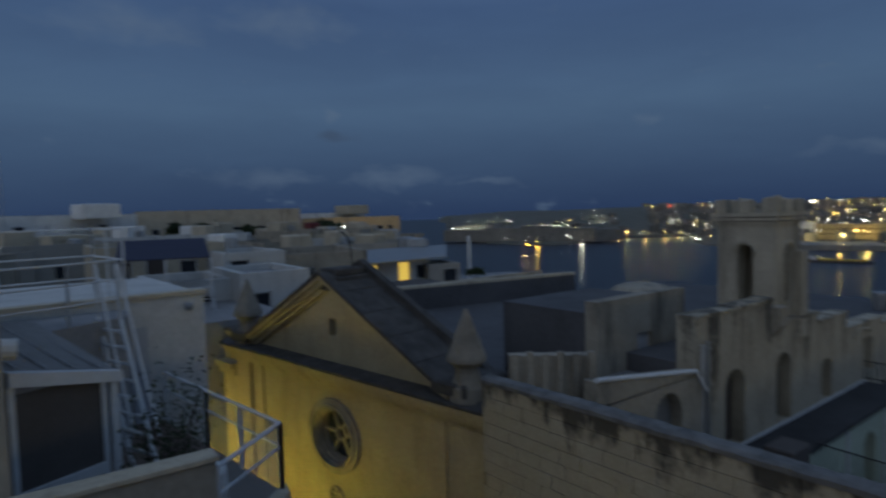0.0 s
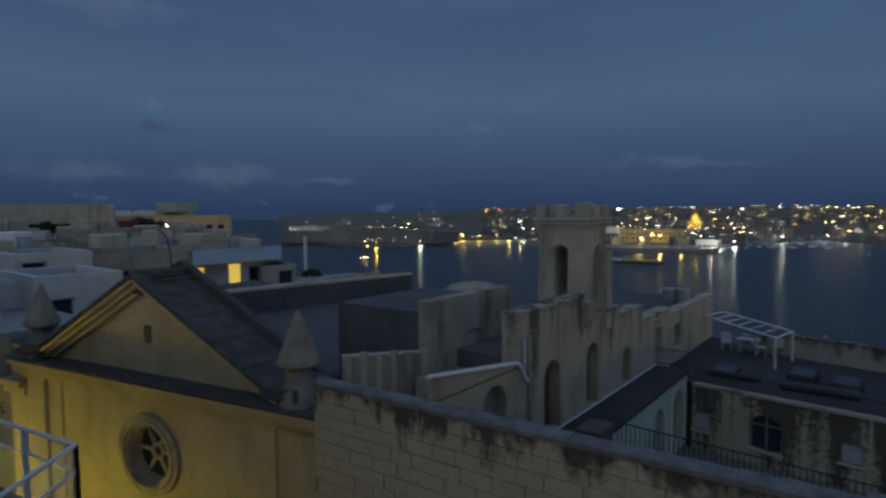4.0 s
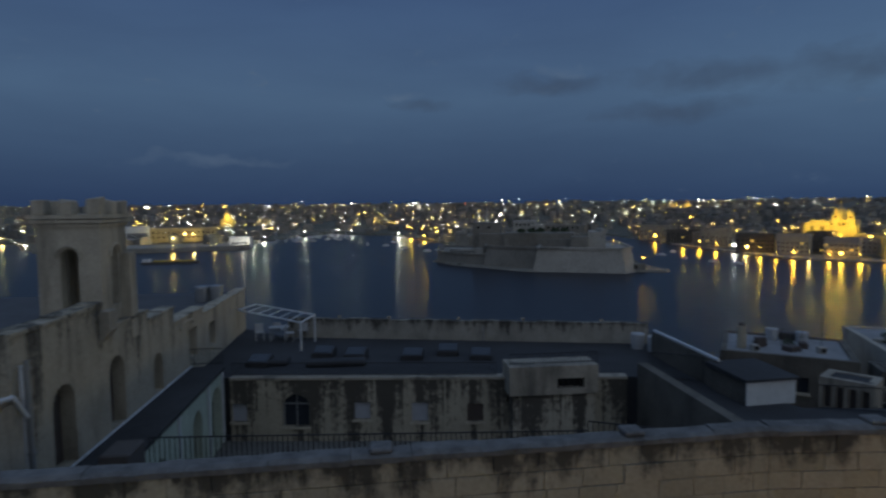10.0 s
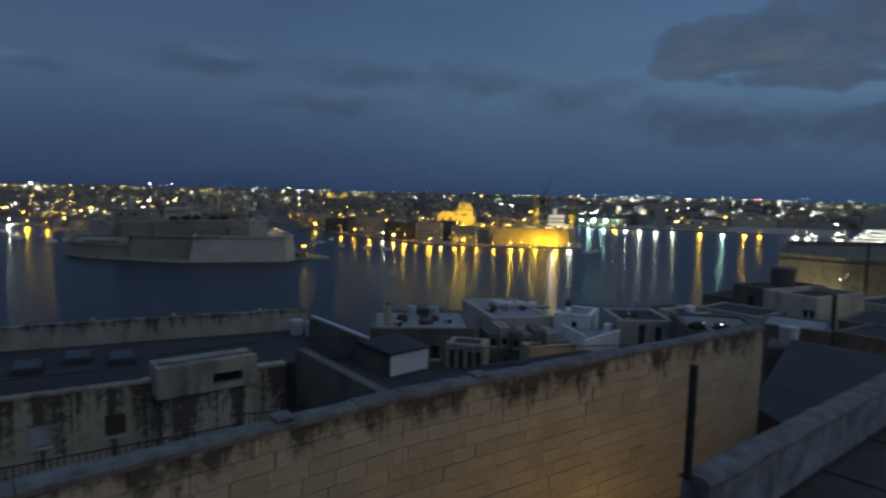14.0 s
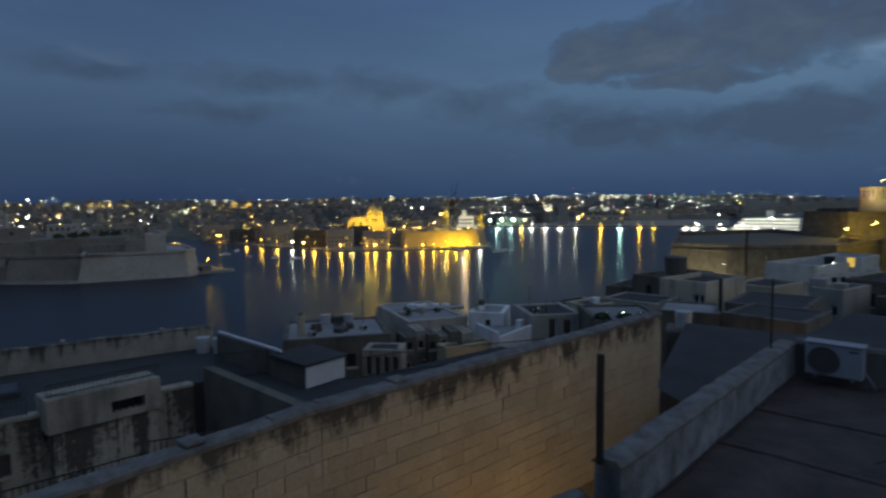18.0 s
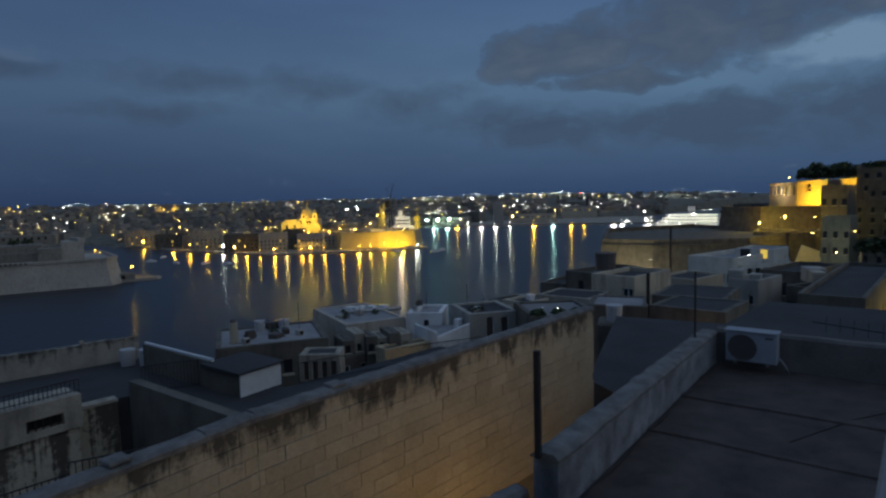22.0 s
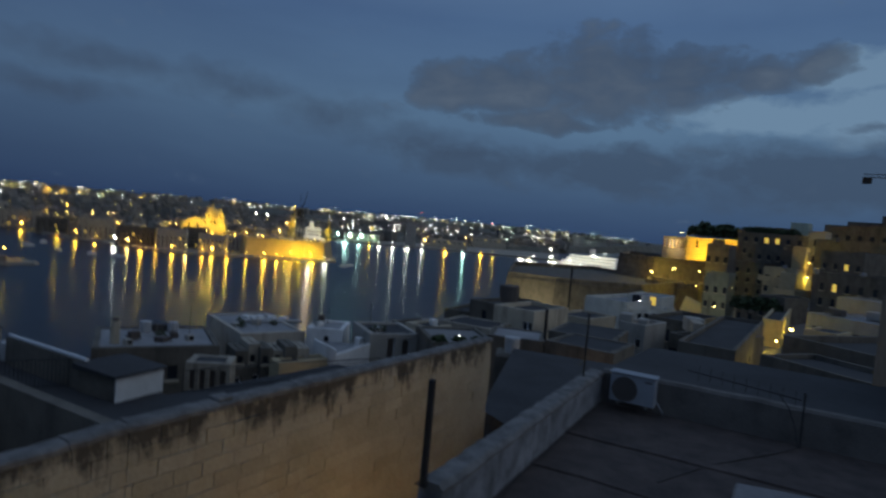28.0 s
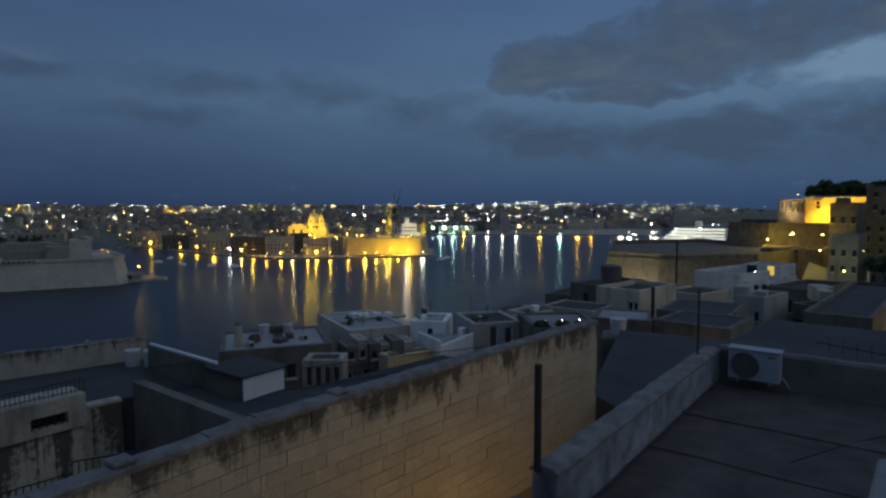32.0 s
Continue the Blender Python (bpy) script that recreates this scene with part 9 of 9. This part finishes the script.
for az, w, d, z, lab in ((53.5, 3.4, 1090, 15, "long low dock warehouse"), (61.5, 4.5, 1100, 18, "long low dock warehouse"), (65.5, 4.0, 1300, 24, "cream terminal building with lit rows")):
    hgt = gh(*pol(az, d)) - 1
    house("dock_warehouse", lab, pol(az - w / 2, d), pol(az + w / 2, d), 30, min(hgt, 3), z, LIME_PALE, ROOF_GREY, [((k + 0.5) / 9, z - 6, 3.0, 2.2, "lit" if (k + int(az)) % 3 == 0 else "dark") for k in range(9)], 0.6, "building", "dock buildings", frames=False)
# lit cruise ship behind the bastion
cs = thing("cruise_ship", (*pol(74.5, 640), 0), "white cruise ship with brightly lit decks", "ship")
mass("hull", 71.8, 77.9, 650, 640, 22, -1, 13, RENDER_WHITE, cs)
DECK = glow("lit_deck", (1.0, 0.98, 0.82), 0.42)
for k in range(5):
    mass("deck", 72.3 + 0.32 * k, 77.9, 650, 640, 20 - k, 13 + 3.2 * k, 15.6 + 3.2 * k, RENDER_WHITE, cs)
    mass("deck_light_strip", 72.5 + 0.32 * k, 77.8, 649.2, 639.2, 0.4, 14.2 + 3.2 * k, 15.2 + 3.2 * k, DECK, cs)
mass("funnel", 75.4, 76.0, 652, 652, 6, 29, 36, GREY_METAL, cs)
for az in (72.6, 74.4, 76.2):
    lamp(*pol(az, 612), 20, 10000, (1.0, 0.97, 0.85), 0.6)


def barge():
    b2 = thing("barge", (*pol(-19.2, 575), 0), "long dark moored barge low in the water", "boat")
    mass("hull", -21.5, -17.0, 585, 572, 9, -0.6, 1.9, DARK_PANEL, b2)
    mass("coaming", -20.6, -17.3, 584, 574, 6, 1.9, 3.0, RUST, b2)
    mass("wheelhouse", -21.4, -20.8, 585, 583, 6, 1.9, 4.4, RENDER_WHITE, b2, "", [(0.5, 3.0, 2, 0.9)])


barge()


def yacht():
    y2 = thing("moored_boat", (0, 0, 0), "white sailing boat moored in the far creek", "boat", "moored boats")
    bm = new_bm()
    prism(bm, [(-1.3, -4.0), (1.3, -4.0), (1.5, 1.0), (0.0, 5.0), (-1.5, 1.0)], -0.3, [1.2, 1.2, 1.3, 1.7, 1.3])
    part("hull", bm, RENDER_WHITE, y2)
    boxes("cabin", [(-0.8, 0.8, -2.0, 1.6, 1.2, 2.0)], RENDER_WHITE, y2)
    bm = new_bm()
    tube(bm, (0, 0.6, 1.2), (0, 0.6, 13), 0.12, seg=5)
    part("mast", bm, WHITE_METAL, y2)
    bm = new_bm()
    tube(bm, (0, 0.6, 2.8), (0, -3.4, 2.9), 0.12, seg=5)
    part("boom", bm, NAVY, y2)
    for o in y2.children:
        o.matrix_parent_inverse = Matrix.Identity(4)
    return y2


yt = yacht()
yt.matrix_basis = pose(*pol(-8, 900), 0, 0, 0, 40)
rng = random.Random(77)
for k in range(58):
    az = rng.uniform(-10.8, -3.0)
    copy_thing(yt, pose(*pol(az, rng.uniform(830, 1000) + (az + 11) * 8), 0, 0, 0, rng.choice((30, 120, 210)) + rng.uniform(-12, 12)))
for az, d in ((2.0, 690), (3.6, 720), (1.0, 800), (4.2, 640), (5.5, 650), (26.2, 600), (28.2, 565), (30.6, 545), (32.5, 530), (27.2, 640), (51.9, 560), (52.6, 575), (-1.5, 760), (0.2, 735), (48.3, 575)):
    copy_thing(yt, pose(*pol(az, d), 0, 0, 0, rng.uniform(0, 360)))

R7 = random.Random(71)
lights("ship_deck_lamps", "white lamps along the cruise ship's decks and rails", [(*pol(R7.uniform(71.7, 77.6), 633), R7.uniform(5, 33)) for k in range(34)], L_WHITE, 0.30, 0.5)
lights("terminal_lamps", "white lamps on the quay beside the cruise ship", [(*pol(R7.uniform(68.5, 78.5), R7.uniform(655, 900)), R7.uniform(6, 14)) for k in range(60)], L_WHITE, 0.34, 0.5)

# ---- the boundary wall's stone blocks, laid last ----
def build_blocks():
    rng = random.Random(9)
    meshes = []
    for k in range(4):
        bm = new_bm()
        box(bm, -0.5, 0.5, -0.5, 0.5, -0.5, 0.5)
        for v in bm.verts:
            v.co += Vector((rng.uniform(-0.004, 0.004), rng.uniform(-0.04, 0.04), rng.uniform(-0.012, 0.012)))
        me = bpy.data.meshes.new("block")
        bmesh.ops.bevel(bm, geom=bm.edges[:], offset=0.03, segments=1, affect="EDGES")
        bm.to_mesh(me)
        bm.free()
        me.materials.append(STAINED)
        meshes.append(me)
    rest_v, rest_f, made = [], [], 0
    high = 0.268
    for (x0, y0), (x1, y1) in W_SEG:
        m = frame_at((x0, y0), (x1 - x0, y1 - y0))
        length = math.hypot(x1 - x0, y1 - y0)
        for row in range(14):
            z1 = TOP - 0.115 - row * high
            s = -0.3 * (row % 2) - rng.uniform(0, 0.1)
            while s < length - 0.02:
                w = rng.uniform(0.46, 0.66)
                a, c = max(s, 0.0), min(s + w, length)
                s += w
                if c - a < 0.08:
                    continue
                mid = Vector(((a + c) / 2, 0.02 - (rng.uniform(0.0, 0.012) if rng.random() < 0.85 else rng.uniform(0.012, 0.03)), z1 - high / 2))
                size = (c - a - 0.013, 0.06, high - 0.011)
                mm = m @ Matrix.Translation(mid) @ Matrix.Rotation(rng.uniform(-0.004, 0.004), 4, "Y") @ Matrix.Diagonal((*size, 1))
                x = (m @ mid).x
                if 2.4 < x < 14.5 and row < 10 and made < 300:
                    ob = new("block", rng.choice(meshes))
                    ob.parent = WALL
                    ob.matrix_basis = mm
                    made += 1
                else:
                    i = len(rest_v)
                    src = rng.choice(meshes)
                    rest_v += [mm @ v.co for v in src.vertices]
                    rest_f += [[i + j for j in p.vertices] for p in src.polygons]
    me = bpy.data.meshes.new("block_courses")
    me.from_pydata(rest_v, [], rest_f)
    me.materials.append(STAINED)
    ob = new("block_courses", me)
    ob.parent = WALL
    tagged(ob, "weathered limestone block courses", kind="stuff")


build_blocks()


def face_blocks(wall, m, s0, s1, z0, z1, holes, mat, seed, limit=300):
    """Courses of thin blocks laid proud of a wall's face, in its local frame, round its openings."""
    rng = random.Random(seed)
    meshes = []
    for k in range(3):
        bm = new_bm()
        box(bm, -0.5, 0.5, -0.5, 0.5, -0.5, 0.5)
        for v in bm.verts:
            v.co += Vector((rng.uniform(-0.01, 0.01), rng.uniform(-0.15, 0.15), rng.uniform(-0.02, 0.02)))
        me = bpy.data.meshes.new("block")
        bm.to_mesh(me)
        bm.free()
        me.materials.append(mat)
        meshes.append(me)
    high, row, made, rest_v, rest_f = 0.27, 0, 0, [], []
    top = z1
    while top - high > z0:
        s = s0 - 0.28 * (row % 2)
        while s < s1:
            w = rng.uniform(0.45, 0.65)
            a, c = max(s, s0), min(s + w, s1)
            s += w
            lo, hi = top - high, top
            if c - a < 0.1 or any(a < h[0] + h[2] / 2 + 0.03 and c > h[0] - h[2] / 2 - 0.03 and lo < h[1] + h[3] + 0.03 and hi > h[1] - 0.12 for h in holes):
                continue
            mm = m @ Matrix.Translation(((a + c) / 2, 0.008 + rng.uniform(-0.004, 0.005), (lo + hi) / 2)) @ Matrix.Diagonal((c - a - 0.012, 0.03, high - 0.012, 1))
            if made < limit:
                ob = new("block", rng.choice(meshes))
                ob.parent = wall
                ob.matrix_parent_inverse = Matrix.Translation(-wall.parent.matrix_basis.translation)
                ob.matrix_basis = mm
                made += 1
            else:
                i, src = len(rest_v), rng.choice(meshes)
                rest_v += [mm @ v.co for v in src.vertices]
                rest_f += [[i + j for j in p.vertices] for p in src.polygons]
        top -= high
        row += 1
    if rest_v:
        me = bpy.data.meshes.new("block_courses")
        me.from_pydata(rest_v, [], rest_f)
        me.materials.append(mat)
        ob = new("block_courses", me)
        ob.parent = wall
        ob.matrix_parent_inverse = Matrix.Translation(-wall.parent.matrix_basis.translation)
        tagged(ob, "weathered limestone block courses", kind="stuff")


face_blocks(COURT_FACE[0], COURT_FACE[1], 0.05, 16.05, 39.6, 42.95, COURT_FACE[2], COURT, 91)
for k, (w, y0, y1, top, holes) in enumerate(BAYS):
    face_blocks(w, frame_at((-8.0, y1), (0, -1)), 0.02, y1 - y0 - 0.02, 41.4 if k < 3 else 42.4, top - 0.01, [(y1 - h[0], *h[1:4]) for h in holes], FACADE, 92 + k, 220)
